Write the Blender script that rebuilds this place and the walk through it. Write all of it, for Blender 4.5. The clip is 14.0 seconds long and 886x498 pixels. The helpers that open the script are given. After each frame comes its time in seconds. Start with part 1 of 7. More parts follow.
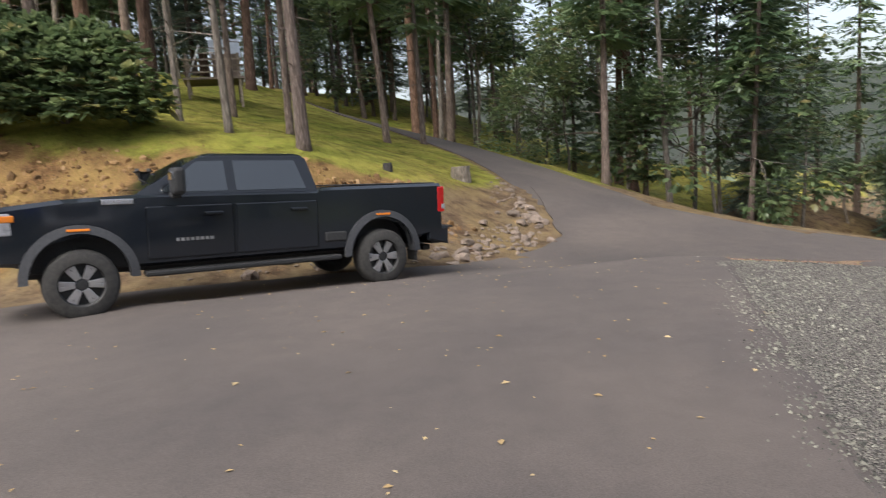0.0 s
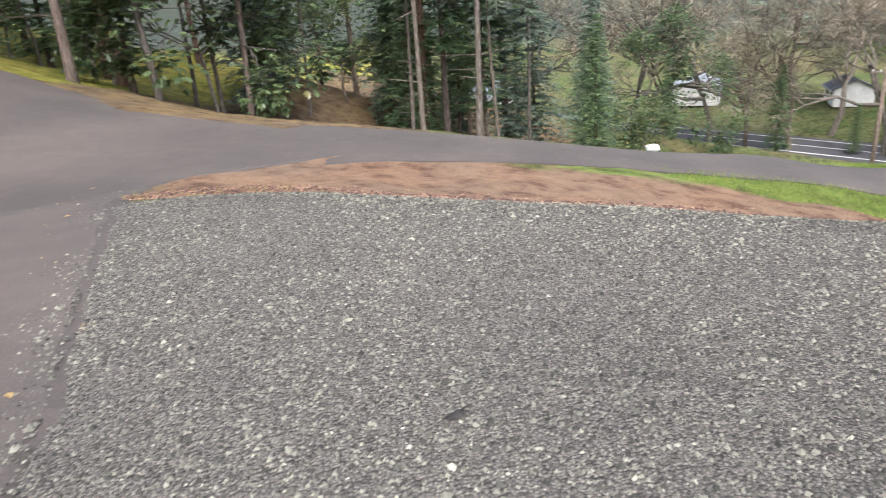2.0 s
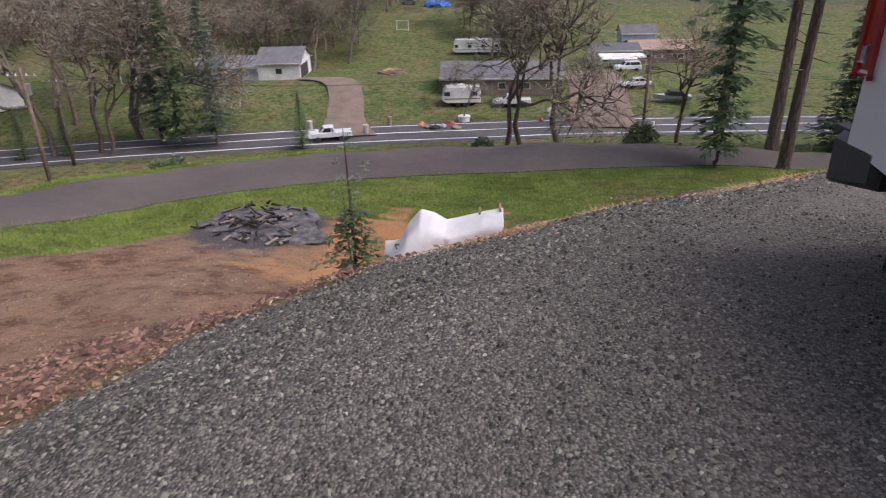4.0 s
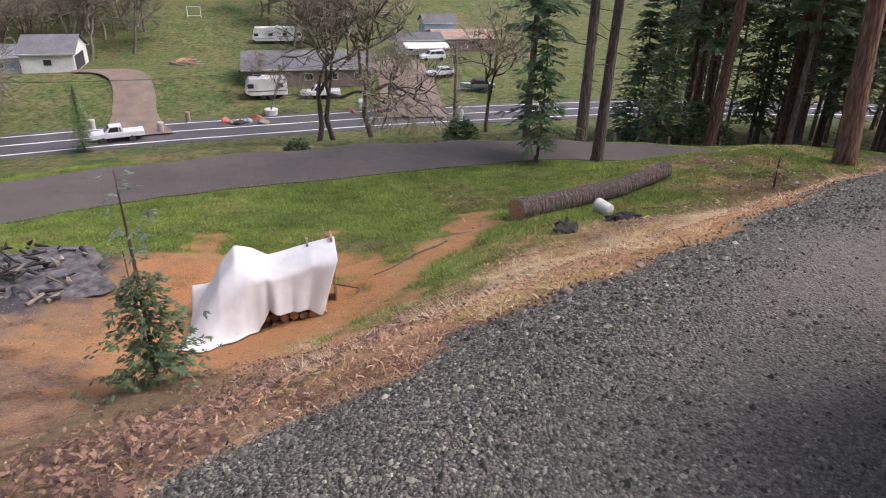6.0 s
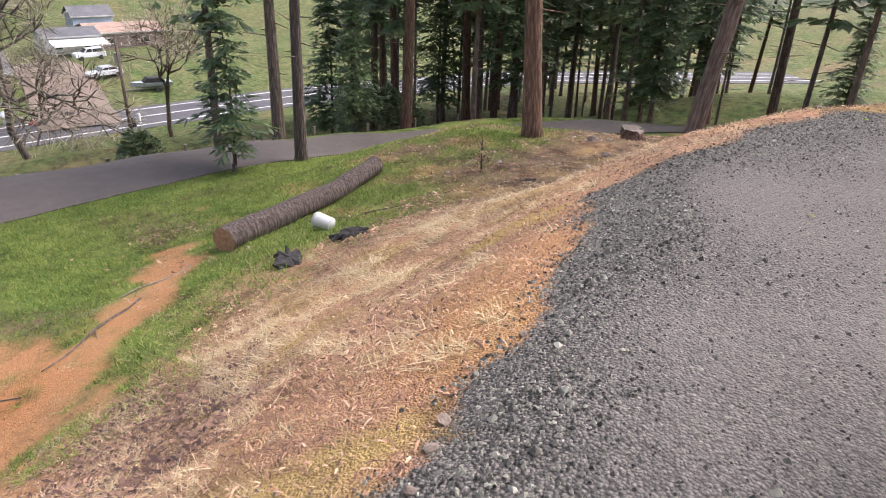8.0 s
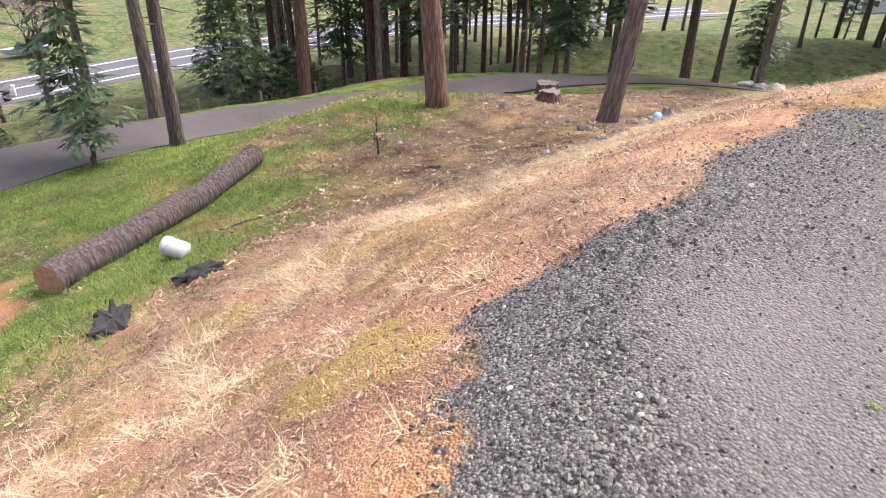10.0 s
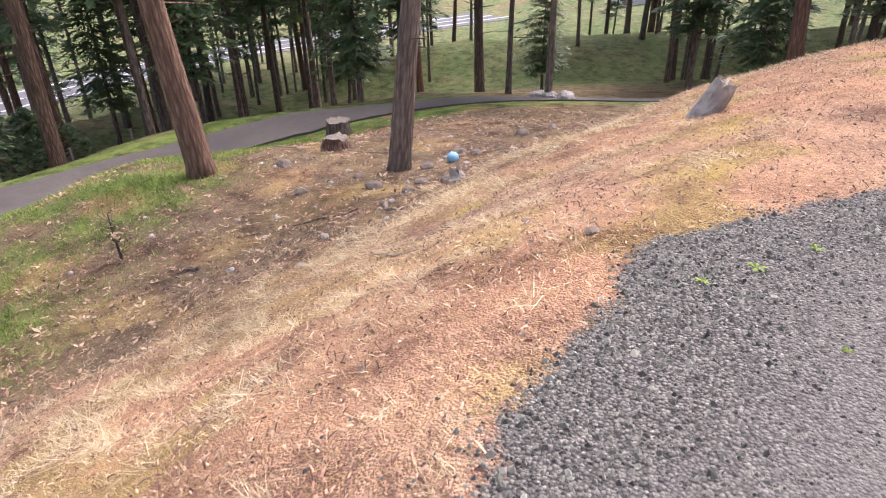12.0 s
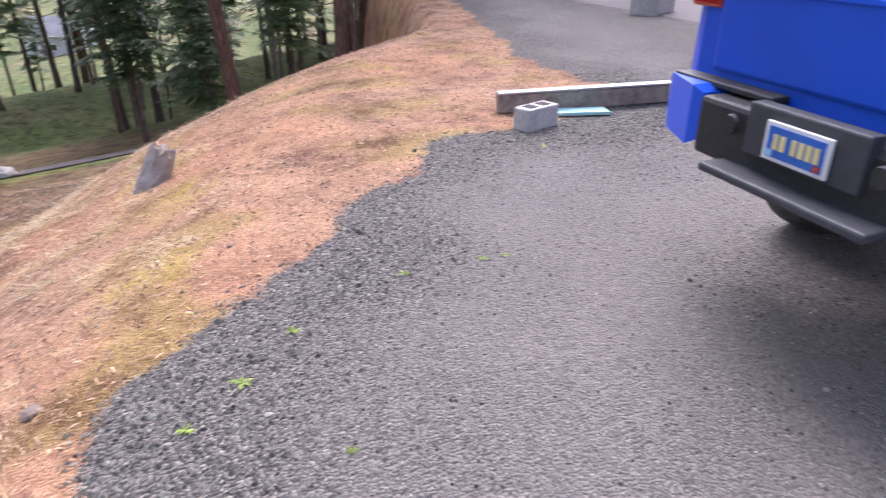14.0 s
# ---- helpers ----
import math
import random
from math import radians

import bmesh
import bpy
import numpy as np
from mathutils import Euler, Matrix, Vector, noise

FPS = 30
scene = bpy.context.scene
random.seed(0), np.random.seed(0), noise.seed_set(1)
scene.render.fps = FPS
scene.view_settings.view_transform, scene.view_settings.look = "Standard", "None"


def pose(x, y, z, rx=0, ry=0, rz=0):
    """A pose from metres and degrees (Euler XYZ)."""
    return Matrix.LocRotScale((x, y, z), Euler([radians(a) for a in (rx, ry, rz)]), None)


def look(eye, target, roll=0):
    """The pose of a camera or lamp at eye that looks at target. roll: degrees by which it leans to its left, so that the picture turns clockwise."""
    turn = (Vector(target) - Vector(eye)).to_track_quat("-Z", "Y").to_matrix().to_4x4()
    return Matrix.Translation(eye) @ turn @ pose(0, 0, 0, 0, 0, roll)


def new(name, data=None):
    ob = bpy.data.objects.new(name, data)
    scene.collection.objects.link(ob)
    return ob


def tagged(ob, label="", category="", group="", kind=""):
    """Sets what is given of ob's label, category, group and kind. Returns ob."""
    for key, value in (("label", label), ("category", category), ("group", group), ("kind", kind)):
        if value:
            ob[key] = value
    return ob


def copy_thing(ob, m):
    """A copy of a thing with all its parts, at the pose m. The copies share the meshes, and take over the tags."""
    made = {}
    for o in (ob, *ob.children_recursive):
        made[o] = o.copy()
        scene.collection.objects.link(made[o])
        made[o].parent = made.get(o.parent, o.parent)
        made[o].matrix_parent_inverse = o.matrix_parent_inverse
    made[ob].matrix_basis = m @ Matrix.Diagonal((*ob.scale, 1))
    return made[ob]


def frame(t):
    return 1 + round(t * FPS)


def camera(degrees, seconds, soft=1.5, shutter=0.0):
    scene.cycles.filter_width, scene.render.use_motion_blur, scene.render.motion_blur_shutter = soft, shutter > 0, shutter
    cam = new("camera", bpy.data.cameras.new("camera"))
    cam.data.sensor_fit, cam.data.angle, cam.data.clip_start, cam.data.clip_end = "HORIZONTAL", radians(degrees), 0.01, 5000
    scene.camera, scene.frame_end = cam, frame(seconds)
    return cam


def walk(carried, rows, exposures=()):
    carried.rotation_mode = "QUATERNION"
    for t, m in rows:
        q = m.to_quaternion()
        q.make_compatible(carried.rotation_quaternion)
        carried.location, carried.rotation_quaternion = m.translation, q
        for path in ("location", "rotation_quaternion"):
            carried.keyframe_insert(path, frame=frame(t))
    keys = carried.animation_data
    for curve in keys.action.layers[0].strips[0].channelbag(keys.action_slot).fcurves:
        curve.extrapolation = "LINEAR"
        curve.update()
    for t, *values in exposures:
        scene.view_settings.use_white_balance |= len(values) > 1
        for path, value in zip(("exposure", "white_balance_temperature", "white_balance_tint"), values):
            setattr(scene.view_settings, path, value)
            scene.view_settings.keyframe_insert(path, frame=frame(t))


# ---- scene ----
cam = camera(68.3, 14.0, soft=1.05, shutter=0.12)
PATH = [
    (0, pose(0.000, -0.000, 1.629, 82.10, 4.27, 16.87)),
    (0.5, pose(0.263, 0.749, 1.570, 75.26, 3.48, 3.90)),
    (1, pose(0.661, 1.412, 1.558, 73.48, 3.49, 1.98)),
    (1.5, pose(1.220, 2.057, 1.543, 71.62, 3.71, -6.53)),
    (2, pose(1.795, 2.519, 1.573, 69.36, 4.47, -22.09)),
    (2.5, pose(2.251, 3.167, 1.723, 68.16, 4.84, -41.48)),
    (3, pose(2.916, 3.413, 1.681, 66.63, 2.52, -57.43)),
    (3.5, pose(3.526, 3.614, 1.635, 66.33, -0.06, -73.06)),
    (4, pose(4.171, 3.666, 1.625, 65.78, 1.00, -87.07)),
    (4.2, pose(4.414, 3.711, 1.629, 65.47, 0.53, -91.15)),
    (6.5, pose(6.532, 3.805, 1.576, 64.74, -1.32, -109.33)),
    (7, pose(6.995, 3.726, 1.533, 64.67, -1.37, -119.28)),
    (7.5, pose(7.368, 3.478, 1.549, 64.74, -1.06, -126.10)),
    (8, pose(7.804, 3.079, 1.521, 64.44, -1.87, -129.89)),
    (8.2, pose(7.978, 2.898, 1.500, 64.29, -1.79, -131.34)),
    (10.3, pose(9.336, 0.635, 1.525, 59.96, -0.26, -138.27)),
    (10.5, pose(9.441, 0.395, 1.507, 60.03, 0.28, -139.12)),
    (11, pose(9.650, -0.274, 1.517, 60.15, 1.11, -143.82)),
    (11.5, pose(9.825, -0.919, 1.563, 60.64, 0.68, -150.09)),
    (12, pose(9.945, -1.514, 1.601, 61.31, 1.22, -154.58)),
    (12.5, pose(10.024, -1.956, 1.602, 61.16, 0.87, -155.74)),
    (13, pose(10.104, -2.152, 1.639, 61.80, 0.55, -158.90)),
    (13.5, pose(10.041, -2.250, 1.639, 62.27, 0.80, -171.55)),
    (13.8, pose(9.882, -2.240, 1.678, 62.96, 0.30, -187.99)),
    (14, pose(9.711, -2.193, 1.713, 63.59, 0.56, -199.63)),
]
walk(cam, PATH, [(0, 1.0, 6550, 10), (0.5, 1.2, 6500, 11), (1, 1.4, 6400, 11), (1.8, 1.47, 6350, 11), (2.3, 1.25, 6200, 13), (3, 0.6, 6250, 17), (4.2, 0.48, 6400, 22), (6.3, 0.88, 6450, 20), (7, 1.14, 6450, 20), (8.2, 1.45, 6450, 19), (10.3, 1.88, 6350, 22), (12, 1.78, 6350, 23), (13.5, 1.75, 6150, 25), (14, 1.78, 5950, 27)])

# ---- light: overcast sky, one wide soft sun ----
SUN_EL, SUN_AZ = radians(53), radians(196)
world = bpy.data.worlds.new("overcast_sky")
scene.world = world
world.use_nodes = True
wn, wl = world.node_tree.nodes, world.node_tree.links
sky = wn.new("ShaderNodeTexSky")
sky.sky_type = "NISHITA"
sky.sun_disc = False
sky.sun_elevation, sky.sun_rotation = SUN_EL, SUN_AZ
sky.air_density, sky.dust_density, sky.ozone_density = 1.0, 4.0, 1.0
hsv = wn.new("ShaderNodeHueSaturation")
hsv.inputs["Saturation"].default_value = 0.6
wl.new(sky.outputs[0], hsv.inputs["Color"])
wl.new(hsv.outputs[0], wn["Background"].inputs[0])
wn["Background"].inputs[1].default_value = 0.15
sun_data = bpy.data.lights.new("sun", "SUN")
sun_data.energy, sun_data.angle, sun_data.color = 1.5, radians(40), (1.0, 0.98, 0.95)
sun = new("sun", sun_data)
sun.matrix_world = look((math.sin(SUN_AZ) * 50, math.cos(SUN_AZ) * 50, 50 * math.tan(SUN_EL)), (0, 0, 0))


# ---- materials ----
def nodes_of(name):
    m = bpy.data.materials.new(name)
    m.use_nodes = True
    return m, m.node_tree.nodes, m.node_tree.links, m.node_tree.nodes["Principled BSDF"]


def noise_tex(n, l, scale, detail=6, rough=0.6, coord=None):
    t = n.new("ShaderNodeTexNoise")
    t.inputs["Scale"].default_value, t.inputs["Detail"].default_value, t.inputs["Roughness"].default_value = scale, detail, rough
    if coord is not None:
        l.new(coord, t.inputs["Vector"])
    return t


def ramp(n, l, src, stops):
    r = n.new("ShaderNodeValToRGB")
    el = r.color_ramp.elements
    while len(el) < len(stops):
        el.new(0.5)
    for e, (p, c) in zip(el, stops):
        e.position, e.color = p, (*c, 1) if len(c) == 3 else c
    l.new(src, r.inputs[0])
    return r.outputs[0]


def mix(n, l, fac, a, b, mode="MIX"):
    m = n.new("ShaderNodeMix")
    m.data_type, m.blend_type = "RGBA", mode
    for key, v in (("Factor", fac), ("A", a), ("B", b)):
        sock = [s for s in m.inputs if s.name == key and s.enabled][0]
        if isinstance(v, (int, float)):
            sock.default_value = v
        elif isinstance(v, tuple):
            sock.default_value = (*v, 1)
        else:
            l.new(v, sock)
    return [s for s in m.outputs if s.enabled][0]


def math_node(n, l, op, a, b=0.0, clamp=False):
    m = n.new("ShaderNodeMath")
    m.operation, m.use_clamp = op, clamp
    for i, v in enumerate((a, b)):
        if isinstance(v, (int, float)):
            m.inputs[i].default_value = v
        else:
            l.new(v, m.inputs[i])
    return m.outputs[0]


def world_coord(n):
    return n.new("ShaderNodeNewGeometry").outputs["Position"]


def bump(n, l, p, height, strength, distance=0.02):
    b = n.new("ShaderNodeBump")
    b.inputs["Strength"].default_value, b.inputs["Distance"].default_value = strength, distance
    l.new(height, b.inputs["Height"])
    l.new(b.outputs[0], p.inputs["Normal"])


def surface(name, dark, light, scale=8.0, rough=0.8, relief=0.3, metal=0.0, coarse=0.6, coat=0.0, vary="object", spec=0.5, local=True):
    """A surface of two tones: fine grain, a coarse tint, relief, and a shift of tone per object or per island."""
    m, n, l, p = nodes_of(name)
    co = n.new("ShaderNodeTexCoord").outputs["Object"] if local else world_coord(n)
    fine, big = noise_tex(n, l, scale, 8, 0.65, co), noise_tex(n, l, coarse, 3, 0.5, co)
    col = ramp(n, l, fine.outputs[0], [(0.3, dark), (0.7, light)])
    tint = ramp(n, l, big.outputs[0], [(0.3, (0.78, 0.78, 0.78)), (0.7, (1.12, 1.12, 1.12))])
    col = mix(n, l, 1.0, col, tint, "MULTIPLY")
    rnd = n.new("ShaderNodeObjectInfo").outputs["Random"] if vary == "object" else n.new("ShaderNodeNewGeometry").outputs["Random Per Island"]
    if vary:
        shade = ramp(n, l, rnd, [(0.0, (0.8, 0.8, 0.8)), (1.0, (1.15, 1.15, 1.15))])
        col = mix(n, l, 1.0, col, shade, "MULTIPLY")
    l.new(col, p.inputs["Base Color"])
    p.inputs["Roughness"].default_value, p.inputs["Metallic"].default_value = rough, metal
    p.inputs["Specular IOR Level"].default_value = spec
    if coat:
        p.inputs["Coat Weight"].default_value, p.inputs["Coat Roughness"].default_value = coat, 0.06
    if relief:
        bump(n, l, p, fine.outputs[0], relief)
    return m


def islands(name, stops, rough=0.85, spec=0.3, translucent=0.0, second=None):
    """Each loose piece of a mesh takes its own colour out of the ramp, with a slow drift over the place."""
    m, n, l, p = nodes_of(name)
    rnd = n.new("ShaderNodeNewGeometry").outputs["Random Per Island"]
    col = ramp(n, l, rnd, stops)
    if second:
        spread = noise_tex(n, l, 0.55, 5, 0.65, world_coord(n))
        col = mix(n, l, ramp(n, l, spread.outputs[0], [(0.44, (0, 0, 0)), (0.56, (1, 1, 1))]), col, ramp(n, l, rnd, second))
    big = noise_tex(n, l, 0.7, 3, 0.5, world_coord(n))
    tint = ramp(n, l, big.outputs[0], [(0.3, (0.75, 0.75, 0.75)), (0.7, (1.15, 1.15, 1.1))])
    col = mix(n, l, 1.0, col, tint, "MULTIPLY")
    shade = ramp(n, l, n.new("ShaderNodeObjectInfo").outputs["Random"], [(0.0, (0.75, 0.8, 0.75)), (1.0, (1.2, 1.15, 1.1))])
    col = mix(n, l, 1.0, col, shade, "MULTIPLY")
    l.new(col, p.inputs["Base Color"])
    p.inputs["Roughness"].default_value, p.inputs["Specular IOR Level"].default_value = rough, spec
    if translucent:
        t = n.new("ShaderNodeBsdfTranslucent")
        l.new(col, t.inputs[0])
        s = n.new("ShaderNodeMixShader")
        s.inputs[0].default_value = translucent
        l.new(p.outputs[0], s.inputs[1])
        l.new(t.outputs[0], s.inputs[2])
        l.new(s.outputs[0], n["Material Output"].inputs[0])
    return m


def glass(name, tint=(0.02, 0.025, 0.03), rough=0.04):
    m, n, l, p = nodes_of(name)
    p.inputs["Base Color"].default_value = (*tint, 1)
    p.inputs["Roughness"].default_value, p.inputs["Specular IOR Level"].default_value = rough, 0.8
    p.inputs["Coat Weight"].default_value = 0.6
    return m


def bark_mat(name, dark, light, sx=7.0):
    m, n, l, p = nodes_of(name)
    mp = n.new("ShaderNodeMapping")
    mp.inputs["Scale"].default_value = (sx, sx, sx * 0.16)
    l.new(n.new("ShaderNodeTexCoord").outputs["Object"], mp.inputs[0])
    f = noise_tex(n, l, 2.2, 9, 0.7, mp.outputs[0])
    v = n.new("ShaderNodeTexVoronoi")
    v.inputs["Scale"].default_value = 2.6
    l.new(mp.outputs[0], v.inputs["Vector"])
    col = ramp(n, l, f.outputs[0], [(0.28, dark), (0.72, light)])
    groove = ramp(n, l, v.outputs["Distance"], [(0.0, (1.15, 1.15, 1.15)), (0.7, (0.45, 0.43, 0.42))])
    col = mix(n, l, 0.8, col, groove, "MULTIPLY")
    shade = ramp(n, l, n.new("ShaderNodeObjectInfo").outputs["Random"], [(0.0, (0.75, 0.75, 0.78)), (1.0, (1.25, 1.18, 1.1))])
    col = mix(n, l, 1.0, col, shade, "MULTIPLY")
    l.new(col, p.inputs["Base Color"])
    p.inputs["Roughness"].default_value, p.inputs["Specular IOR Level"].default_value = 0.9, 0.2
    bump(n, l, p, math_node(n, l, "SUBTRACT", f.outputs[0], v.outputs["Distance"]), 0.9, 0.04)
    return m


def ground_material():
    m, n, l, p = nodes_of("ground")
    co = world_coord(n)
    fine, mid, big = noise_tex(n, l, 26, 8, 0.7, co), noise_tex(n, l, 2.6, 6, 0.6, co), noise_tex(n, l, 0.35, 4, 0.55, co)

    def zone(key, soft=0.35):
        a = n.new("ShaderNodeAttribute")
        a.attribute_name = key
        s = math_node(n, l, "SUBTRACT", mid.outputs[0], 0.5)
        s = math_node(n, l, "MULTIPLY", s, 1.3)
        s2 = math_node(n, l, "MULTIPLY", math_node(n, l, "SUBTRACT", fine.outputs[0], 0.5), 0.8)
        v = math_node(n, l, "ADD", math_node(n, l, "ADD", a.outputs["Fac"], s), s2)
        v = math_node(n, l, "SUBTRACT", v, 0.5 - soft / 2)
        return math_node(n, l, "DIVIDE", v, soft, True)

    def tone(a, b, c):
        return mix(n, l, ramp(n, l, big.outputs[0], [(0.35, (0, 0, 0)), (0.65, (0.7, 0.7, 0.7))]), ramp(n, l, fine.outputs[0], [(0.3, a), (0.7, b)]), c)

    col = tone((0.07, 0.05, 0.032), (0.24, 0.17, 0.11), (0.20, 0.14, 0.06))
    col = mix(n, l, zone("grass", 0.5), col, tone((0.04, 0.10, 0.015), (0.12, 0.22, 0.036), (0.22, 0.24, 0.07)))
    col = mix(n, l, zone("field", 0.5), col, tone((0.035, 0.068, 0.016), (0.088, 0.132, 0.036), (0.145, 0.135, 0.062)))
    col = mix(n, l, zone("moss", 0.5), col, tone((0.10, 0.12, 0.015), (0.24, 0.26, 0.04), (0.30, 0.24, 0.06)))
    col = mix(n, l, zone("dry", 0.5), col, tone((0.20, 0.11, 0.07), (0.50, 0.33, 0.21), (0.36, 0.18, 0.10)))
    col = mix(n, l, zone("cut", 0.5), col, tone((0.10, 0.055, 0.025), (0.33, 0.185, 0.085), (0.22, 0.15, 0.05)))
    col = mix(n, l, zone("patch", 0.7), col, tone((0.14, 0.085, 0.045), (0.40, 0.26, 0.13), (0.36, 0.25, 0.085)))
    col = mix(n, l, zone("dirt", 0.5), col, tone((0.15, 0.085, 0.055), (0.36, 0.225, 0.145), (0.20, 0.145, 0.105)))
    tuft = noise_tex(n, l, 1.4, 9, 0.72, co)
    streak = ramp(n, l, tuft.outputs[0], [(0.36, (0.48, 0.42, 0.42)), (0.5, (1.0, 1.0, 1.0)), (0.64, (1.3, 1.34, 1.3))])
    col = mix(n, l, 1.0, col, streak, "MULTIPLY")
    col = mix(n, l, zone("orange", 0.8), col, tone((0.34, 0.145, 0.06), (0.56, 0.28, 0.13), (0.42, 0.25, 0.12)))
    col = mix(n, l, math_node(n, l, "MULTIPLY", zone("lichen", 0.6), 0.75), col, tone((0.26, 0.18, 0.04), (0.52, 0.40, 0.10), (0.36, 0.25, 0.06)))
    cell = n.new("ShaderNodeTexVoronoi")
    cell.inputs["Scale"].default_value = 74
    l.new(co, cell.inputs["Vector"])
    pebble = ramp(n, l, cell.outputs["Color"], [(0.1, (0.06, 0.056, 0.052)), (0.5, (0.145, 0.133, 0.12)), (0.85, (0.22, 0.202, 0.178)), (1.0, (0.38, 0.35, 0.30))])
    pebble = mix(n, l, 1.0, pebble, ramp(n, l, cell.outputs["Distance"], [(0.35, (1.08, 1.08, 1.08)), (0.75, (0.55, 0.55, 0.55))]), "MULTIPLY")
    pk = n.new("ShaderNodeAttribute")
    pk.attribute_name = "packed"
    pebble = mix(n, l, math_node(n, l, "MULTIPLY", pk.outputs["Fac"], 0.8), pebble, tone((0.085, 0.08, 0.074), (0.275, 0.254, 0.23), (0.19, 0.174, 0.155)))
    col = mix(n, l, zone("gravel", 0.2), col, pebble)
    col = mix(n, l, zone("ash", 0.4), col, tone((0.02, 0.02, 0.022), (0.22, 0.21, 0.22), (0.06, 0.055, 0.06)))
    col = mix(n, l, zone("woods", 0.6), col, tone((0.02, 0.03, 0.02), (0.06, 0.075, 0.05), (0.05, 0.05, 0.045)))
    l.new(col, p.inputs["Base Color"])
    p.inputs["Roughness"].default_value, p.inputs["Specular IOR Level"].default_value = 0.95, 0.2
    bump(n, l, p, math_node(n, l, "SUBTRACT", math_node(n, l, "ADD", fine.outputs[0], mid.outputs[0]), cell.outputs["Distance"]), 0.7, 0.04)
    return m


def asphalt_material(name, dark, light):
    m, n, l, p = nodes_of(name)
    co = world_coord(n)
    grain, mid, big = noise_tex(n, l, 120, 4, 0.7, co), noise_tex(n, l, 3, 6, 0.6, co), noise_tex(n, l, 0.4, 4, 0.5, co)
    col = ramp(n, l, grain.outputs[0], [(0.3, dark), (0.75, light)])
    col = mix(n, l, 1.0, col, ramp(n, l, big.outputs[0], [(0.35, (0.82, 0.80, 0.80)), (0.65, (1.15, 1.1, 1.05))]), "MULTIPLY")
    col = mix(n, l, 1.0, col, ramp(n, l, mid.outputs[0], [(0.35, (0.9, 0.9, 0.9)), (0.65, (1.08, 1.07, 1.06))]), "MULTIPLY")
    l.new(col, p.inputs["Base Color"])
    p.inputs["Roughness"].default_value = 0.85
    bump(n, l, p, grain.outputs[0], 0.35, 0.006)
    return m


M_GROUND = ground_material()
M_ASPHALT = asphalt_material("worn_asphalt", (0.05, 0.043, 0.04), (0.125, 0.108, 0.10))
M_HIGHWAY = asphalt_material("highway_asphalt", (0.04, 0.04, 0.045), (0.10, 0.10, 0.11))
M_LINE = surface("road_paint", (0.55, 0.55, 0.52), (0.75, 0.75, 0.72), 20, 0.7, 0.1)
M_STONES = islands("crushed_stone", [(0.0, (0.035, 0.034, 0.033)), (0.45, (0.135, 0.126, 0.116)), (0.8, (0.255, 0.238, 0.213)), (0.96, (0.32, 0.30, 0.265)), (1.0, (0.45, 0.425, 0.38))])
M_ROCK = surface("ditch_rock", (0.10, 0.075, 0.06), (0.30, 0.235, 0.185), 9, 0.9, 0.6, vary="object")
M_CHIPS = islands("bark_chips", [(0.0, (0.06, 0.035, 0.03)), (0.4, (0.19, 0.12, 0.085)), (0.75, (0.38, 0.265, 0.175)), (1.0, (0.58, 0.45, 0.32))], second=[(0.0, (0.08, 0.04, 0.035)), (0.5, (0.28, 0.15, 0.105)), (1.0, (0.52, 0.34, 0.24))])
M_STRAW = islands("dry_grass", [(0.0, (0.30, 0.19, 0.10)), (0.6, (0.52, 0.37, 0.20)), (1.0, (0.66, 0.53, 0.34))], translucent=0.2, second=[(0.0, (0.28, 0.18, 0.09)), (0.6, (0.46, 0.32, 0.16)), (1.0, (0.62, 0.48, 0.30))])
M_GRASS = islands("grass_blades", [(0.0, (0.085, 0.14, 0.024)), (0.6, (0.18, 0.26, 0.055)), (1.0, (0.34, 0.35, 0.12))], translucent=0.25)
M_BARK = bark_mat("fir_bark", (0.075, 0.062, 0.055), (0.31, 0.25, 0.215))
M_BARK_RED = bark_mat("red_fir_bark", (0.08, 0.05, 0.038), (0.31, 0.205, 0.155))
M_BARK_GREY = bark_mat("grey_bark", (0.10, 0.09, 0.08), (0.34, 0.31, 0.27))
M_NEEDLES = islands("fir_needles", [(0.0, (0.075, 0.12, 0.07)), (0.5, (0.135, 0.205, 0.105)), (1.0, (0.22, 0.29, 0.145))], 0.5, 0.5, 0.45)
M_NEEDLES_BLUE = islands("blue_green_needles", [(0.0, (0.085, 0.12, 0.105)), (0.5, (0.15, 0.205, 0.165)), (1.0, (0.235, 0.29, 0.22))], 0.6, 0.45, 0.45)
M_LEAVES = islands("broad_leaves", [(0.0, (0.08, 0.125, 0.065)), (0.5, (0.145, 0.205, 0.10)), (0.9, (0.22, 0.28, 0.14)), (1.0, (0.32, 0.27, 0.13))], 0.4, 0.6, 0.45)
M_TWIGS = islands("mossy_twigs", [(0.0, (0.11, 0.09, 0.07)), (0.6, (0.22, 0.19, 0.15)), (1.0, (0.33, 0.31, 0.25))], 0.9, 0.2)
M_CUT = surface("sawn_wood", (0.28, 0.14, 0.08), (0.52, 0.32, 0.18), 14, 0.85, 0.3)
M_WOOD = surface("weathered_wood", (0.14, 0.11, 0.09), (0.34, 0.28, 0.22), 10, 0.85, 0.4)
M_CHAR = surface("charred_wood", (0.012, 0.011, 0.011), (0.05, 0.045, 0.042), 12, 0.9, 0.6)
M_TARP = surface("white_tarp", (0.56, 0.56, 0.57), (0.64, 0.64, 0.64), 5, 0.6, 0.2)
M_PLASTIC_W = surface("white_plastic", (0.72, 0.72, 0.70), (0.8, 0.8, 0.78), 4, 0.4, 0.05)
M_BLACK = surface("black_plastic", (0.012, 0.012, 0.013), (0.03, 0.03, 0.03), 40, 0.6, 0.1)
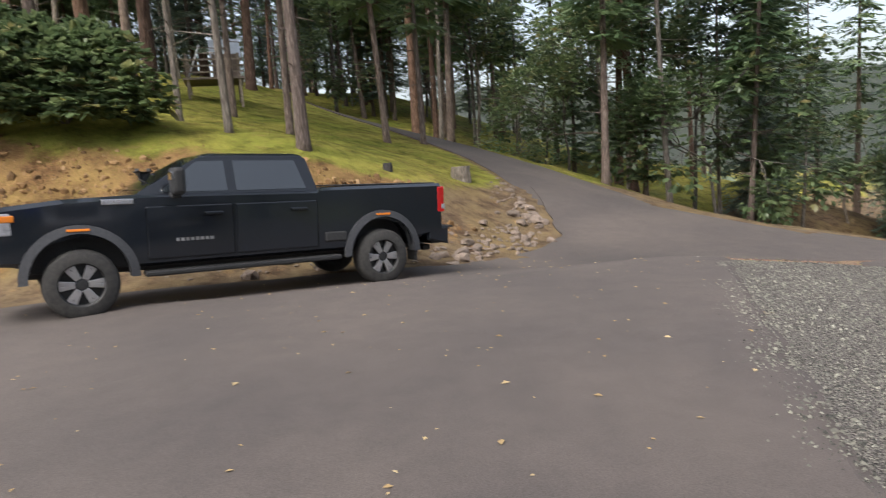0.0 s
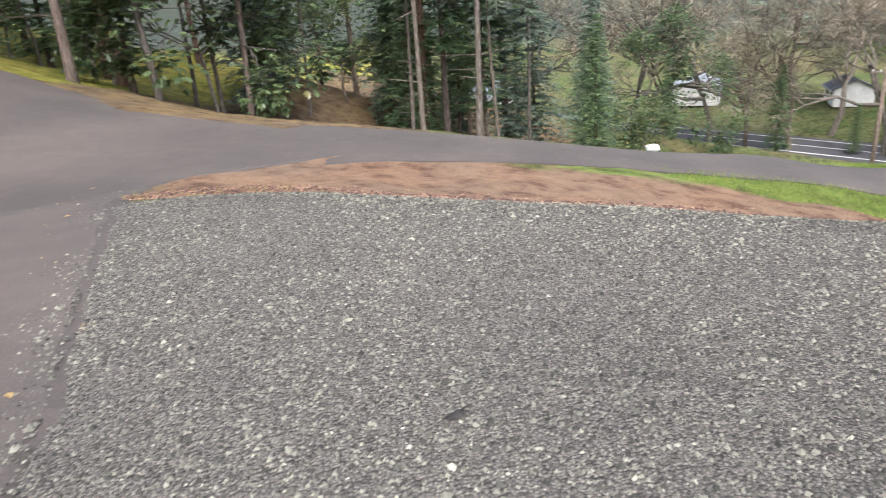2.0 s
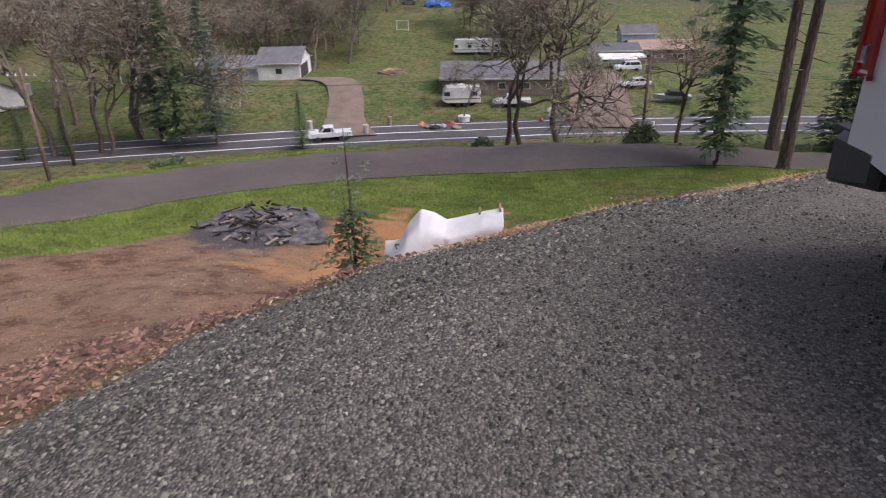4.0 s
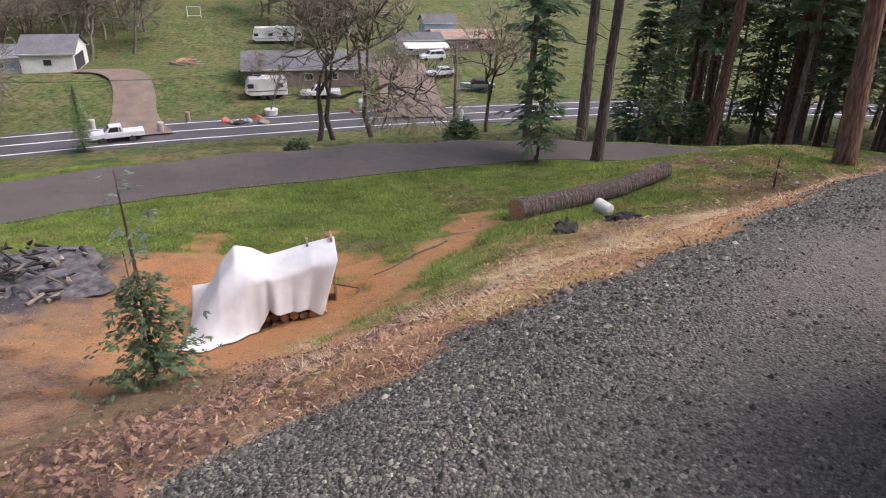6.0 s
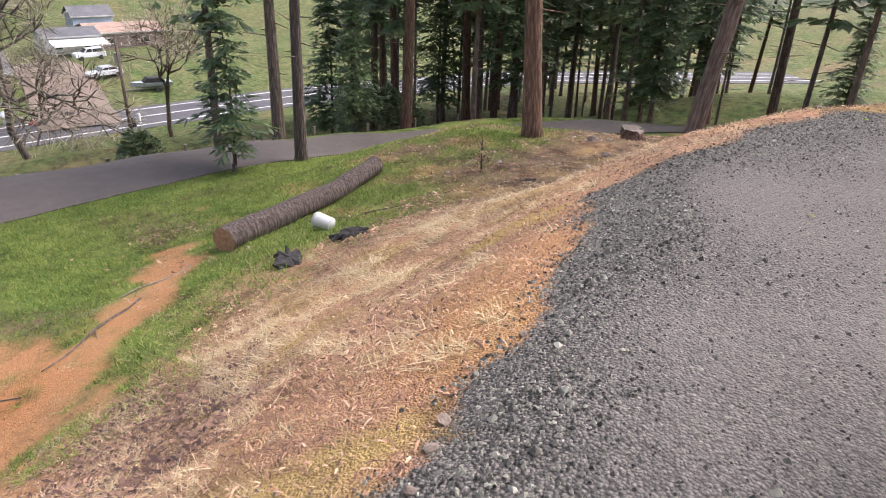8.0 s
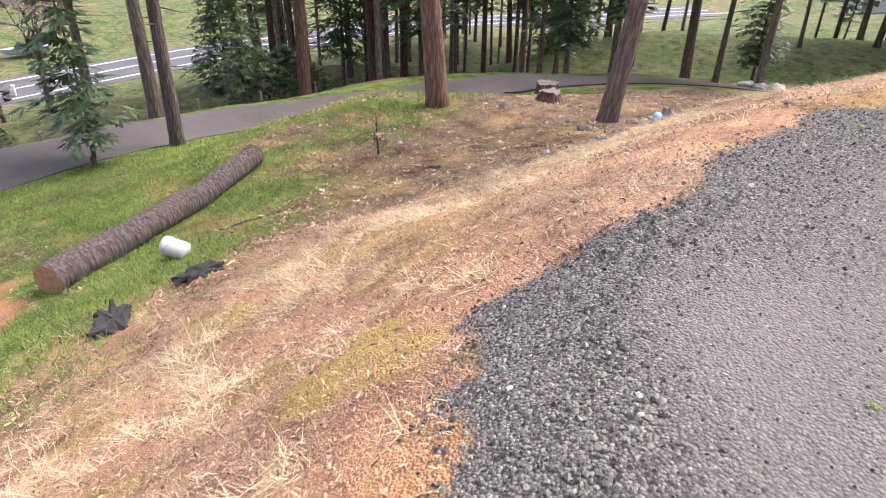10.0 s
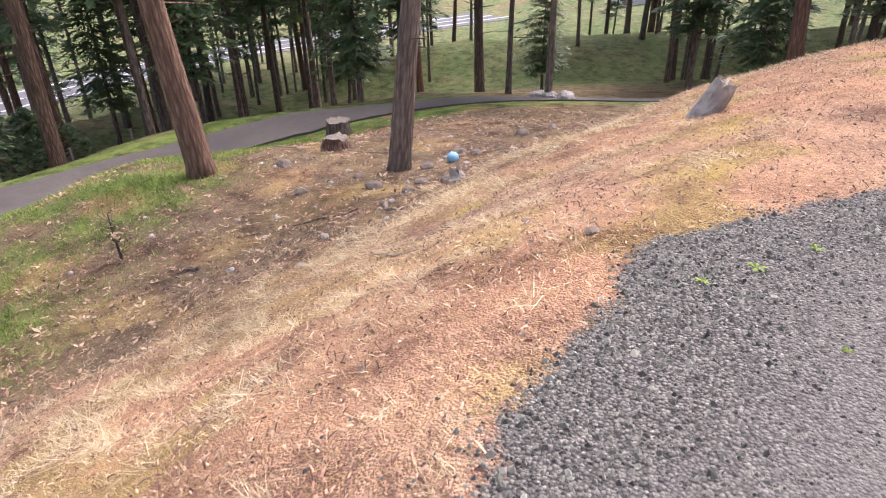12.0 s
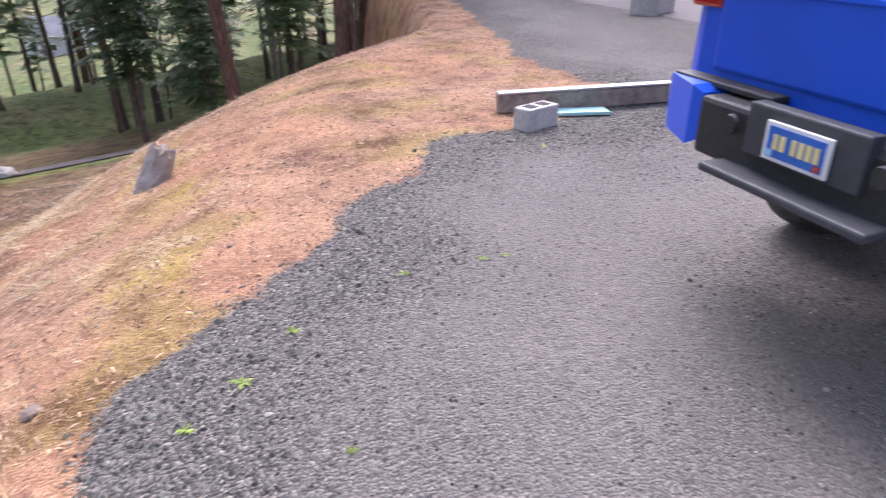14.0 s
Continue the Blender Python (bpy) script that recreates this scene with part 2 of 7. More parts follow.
M_TYRE = surface("tyre_rubber", (0.02, 0.02, 0.02), (0.05, 0.047, 0.043), 20, 0.85, 0.2)
M_ALLOY = surface("alloy", (0.45, 0.45, 0.46), (0.6, 0.6, 0.61), 10, 0.3, 0.0, metal=0.9)
M_CHROME = surface("chrome", (0.6, 0.6, 0.62), (0.7, 0.7, 0.72), 8, 0.12, 0.0, metal=1.0)
M_PAINT_DARK = surface("dark_blue_grey_paint", (0.005, 0.007, 0.011), (0.007, 0.010, 0.015), 30, 0.5, 0.0, coat=1.0, spec=0.15)
M_PAINT_WHITE = surface("white_car_paint", (0.66, 0.68, 0.72), (0.72, 0.73, 0.76), 3, 0.3, 0.0, coat=0.8)
M_PAINT_BLUE = surface("bright_blue_paint", (0.004, 0.085, 0.62), (0.005, 0.10, 0.70), 3, 0.5, 0.0, coat=0.25)
M_GLASS = glass("tinted_glass")
M_LAMP_RED = surface("red_lamp", (0.35, 0.01, 0.012), (0.45, 0.015, 0.015), 10, 0.15, 0.0, coat=1.0)
M_LAMP_CLEAR = surface("clear_lamp", (0.16, 0.17, 0.19), (0.5, 0.5, 0.52), 10, 0.1, 0.0, coat=1.0)
M_AMBER = surface("amber_lamp", (0.7, 0.2, 0.02), (0.8, 0.25, 0.03), 10, 0.2, 0.0, coat=1.0)
M_SIDING = surface("white_siding", (0.62, 0.62, 0.6), (0.78, 0.78, 0.76), 3, 0.7, 0.1)
M_SIDING_BLUE = surface("pale_blue_siding", (0.34, 0.42, 0.5), (0.44, 0.52, 0.6), 3, 0.7, 0.1)
M_SIDING_BROWN = surface("brown_siding", (0.16, 0.12, 0.10), (0.26, 0.2, 0.17), 3, 0.8, 0.1)
M_ROOF = surface("grey_shingles", (0.07, 0.072, 0.078), (0.16, 0.16, 0.17), 6, 0.9, 0.3)
M_ROOF_METAL = surface("pale_metal_roof", (0.30, 0.34, 0.38), (0.42, 0.46, 0.5), 4, 0.5, 0.05, metal=0.2)
M_ROOF_RUST = surface("rusty_roof", (0.28, 0.17, 0.12), (0.42, 0.30, 0.24), 2, 0.8, 0.1)
M_BLEACHED = surface("bleached_wood", (0.24, 0.21, 0.19), (0.55, 0.50, 0.45), 11, 0.9, 0.5)
M_CONCRETE = surface("concrete", (0.32, 0.30, 0.28), (0.52, 0.5, 0.47), 14, 0.9, 0.3)
M_GALV = surface("galvanised_steel", (0.4, 0.41, 0.42), (0.55, 0.56, 0.57), 12, 0.4, 0.05, metal=0.8)
M_BLUE_TARP = surface("blue_tarp", (0.01, 0.10, 0.5), (0.02, 0.16, 0.62), 5, 0.5, 0.2)
M_SKYBLUE = surface("pale_blue_rubber", (0.22, 0.48, 0.72), (0.3, 0.56, 0.78), 4, 0.45, 0.05)
M_TEAL = surface("pale_teal_plastic", (0.30, 0.55, 0.52), (0.4, 0.66, 0.62), 5, 0.4, 0.05)
M_RED = surface("faded_red_paint", (0.30, 0.07, 0.05), (0.45, 0.14, 0.1), 5, 0.6, 0.1)


# ---- building helpers ----
def link_mesh(name, me, material, parent=None, label=""):
    ob = new(name, me)
    if material:
        me.materials.append(material)
    if parent is not None:
        ob.parent = parent
    if label:
        ob["label"] = label
    return ob


def part(name, bm, material, parent=None, label="", smooth=False):
    me = bpy.data.meshes.new(name)
    bmesh.ops.recalc_face_normals(bm, faces=bm.faces)
    for f in bm.faces:
        f.smooth = smooth
    bm.to_mesh(me)
    bm.free()
    return link_mesh(name, me, material, parent, label)


def raw(name, verts, faces, material, parent=None, label="", smooth=False):
    """A mesh from arrays; all faces have the same number of corners."""
    verts, faces = np.asarray(verts, np.float32), np.asarray(faces, np.int32)
    me = bpy.data.meshes.new(name)
    k = faces.shape[1]
    me.vertices.add(len(verts))
    me.vertices.foreach_set("co", verts.ravel())
    me.loops.add(faces.size)
    me.loops.foreach_set("vertex_index", faces.ravel())
    me.polygons.add(len(faces))
    me.polygons.foreach_set("loop_start", np.arange(0, faces.size, k, dtype=np.int32))
    me.update(calc_edges=True)
    me.polygons.foreach_set("use_smooth", np.full(len(faces), smooth))
    me.validate()
    return link_mesh(name, me, material, parent, label)


def empty(name, m=None):
    ob = new(name)
    ob.empty_display_size = 0.2
    if m is not None:
        ob.matrix_world = m
    return ob


def box(bm, x0, x1, y0, y1, z0, z1, bevel=0.0, m=None):
    vs = bmesh.ops.create_cube(bm, size=1.0)["verts"]
    for v in vs:
        v.co = Vector(((x0 + x1) / 2 + v.co.x * (x1 - x0), (y0 + y1) / 2 + v.co.y * (y1 - y0), (z0 + z1) / 2 + v.co.z * (z1 - z0)))
    if bevel:
        es = list({e for v in vs for e in v.link_edges})
        r = bmesh.ops.bevel(bm, geom=es, offset=bevel, segments=2, affect="EDGES", profile=0.5)
        vs = list({v for f in r["faces"] for v in f.verts} | {v for v in vs if v.is_valid})
    if m is not None:
        for v in vs:
            v.co = m @ v.co
    return bm


def boxed(*a, **k):
    return box(bmesh.new(), *a, **k)


def tube(bm, pts, radii, seg=8, cap=True):
    """A round rod along points with a radius at each."""
    rings = []
    pts = [Vector(p) for p in pts]
    for i, p in enumerate(pts):
        d = (pts[min(i + 1, len(pts) - 1)] - pts[max(i - 1, 0)]).normalized()
        a = d.orthogonal().normalized() if abs(d.z) < 0.95 else Vector((1, 0, 0)).cross(d).normalized()
        b = d.cross(a)
        rings.append([bm.verts.new(p + (a * math.cos(k * math.tau / seg) + b * math.sin(k * math.tau / seg)) * radii[i]) for k in range(seg)])
    for r0, r1 in zip(rings, rings[1:]):
        for k in range(seg):
            bm.faces.new((r0[k], r0[(k + 1) % seg], r1[(k + 1) % seg], r1[k]))
    if cap:
        bm.faces.new(rings[0][::-1])
        bm.faces.new(rings[-1])
    return bm


def slab(bm, profile, y0, y1, inset=0.0, rim=0.0):
    """A side profile (x, z) drawn out from y0 to y1, its outer faces drawn in by inset over the depth rim."""
    cx = sum(p[0] for p in profile) / len(profile)
    cz = sum(p[1] for p in profile) / len(profile)

    def ring(y, s):
        return [bm.verts.new((x - math.copysign(min(s, abs(x - cx)), x - cx), y, z - math.copysign(min(s, abs(z - cz)), z - cz))) for x, z in profile]

    rings = [ring(y0, inset), ring(y0 + rim, 0), ring(y1 - rim, 0), ring(y1, inset)] if inset else [ring(y0, 0), ring(y1, 0)]
    k = len(profile)
    for a, b in zip(rings, rings[1:]):
        for i in range(k):
            bm.faces.new((a[i], a[(i + 1) % k], b[(i + 1) % k], b[i]))
    bm.faces.new(rings[0])
    bm.faces.new(rings[-1][::-1])
    return bm


# ---- the lie of the land: heights run between a few contour lines ----
PAD = [(-12, -30), (-12.5, 0), (-10.5, 5.2), (-7.0, 6.4), (-3.6, 7.6), (-1.2, 8.6), (0.5, 9.5), (1.5, 9.1), (2.6, 8.4), (3.9, 7.1), (4.9, 6.1), (5.8, 5.1), (6.5, 4.5), (7.1, 3.9), (7.6, 3.1), (8.3, 2.2), (9.1, 0.4), (9.9, -1.7), (10.3, -3.0), (10.3, -4.6), (9.6, -6.5), (9.0, -8.4), (7.6, -11), (5.2, -14.5), (3, -30)]
UP_ROAD = [(0.3, 16.8, -0.72), (-2.2, 22.5, 0.25), (-5.5, 27.5, 1.3), (-10.5, 33, 2.7), (-19, 41, 4.9), (-34, 53, 8.6), (-60, 70, 15)]
DRIVE = [(0.3, 16.8, -0.72), (3.6, 18.3, -1.05), (7.5, 17.7, -1.65), (11.2, 17.0, -2.35), (15.2, 16.2, -3.15), (19.5, 14.9, -4.08), (22.9, 12.6, -4.62), (25.5, 10.0, -5.02), (27.1, 7.0, -5.25), (28.1, 3.0, -5.4), (28.9, -1.5, -5.5), (29.8, -5.5, -5.75), (30.2, -9.0, -6.1), (29.3, -12.8, -6.25), (27.8, -16.2, -6.2), (26.2, -19.2, -6.0), (24.2, -22.0, -5.8), (20.6, -25.6, -5.5), (15, -30, -6), (6, -36, -7.5), (-10, -44, -9)]
HIGHWAY = [(40, 150, -17.5), (62, 84, -18), (76, 48, -18.4), (83, 20, -18.5), (87, -10, -18.5), (88, -40, -18.5), (82, -75, -18.5), (55, -120, -18.5)]
CONTOURS = [
    [(1.6, 9.8, -0.12), (3.0, 9.0, -0.14), (4.4, 7.6, -0.16), (5.4, 6.65, -0.18), (6.4, 5.6, -0.22), (7.3, 5.0, -0.24), (8.0, 4.4, -0.25), (8.5, 3.5, -0.22), (9.1, 2.4, -0.18), (9.8, 0.5, -0.12), (10.5, -1.7, -0.08), (10.9, -3.0, -0.1), (11.0, -4.6, -0.2), (10.6, -6.6, -0.35), (10.2, -8.7, -0.45), (8.7, -11.6, -0.2)],
    [(8.5, 13.2, -1.9), (13.3, 8.3, -2.95), (15.2, 5.2, -4.15), (16.0, 2.5, -3.9), (16.3, -1.5, -3.05), (16.4, -7.9, -3.2), (14.2, -11.2, -2.75), (13.0, -18, -3.6), (9, -24, -4.6)],
    [(17.0, 12.5, -3.9), (19.2, 8.6, -4.15), (19.3, 3, -4.4), (19.2, -1.2, -4.15), (21.5, -6.2, -4.25), (24.0, -8.5, -4.4), (23.6, -12.0, -4.2), (20.6, -11.3, -3.75), (18.5, -16, -4.1), (15, -23, -4.9)],
    [(12.6, -9.5, -1.55), (12.4, -5, -1.1), (12.2, -1.5, -1.2), (11.4, 1.5, -1.4), (10.2, 4.6, -1.6), (8.6, 7.2, -1.4), (5.8, 9.6, -1.1), (3.2, 12.2, -0.85), (1.3, 13.8, -0.8)],
    [(-14, 9.2, 0.05), (-10.8, 9.2, 0.0), (-6.9, 10.8, -0.14), (-3.6, 14, -0.5), (-2.9, 17, -0.5)],
    [(-20, 9.5, 3.4), (-14.5, 11.2, 2.3), (-11.5, 12.6, 2.1), (-8.2, 14.6, 1.85), (-5.6, 17.2, 0.9), (-5.3, 20.5, 0.95)],
    [(-28, 14, 6.2), (-20, 15.5, 4.9), (-13.6, 17.2, 3.4), (-10.2, 21.5, 2.5), (-10, 26, 2.5)],
    [(-45, 25, 11), (-30, 30, 8.2), (-24, 40, 7.2), (-45, 60, 12)],
    [(-16, -30, 1), (-17, 0, 1.5), (-26, 0, 4.5), (-60, 0, 13)],
    [(2.6, 25.2, -1.15), (9.4, 22.4, -2.4), (16.6, 20.2, -3.85), (24.5, 17.8, -5.3), (30.5, 12.5, -6.4), (33.4, 2, -7.0), (34.6, -9, -7.3), (31.5, -20, -6.8), (24, -29, -6.8), (15, -35, -7.6)],
    [(0, 44, -1.5), (12, 36, -6.5), (26, 30, -9.5), (40, 22, -11.5), (46, 2, -12.5), (46, -16, -12.5), (40, -34, -11.5), (24, -48, -11), (6, -56, -11.5)],
    [(-30, 75, 10), (10, 80, -5), (40, 55, -14), (62, 30, -17), (68, 0, -17.8), (68, -30, -17.8), (50, -70, -17), (10, -95, -16), (-40, -110, -14)],
    [(120, 120, -18.5), (130, 40, -18.7), (135, 0, -18.6), (135, -50, -18), (110, -110, -17)],
]


def seg_dist(x, y, line, width=0.0):
    """Distance of points from a polyline, and the line's height at the nearest place."""
    best, z = np.full(x.shape, 1e9), np.zeros(x.shape)
    for (ax, ay, *az), (bx, by, *bz) in zip(line, line[1:]):
        dx, dy = bx - ax, by - ay
        t = np.clip(((x - ax) * dx + (y - ay) * dy) / (dx * dx + dy * dy), 0, 1)
        d = np.hypot(x - ax - t * dx, y - ay - t * dy)
        near = d < best
        best = np.where(near, d, best)
        if az:
            z = np.where(near, az[0] + t * (bz[0] - az[0]), z)
    return np.maximum(best - width, 0), z


def inside(x, y, poly):
    c = np.zeros(x.shape, bool)
    for (ax, ay), (bx, by) in zip(poly, poly[1:] + poly[:1]):
        if ay != by:
            c ^= ((ay > y) != (by > y)) & (x < (bx - ax) * (y - ay) / (by - ay) + ax)
    return c


def smooth_step(a, b, v):
    t = np.clip((v - a) / (b - a), 0, 1)
    return t * t * (3 - 2 * t)


def waves(x, y, scale, seed=0):
    """Smooth uneven ground out of a few sines."""
    r = np.random.RandomState(seed)
    h = np.zeros(np.shape(x))
    for k in range(7):
        a, f, ph = r.uniform(0, math.tau), r.uniform(0.6, 1.9) / scale, r.uniform(0, math.tau)
        h = h + np.sin((x * math.cos(a) + y * math.sin(a)) * math.tau * f + ph)
    return h / 4


def spline_fit():
    """A thin-plate surface through samples of the lines above."""
    pts = []
    for line in [UP_ROAD[:6], DRIVE[:16]] + CONTOURS[:11] + [[(*p, 0.0) for p in PAD[1:-1]]]:
        for a, b in zip(line, line[1:]):
            k = max(1, int(math.hypot(b[0] - a[0], b[1] - a[1]) / 3.0))
            pts += [[a[i] + (b[i] - a[i]) * j / k for i in range(3)] for j in range(k)]
        pts.append(list(line[-1]))
    # the driveway is level from side to side
    for a, b in zip(DRIVE[4:16], DRIVE[5:17]):
        d = math.hypot(b[0] - a[0], b[1] - a[1])
        for o, dz in ((-1.5, 0.0), (1.5, 0.02)) if b[1] < -2 else ((-2.0, 0.02), (2.0, 0.02)):
            pts.append([(a[0] + b[0]) / 2 - (b[1] - a[1]) / d * o, (a[1] + b[1]) / 2 + (b[0] - a[0]) / d * o, (a[2] + b[2]) / 2 + dz])
    pts += [[3, 2, 0], [-5, 2, 0], [5, -6, 0], [-4, -14, 0], [-2, 8, -0.02], [8, -1, 0], [7, -9, 0.15], [-8, 3, 0]]
    p = np.array(pts, float)
    k = len(p)
    c = p[:, :2] / 20
    r2 = ((c[:, None] - c[None]) ** 2).sum(-1)
    A = np.zeros((k + 3, k + 3))
    A[:k, :k] = 0.5 * r2 * np.log(r2 + 1e-12) + np.eye(k) * 2e-4
    A[:k, k], A[:k, k + 1:] = 1, c
    A[k, :k], A[k + 1:, :k] = 1, c.T
    return c, np.linalg.solve(A, np.concatenate([p[:, 2], [0, 0, 0]]))


SPLINE = spline_fit()


def spline(x, y):
    c, w = SPLINE
    k = len(c)
    qx, qy = np.clip(x, -60, 70).ravel() / 20, np.clip(y, -70, 80).ravel() / 20
    out = w[k] + w[k + 1] * qx + w[k + 2] * qy
    for (cx, cy), wk in zip(c, w[:k]):
        r2 = (qx - cx) ** 2 + (qy - cy) ** 2
        out = out + wk * 0.5 * r2 * np.log(r2 + 1e-12)
    return out.reshape(x.shape)


def land(x, y, rough=True):
    x, y = np.asarray(x, float), np.asarray(y, float)
    num, den = np.zeros(x.shape), np.zeros(x.shape)
    dp = np.where(inside(x, y, PAD), 0, seg_dist(x, y, PAD + PAD[:1])[0])
    roads = [seg_dist(x, y, UP_ROAD, 2.3), seg_dist(x, y, DRIVE, 1.9), seg_dist(x, y, HIGHWAY, 5)]
    for d, z in [(dp, np.zeros(x.shape))] + roads + [seg_dist(x, y, c) for c in CONTOURS]:
        w = 1 / (d + 0.02) ** 2.4
        num, den = num + w * z, den + w
    coarse = num / den
    near = smooth_step(46, 30, np.maximum(np.abs(x - 6) * 0.95, np.abs(y - 2) * 0.8))
    h = coarse + near * (spline(x, y) - coarse)
    h = h * smooth_step(-0.1, 0.7, dp) + 0.0
    r = np.hypot(x, y)
    h = h + smooth_step(230, 750, r) * (55 + 40 * waves(x, y, 420, 3))
    if rough:
        far = np.minimum(dp, 3) / 3
        onroad = np.minimum(np.minimum(roads[0][0], roads[1][0]), np.minimum(roads[2][0], 2.0)) / 2
        h = h + (waves(x, y, 3.5, 1) * 0.06 + waves(x, y, 0.9, 2) * 0.02) * far * np.clip(onroad, 0, 1) + waves(x, y, 2.2, 5) * 0.012
    return h


def land1(x, y):
    return float(land(np.array([x]), np.array([y]))[0])


# plan of the surfaces
GRAVEL = [(0.9, -30), (0.9, 9.5), (1.5, 9.65), (2.85, 8.95), (4.3, 7.55), (5.4, 6.6), (6.4, 5.65), (7.3, 5.05), (7.95, 4.4), (8.45, 3.45), (9, 2.4), (9.8, 0.5), (10.5, -0.7), (10.65, -1.5), (10.35, -2.4), (10.5, -3.1), (10.3, -4.1), (9.8, -5.0), (9.0, -6.05), (8.5, -6.75), (7.9, -7.45), (6.7, -7.6), (5.2, -8.4), (5.4, -11), (4.6, -14), (1, -30)]


def apron_sides(y):
    """The asphalt forecourt from side to side at y."""
    left = np.interp(y, [-30, 0, 6, 10, 12, 14.5, 17, 19.5, 21.5], [-12, -12.4, -10.8, -6.2, -3.6, -2.7, -2.1, -2.9, -3.6])
    right = np.interp(y, [-30, 9.0, 13.6, 14.2, 15, 16.2, 18, 20, 21.5], [0.9, 0.95, 1.05, 1.7, 3.2, 5.2, 5.4, 3.6, 0.4])
    return left, right


def paved(x, y):
    l, r = apron_sides(y)
    a = (y < 21.5) & (y > -30) & (x > l) & (x < r)
    return a | (seg_dist(x, y, UP_ROAD, 2.25)[0] <= 0) | (seg_dist(x, y, DRIVE, 1.75)[0] <= 0) | (seg_dist(x, y, HIGHWAY, 4.6)[0] <= 0)


def zones(x, y):
    dg = np.where(inside(x, y, GRAVEL), -1.0, 1.0) * seg_dist(x, y, GRAVEL + GRAVEL[:1])[0]
    wob = waves(x, y, 1.3, 8) * 0.16
    z = {"gravel": smooth_step(0.28, -0.18, dg + wob)}
    bank = np.where(dg > 0, 1, 0) * smooth_step(7.6 + 1.4 * waves(x, y, 5, 4), 2.6, dg)
    east = smooth_step(4, 7, x)
    south = smooth_step(5.5, 3.5, y)
    z["dry"] = np.clip(bank * east * south + smooth_step(-4.5, -6.5, y) * smooth_step(13.5, 11, x) * smooth_step(-45, -30, y), 0, 1)
    dd = seg_dist(x, y, DRIVE, 1.9)[0]
    z["dirt"] = smooth_step(12.0, 10.0, dg) * smooth_step(5.2, 7.0, y + 0.25 * waves(x, y, 2, 31)) * smooth_step(-0.3, 0.3, dg) * smooth_step(0.0, 0.7, dd - np.interp(x, [7, 11, 15, 19], [0.15, 0.9, 2.0, 2.5]) + 0.5 * waves(x, y, 3, 32)) * smooth_step(1.0, 1.5, x)
    bare = smooth_step(3.7, 1.7, np.hypot((x - 16.2) / 1.3, y - 5.0) + 0.9 * waves(x, y, 2.2, 35) + 0.5 * waves(x, y, 0.7, 36))
    path = smooth_step(0.75, 0.25, seg_dist(x, y, [(15.5, 3.0), (18.0, 0.6), (20.6, -0.6)])[0] + waves(x, y, 1.5, 9) * 0.3)
    cut = smooth_step(2.0, 0.8, seg_dist(x, y, [(-24, 9.6), (-14, 10.6), (-9.5, 12.2), (-5.8, 14.8)])[0] + waves(x, y, 2.5, 6) * 0.5)
    patch = smooth_step(0.75, 0.3, seg_dist(x, y, [(9.75, 1.1), (10.15, 0.0)])[0] + 0.12 * waves(x, y, 0.7, 37))
    z["orange"] = np.clip(np.maximum.reduce([bare * 0.95, path * 0.85, patch * 0.75]), 0, 1)
    z["cut"] = cut
    left = np.interp(y, [-30, -14, -6, -1, 3, 12], [22, 20.5, 18.2, 15.5, 13.6, 13])
    slope = smooth_step(-0.8, 1.4, x - left + 0.5 * waves(x, y, 3, 7)) * smooth_step(34, 30, x) * smooth_step(19, 15, y) * smooth_step(-26, -17, y)
    verge = smooth_step(2.6, 0.8, seg_dist(x, y, DRIVE, 1.9)[0]) * smooth_step(-40, -20, y) * smooth_step(6, 10, x) * 0.8
    valley = smooth_step(60, 78, x) * smooth_step(-120, -60, y) * smooth_step(140, 90, y) * smooth_step(260, 180, x)
    south_field = smooth_step(-36, -46, y) * smooth_step(70, 50, x) * smooth_step(-10, 5, x) * smooth_step(-130, -100, y)
    z["grass"] = np.clip(np.maximum.reduce([slope * (0.72 + 0.3 * waves(x, y, 4, 11) - 0.22 * smooth_step(-3, -9, y) * (1 + waves(x, y, 1.6, 24))), verge, 0 * x]), 0, 1)
    outer = smooth_step(34, 44, np.maximum(x, -y * 0.9)) * smooth_step(-60, -30, x)
    z["field"] = np.clip(np.maximum.reduce([valley * (0.75 + 0.4 * waves(x, y, 22, 12)), south_field, outer * (0.7 + 0.35 * waves(x, y, 9, 17))]), 0, 1)
    z["packed"] = smooth_step(0.3, 1.15, -dg + 0.35 * waves(x, y, 2.6, 41)) * np.clip(0.8 + 0.3 * waves(x, y, 1.7, 42), 0, 1) * (0.15 + 0.85 * smooth_step(3.5, 0.5, y) * smooth_step(5.5, 7.5, x - 0.3 * y))
    up = smooth_step(-5.0, -6.5, x + 0.35 * (17 - y)) * smooth_step(10.0, 12.5, y - 0.1 * x) * smooth_step(-45, -30, x)
    z["moss"] = np.clip(up * (seg_dist(x, y, UP_ROAD, 2.3)[0] > 0.3) + smooth_step(1.6, 0.4, seg_dist(x, y, [(1.5, 10.5), (4, 11), (3.6, 9)])[0]) * 0.8, 0, 1)
    z["patch"] = np.clip(z["dry"] * smooth_step(0.15, 0.75, waves(x, y, 2.3, 14) + 0.5 * waves(x, y, 0.8, 15)) + 0.75 * smooth_step(0.0, 0.8, waves(x, y, 3.1, 16)) * (x > 11) * (y < -2) * (y > -26) * (x < 24), 0, 1)
    z["ash"] = smooth_step(1.9, 1.0, np.hypot((x - 17.9) / 1.1, y - 8.8) + waves(x, y, 1.2, 13) * 0.3)
    yel = smooth_step(0.5, 0.15, np.hypot(x - 11.35, (y + 0.75) / 1.3) + 0.3 * waves(x, y, 0.8, 18))
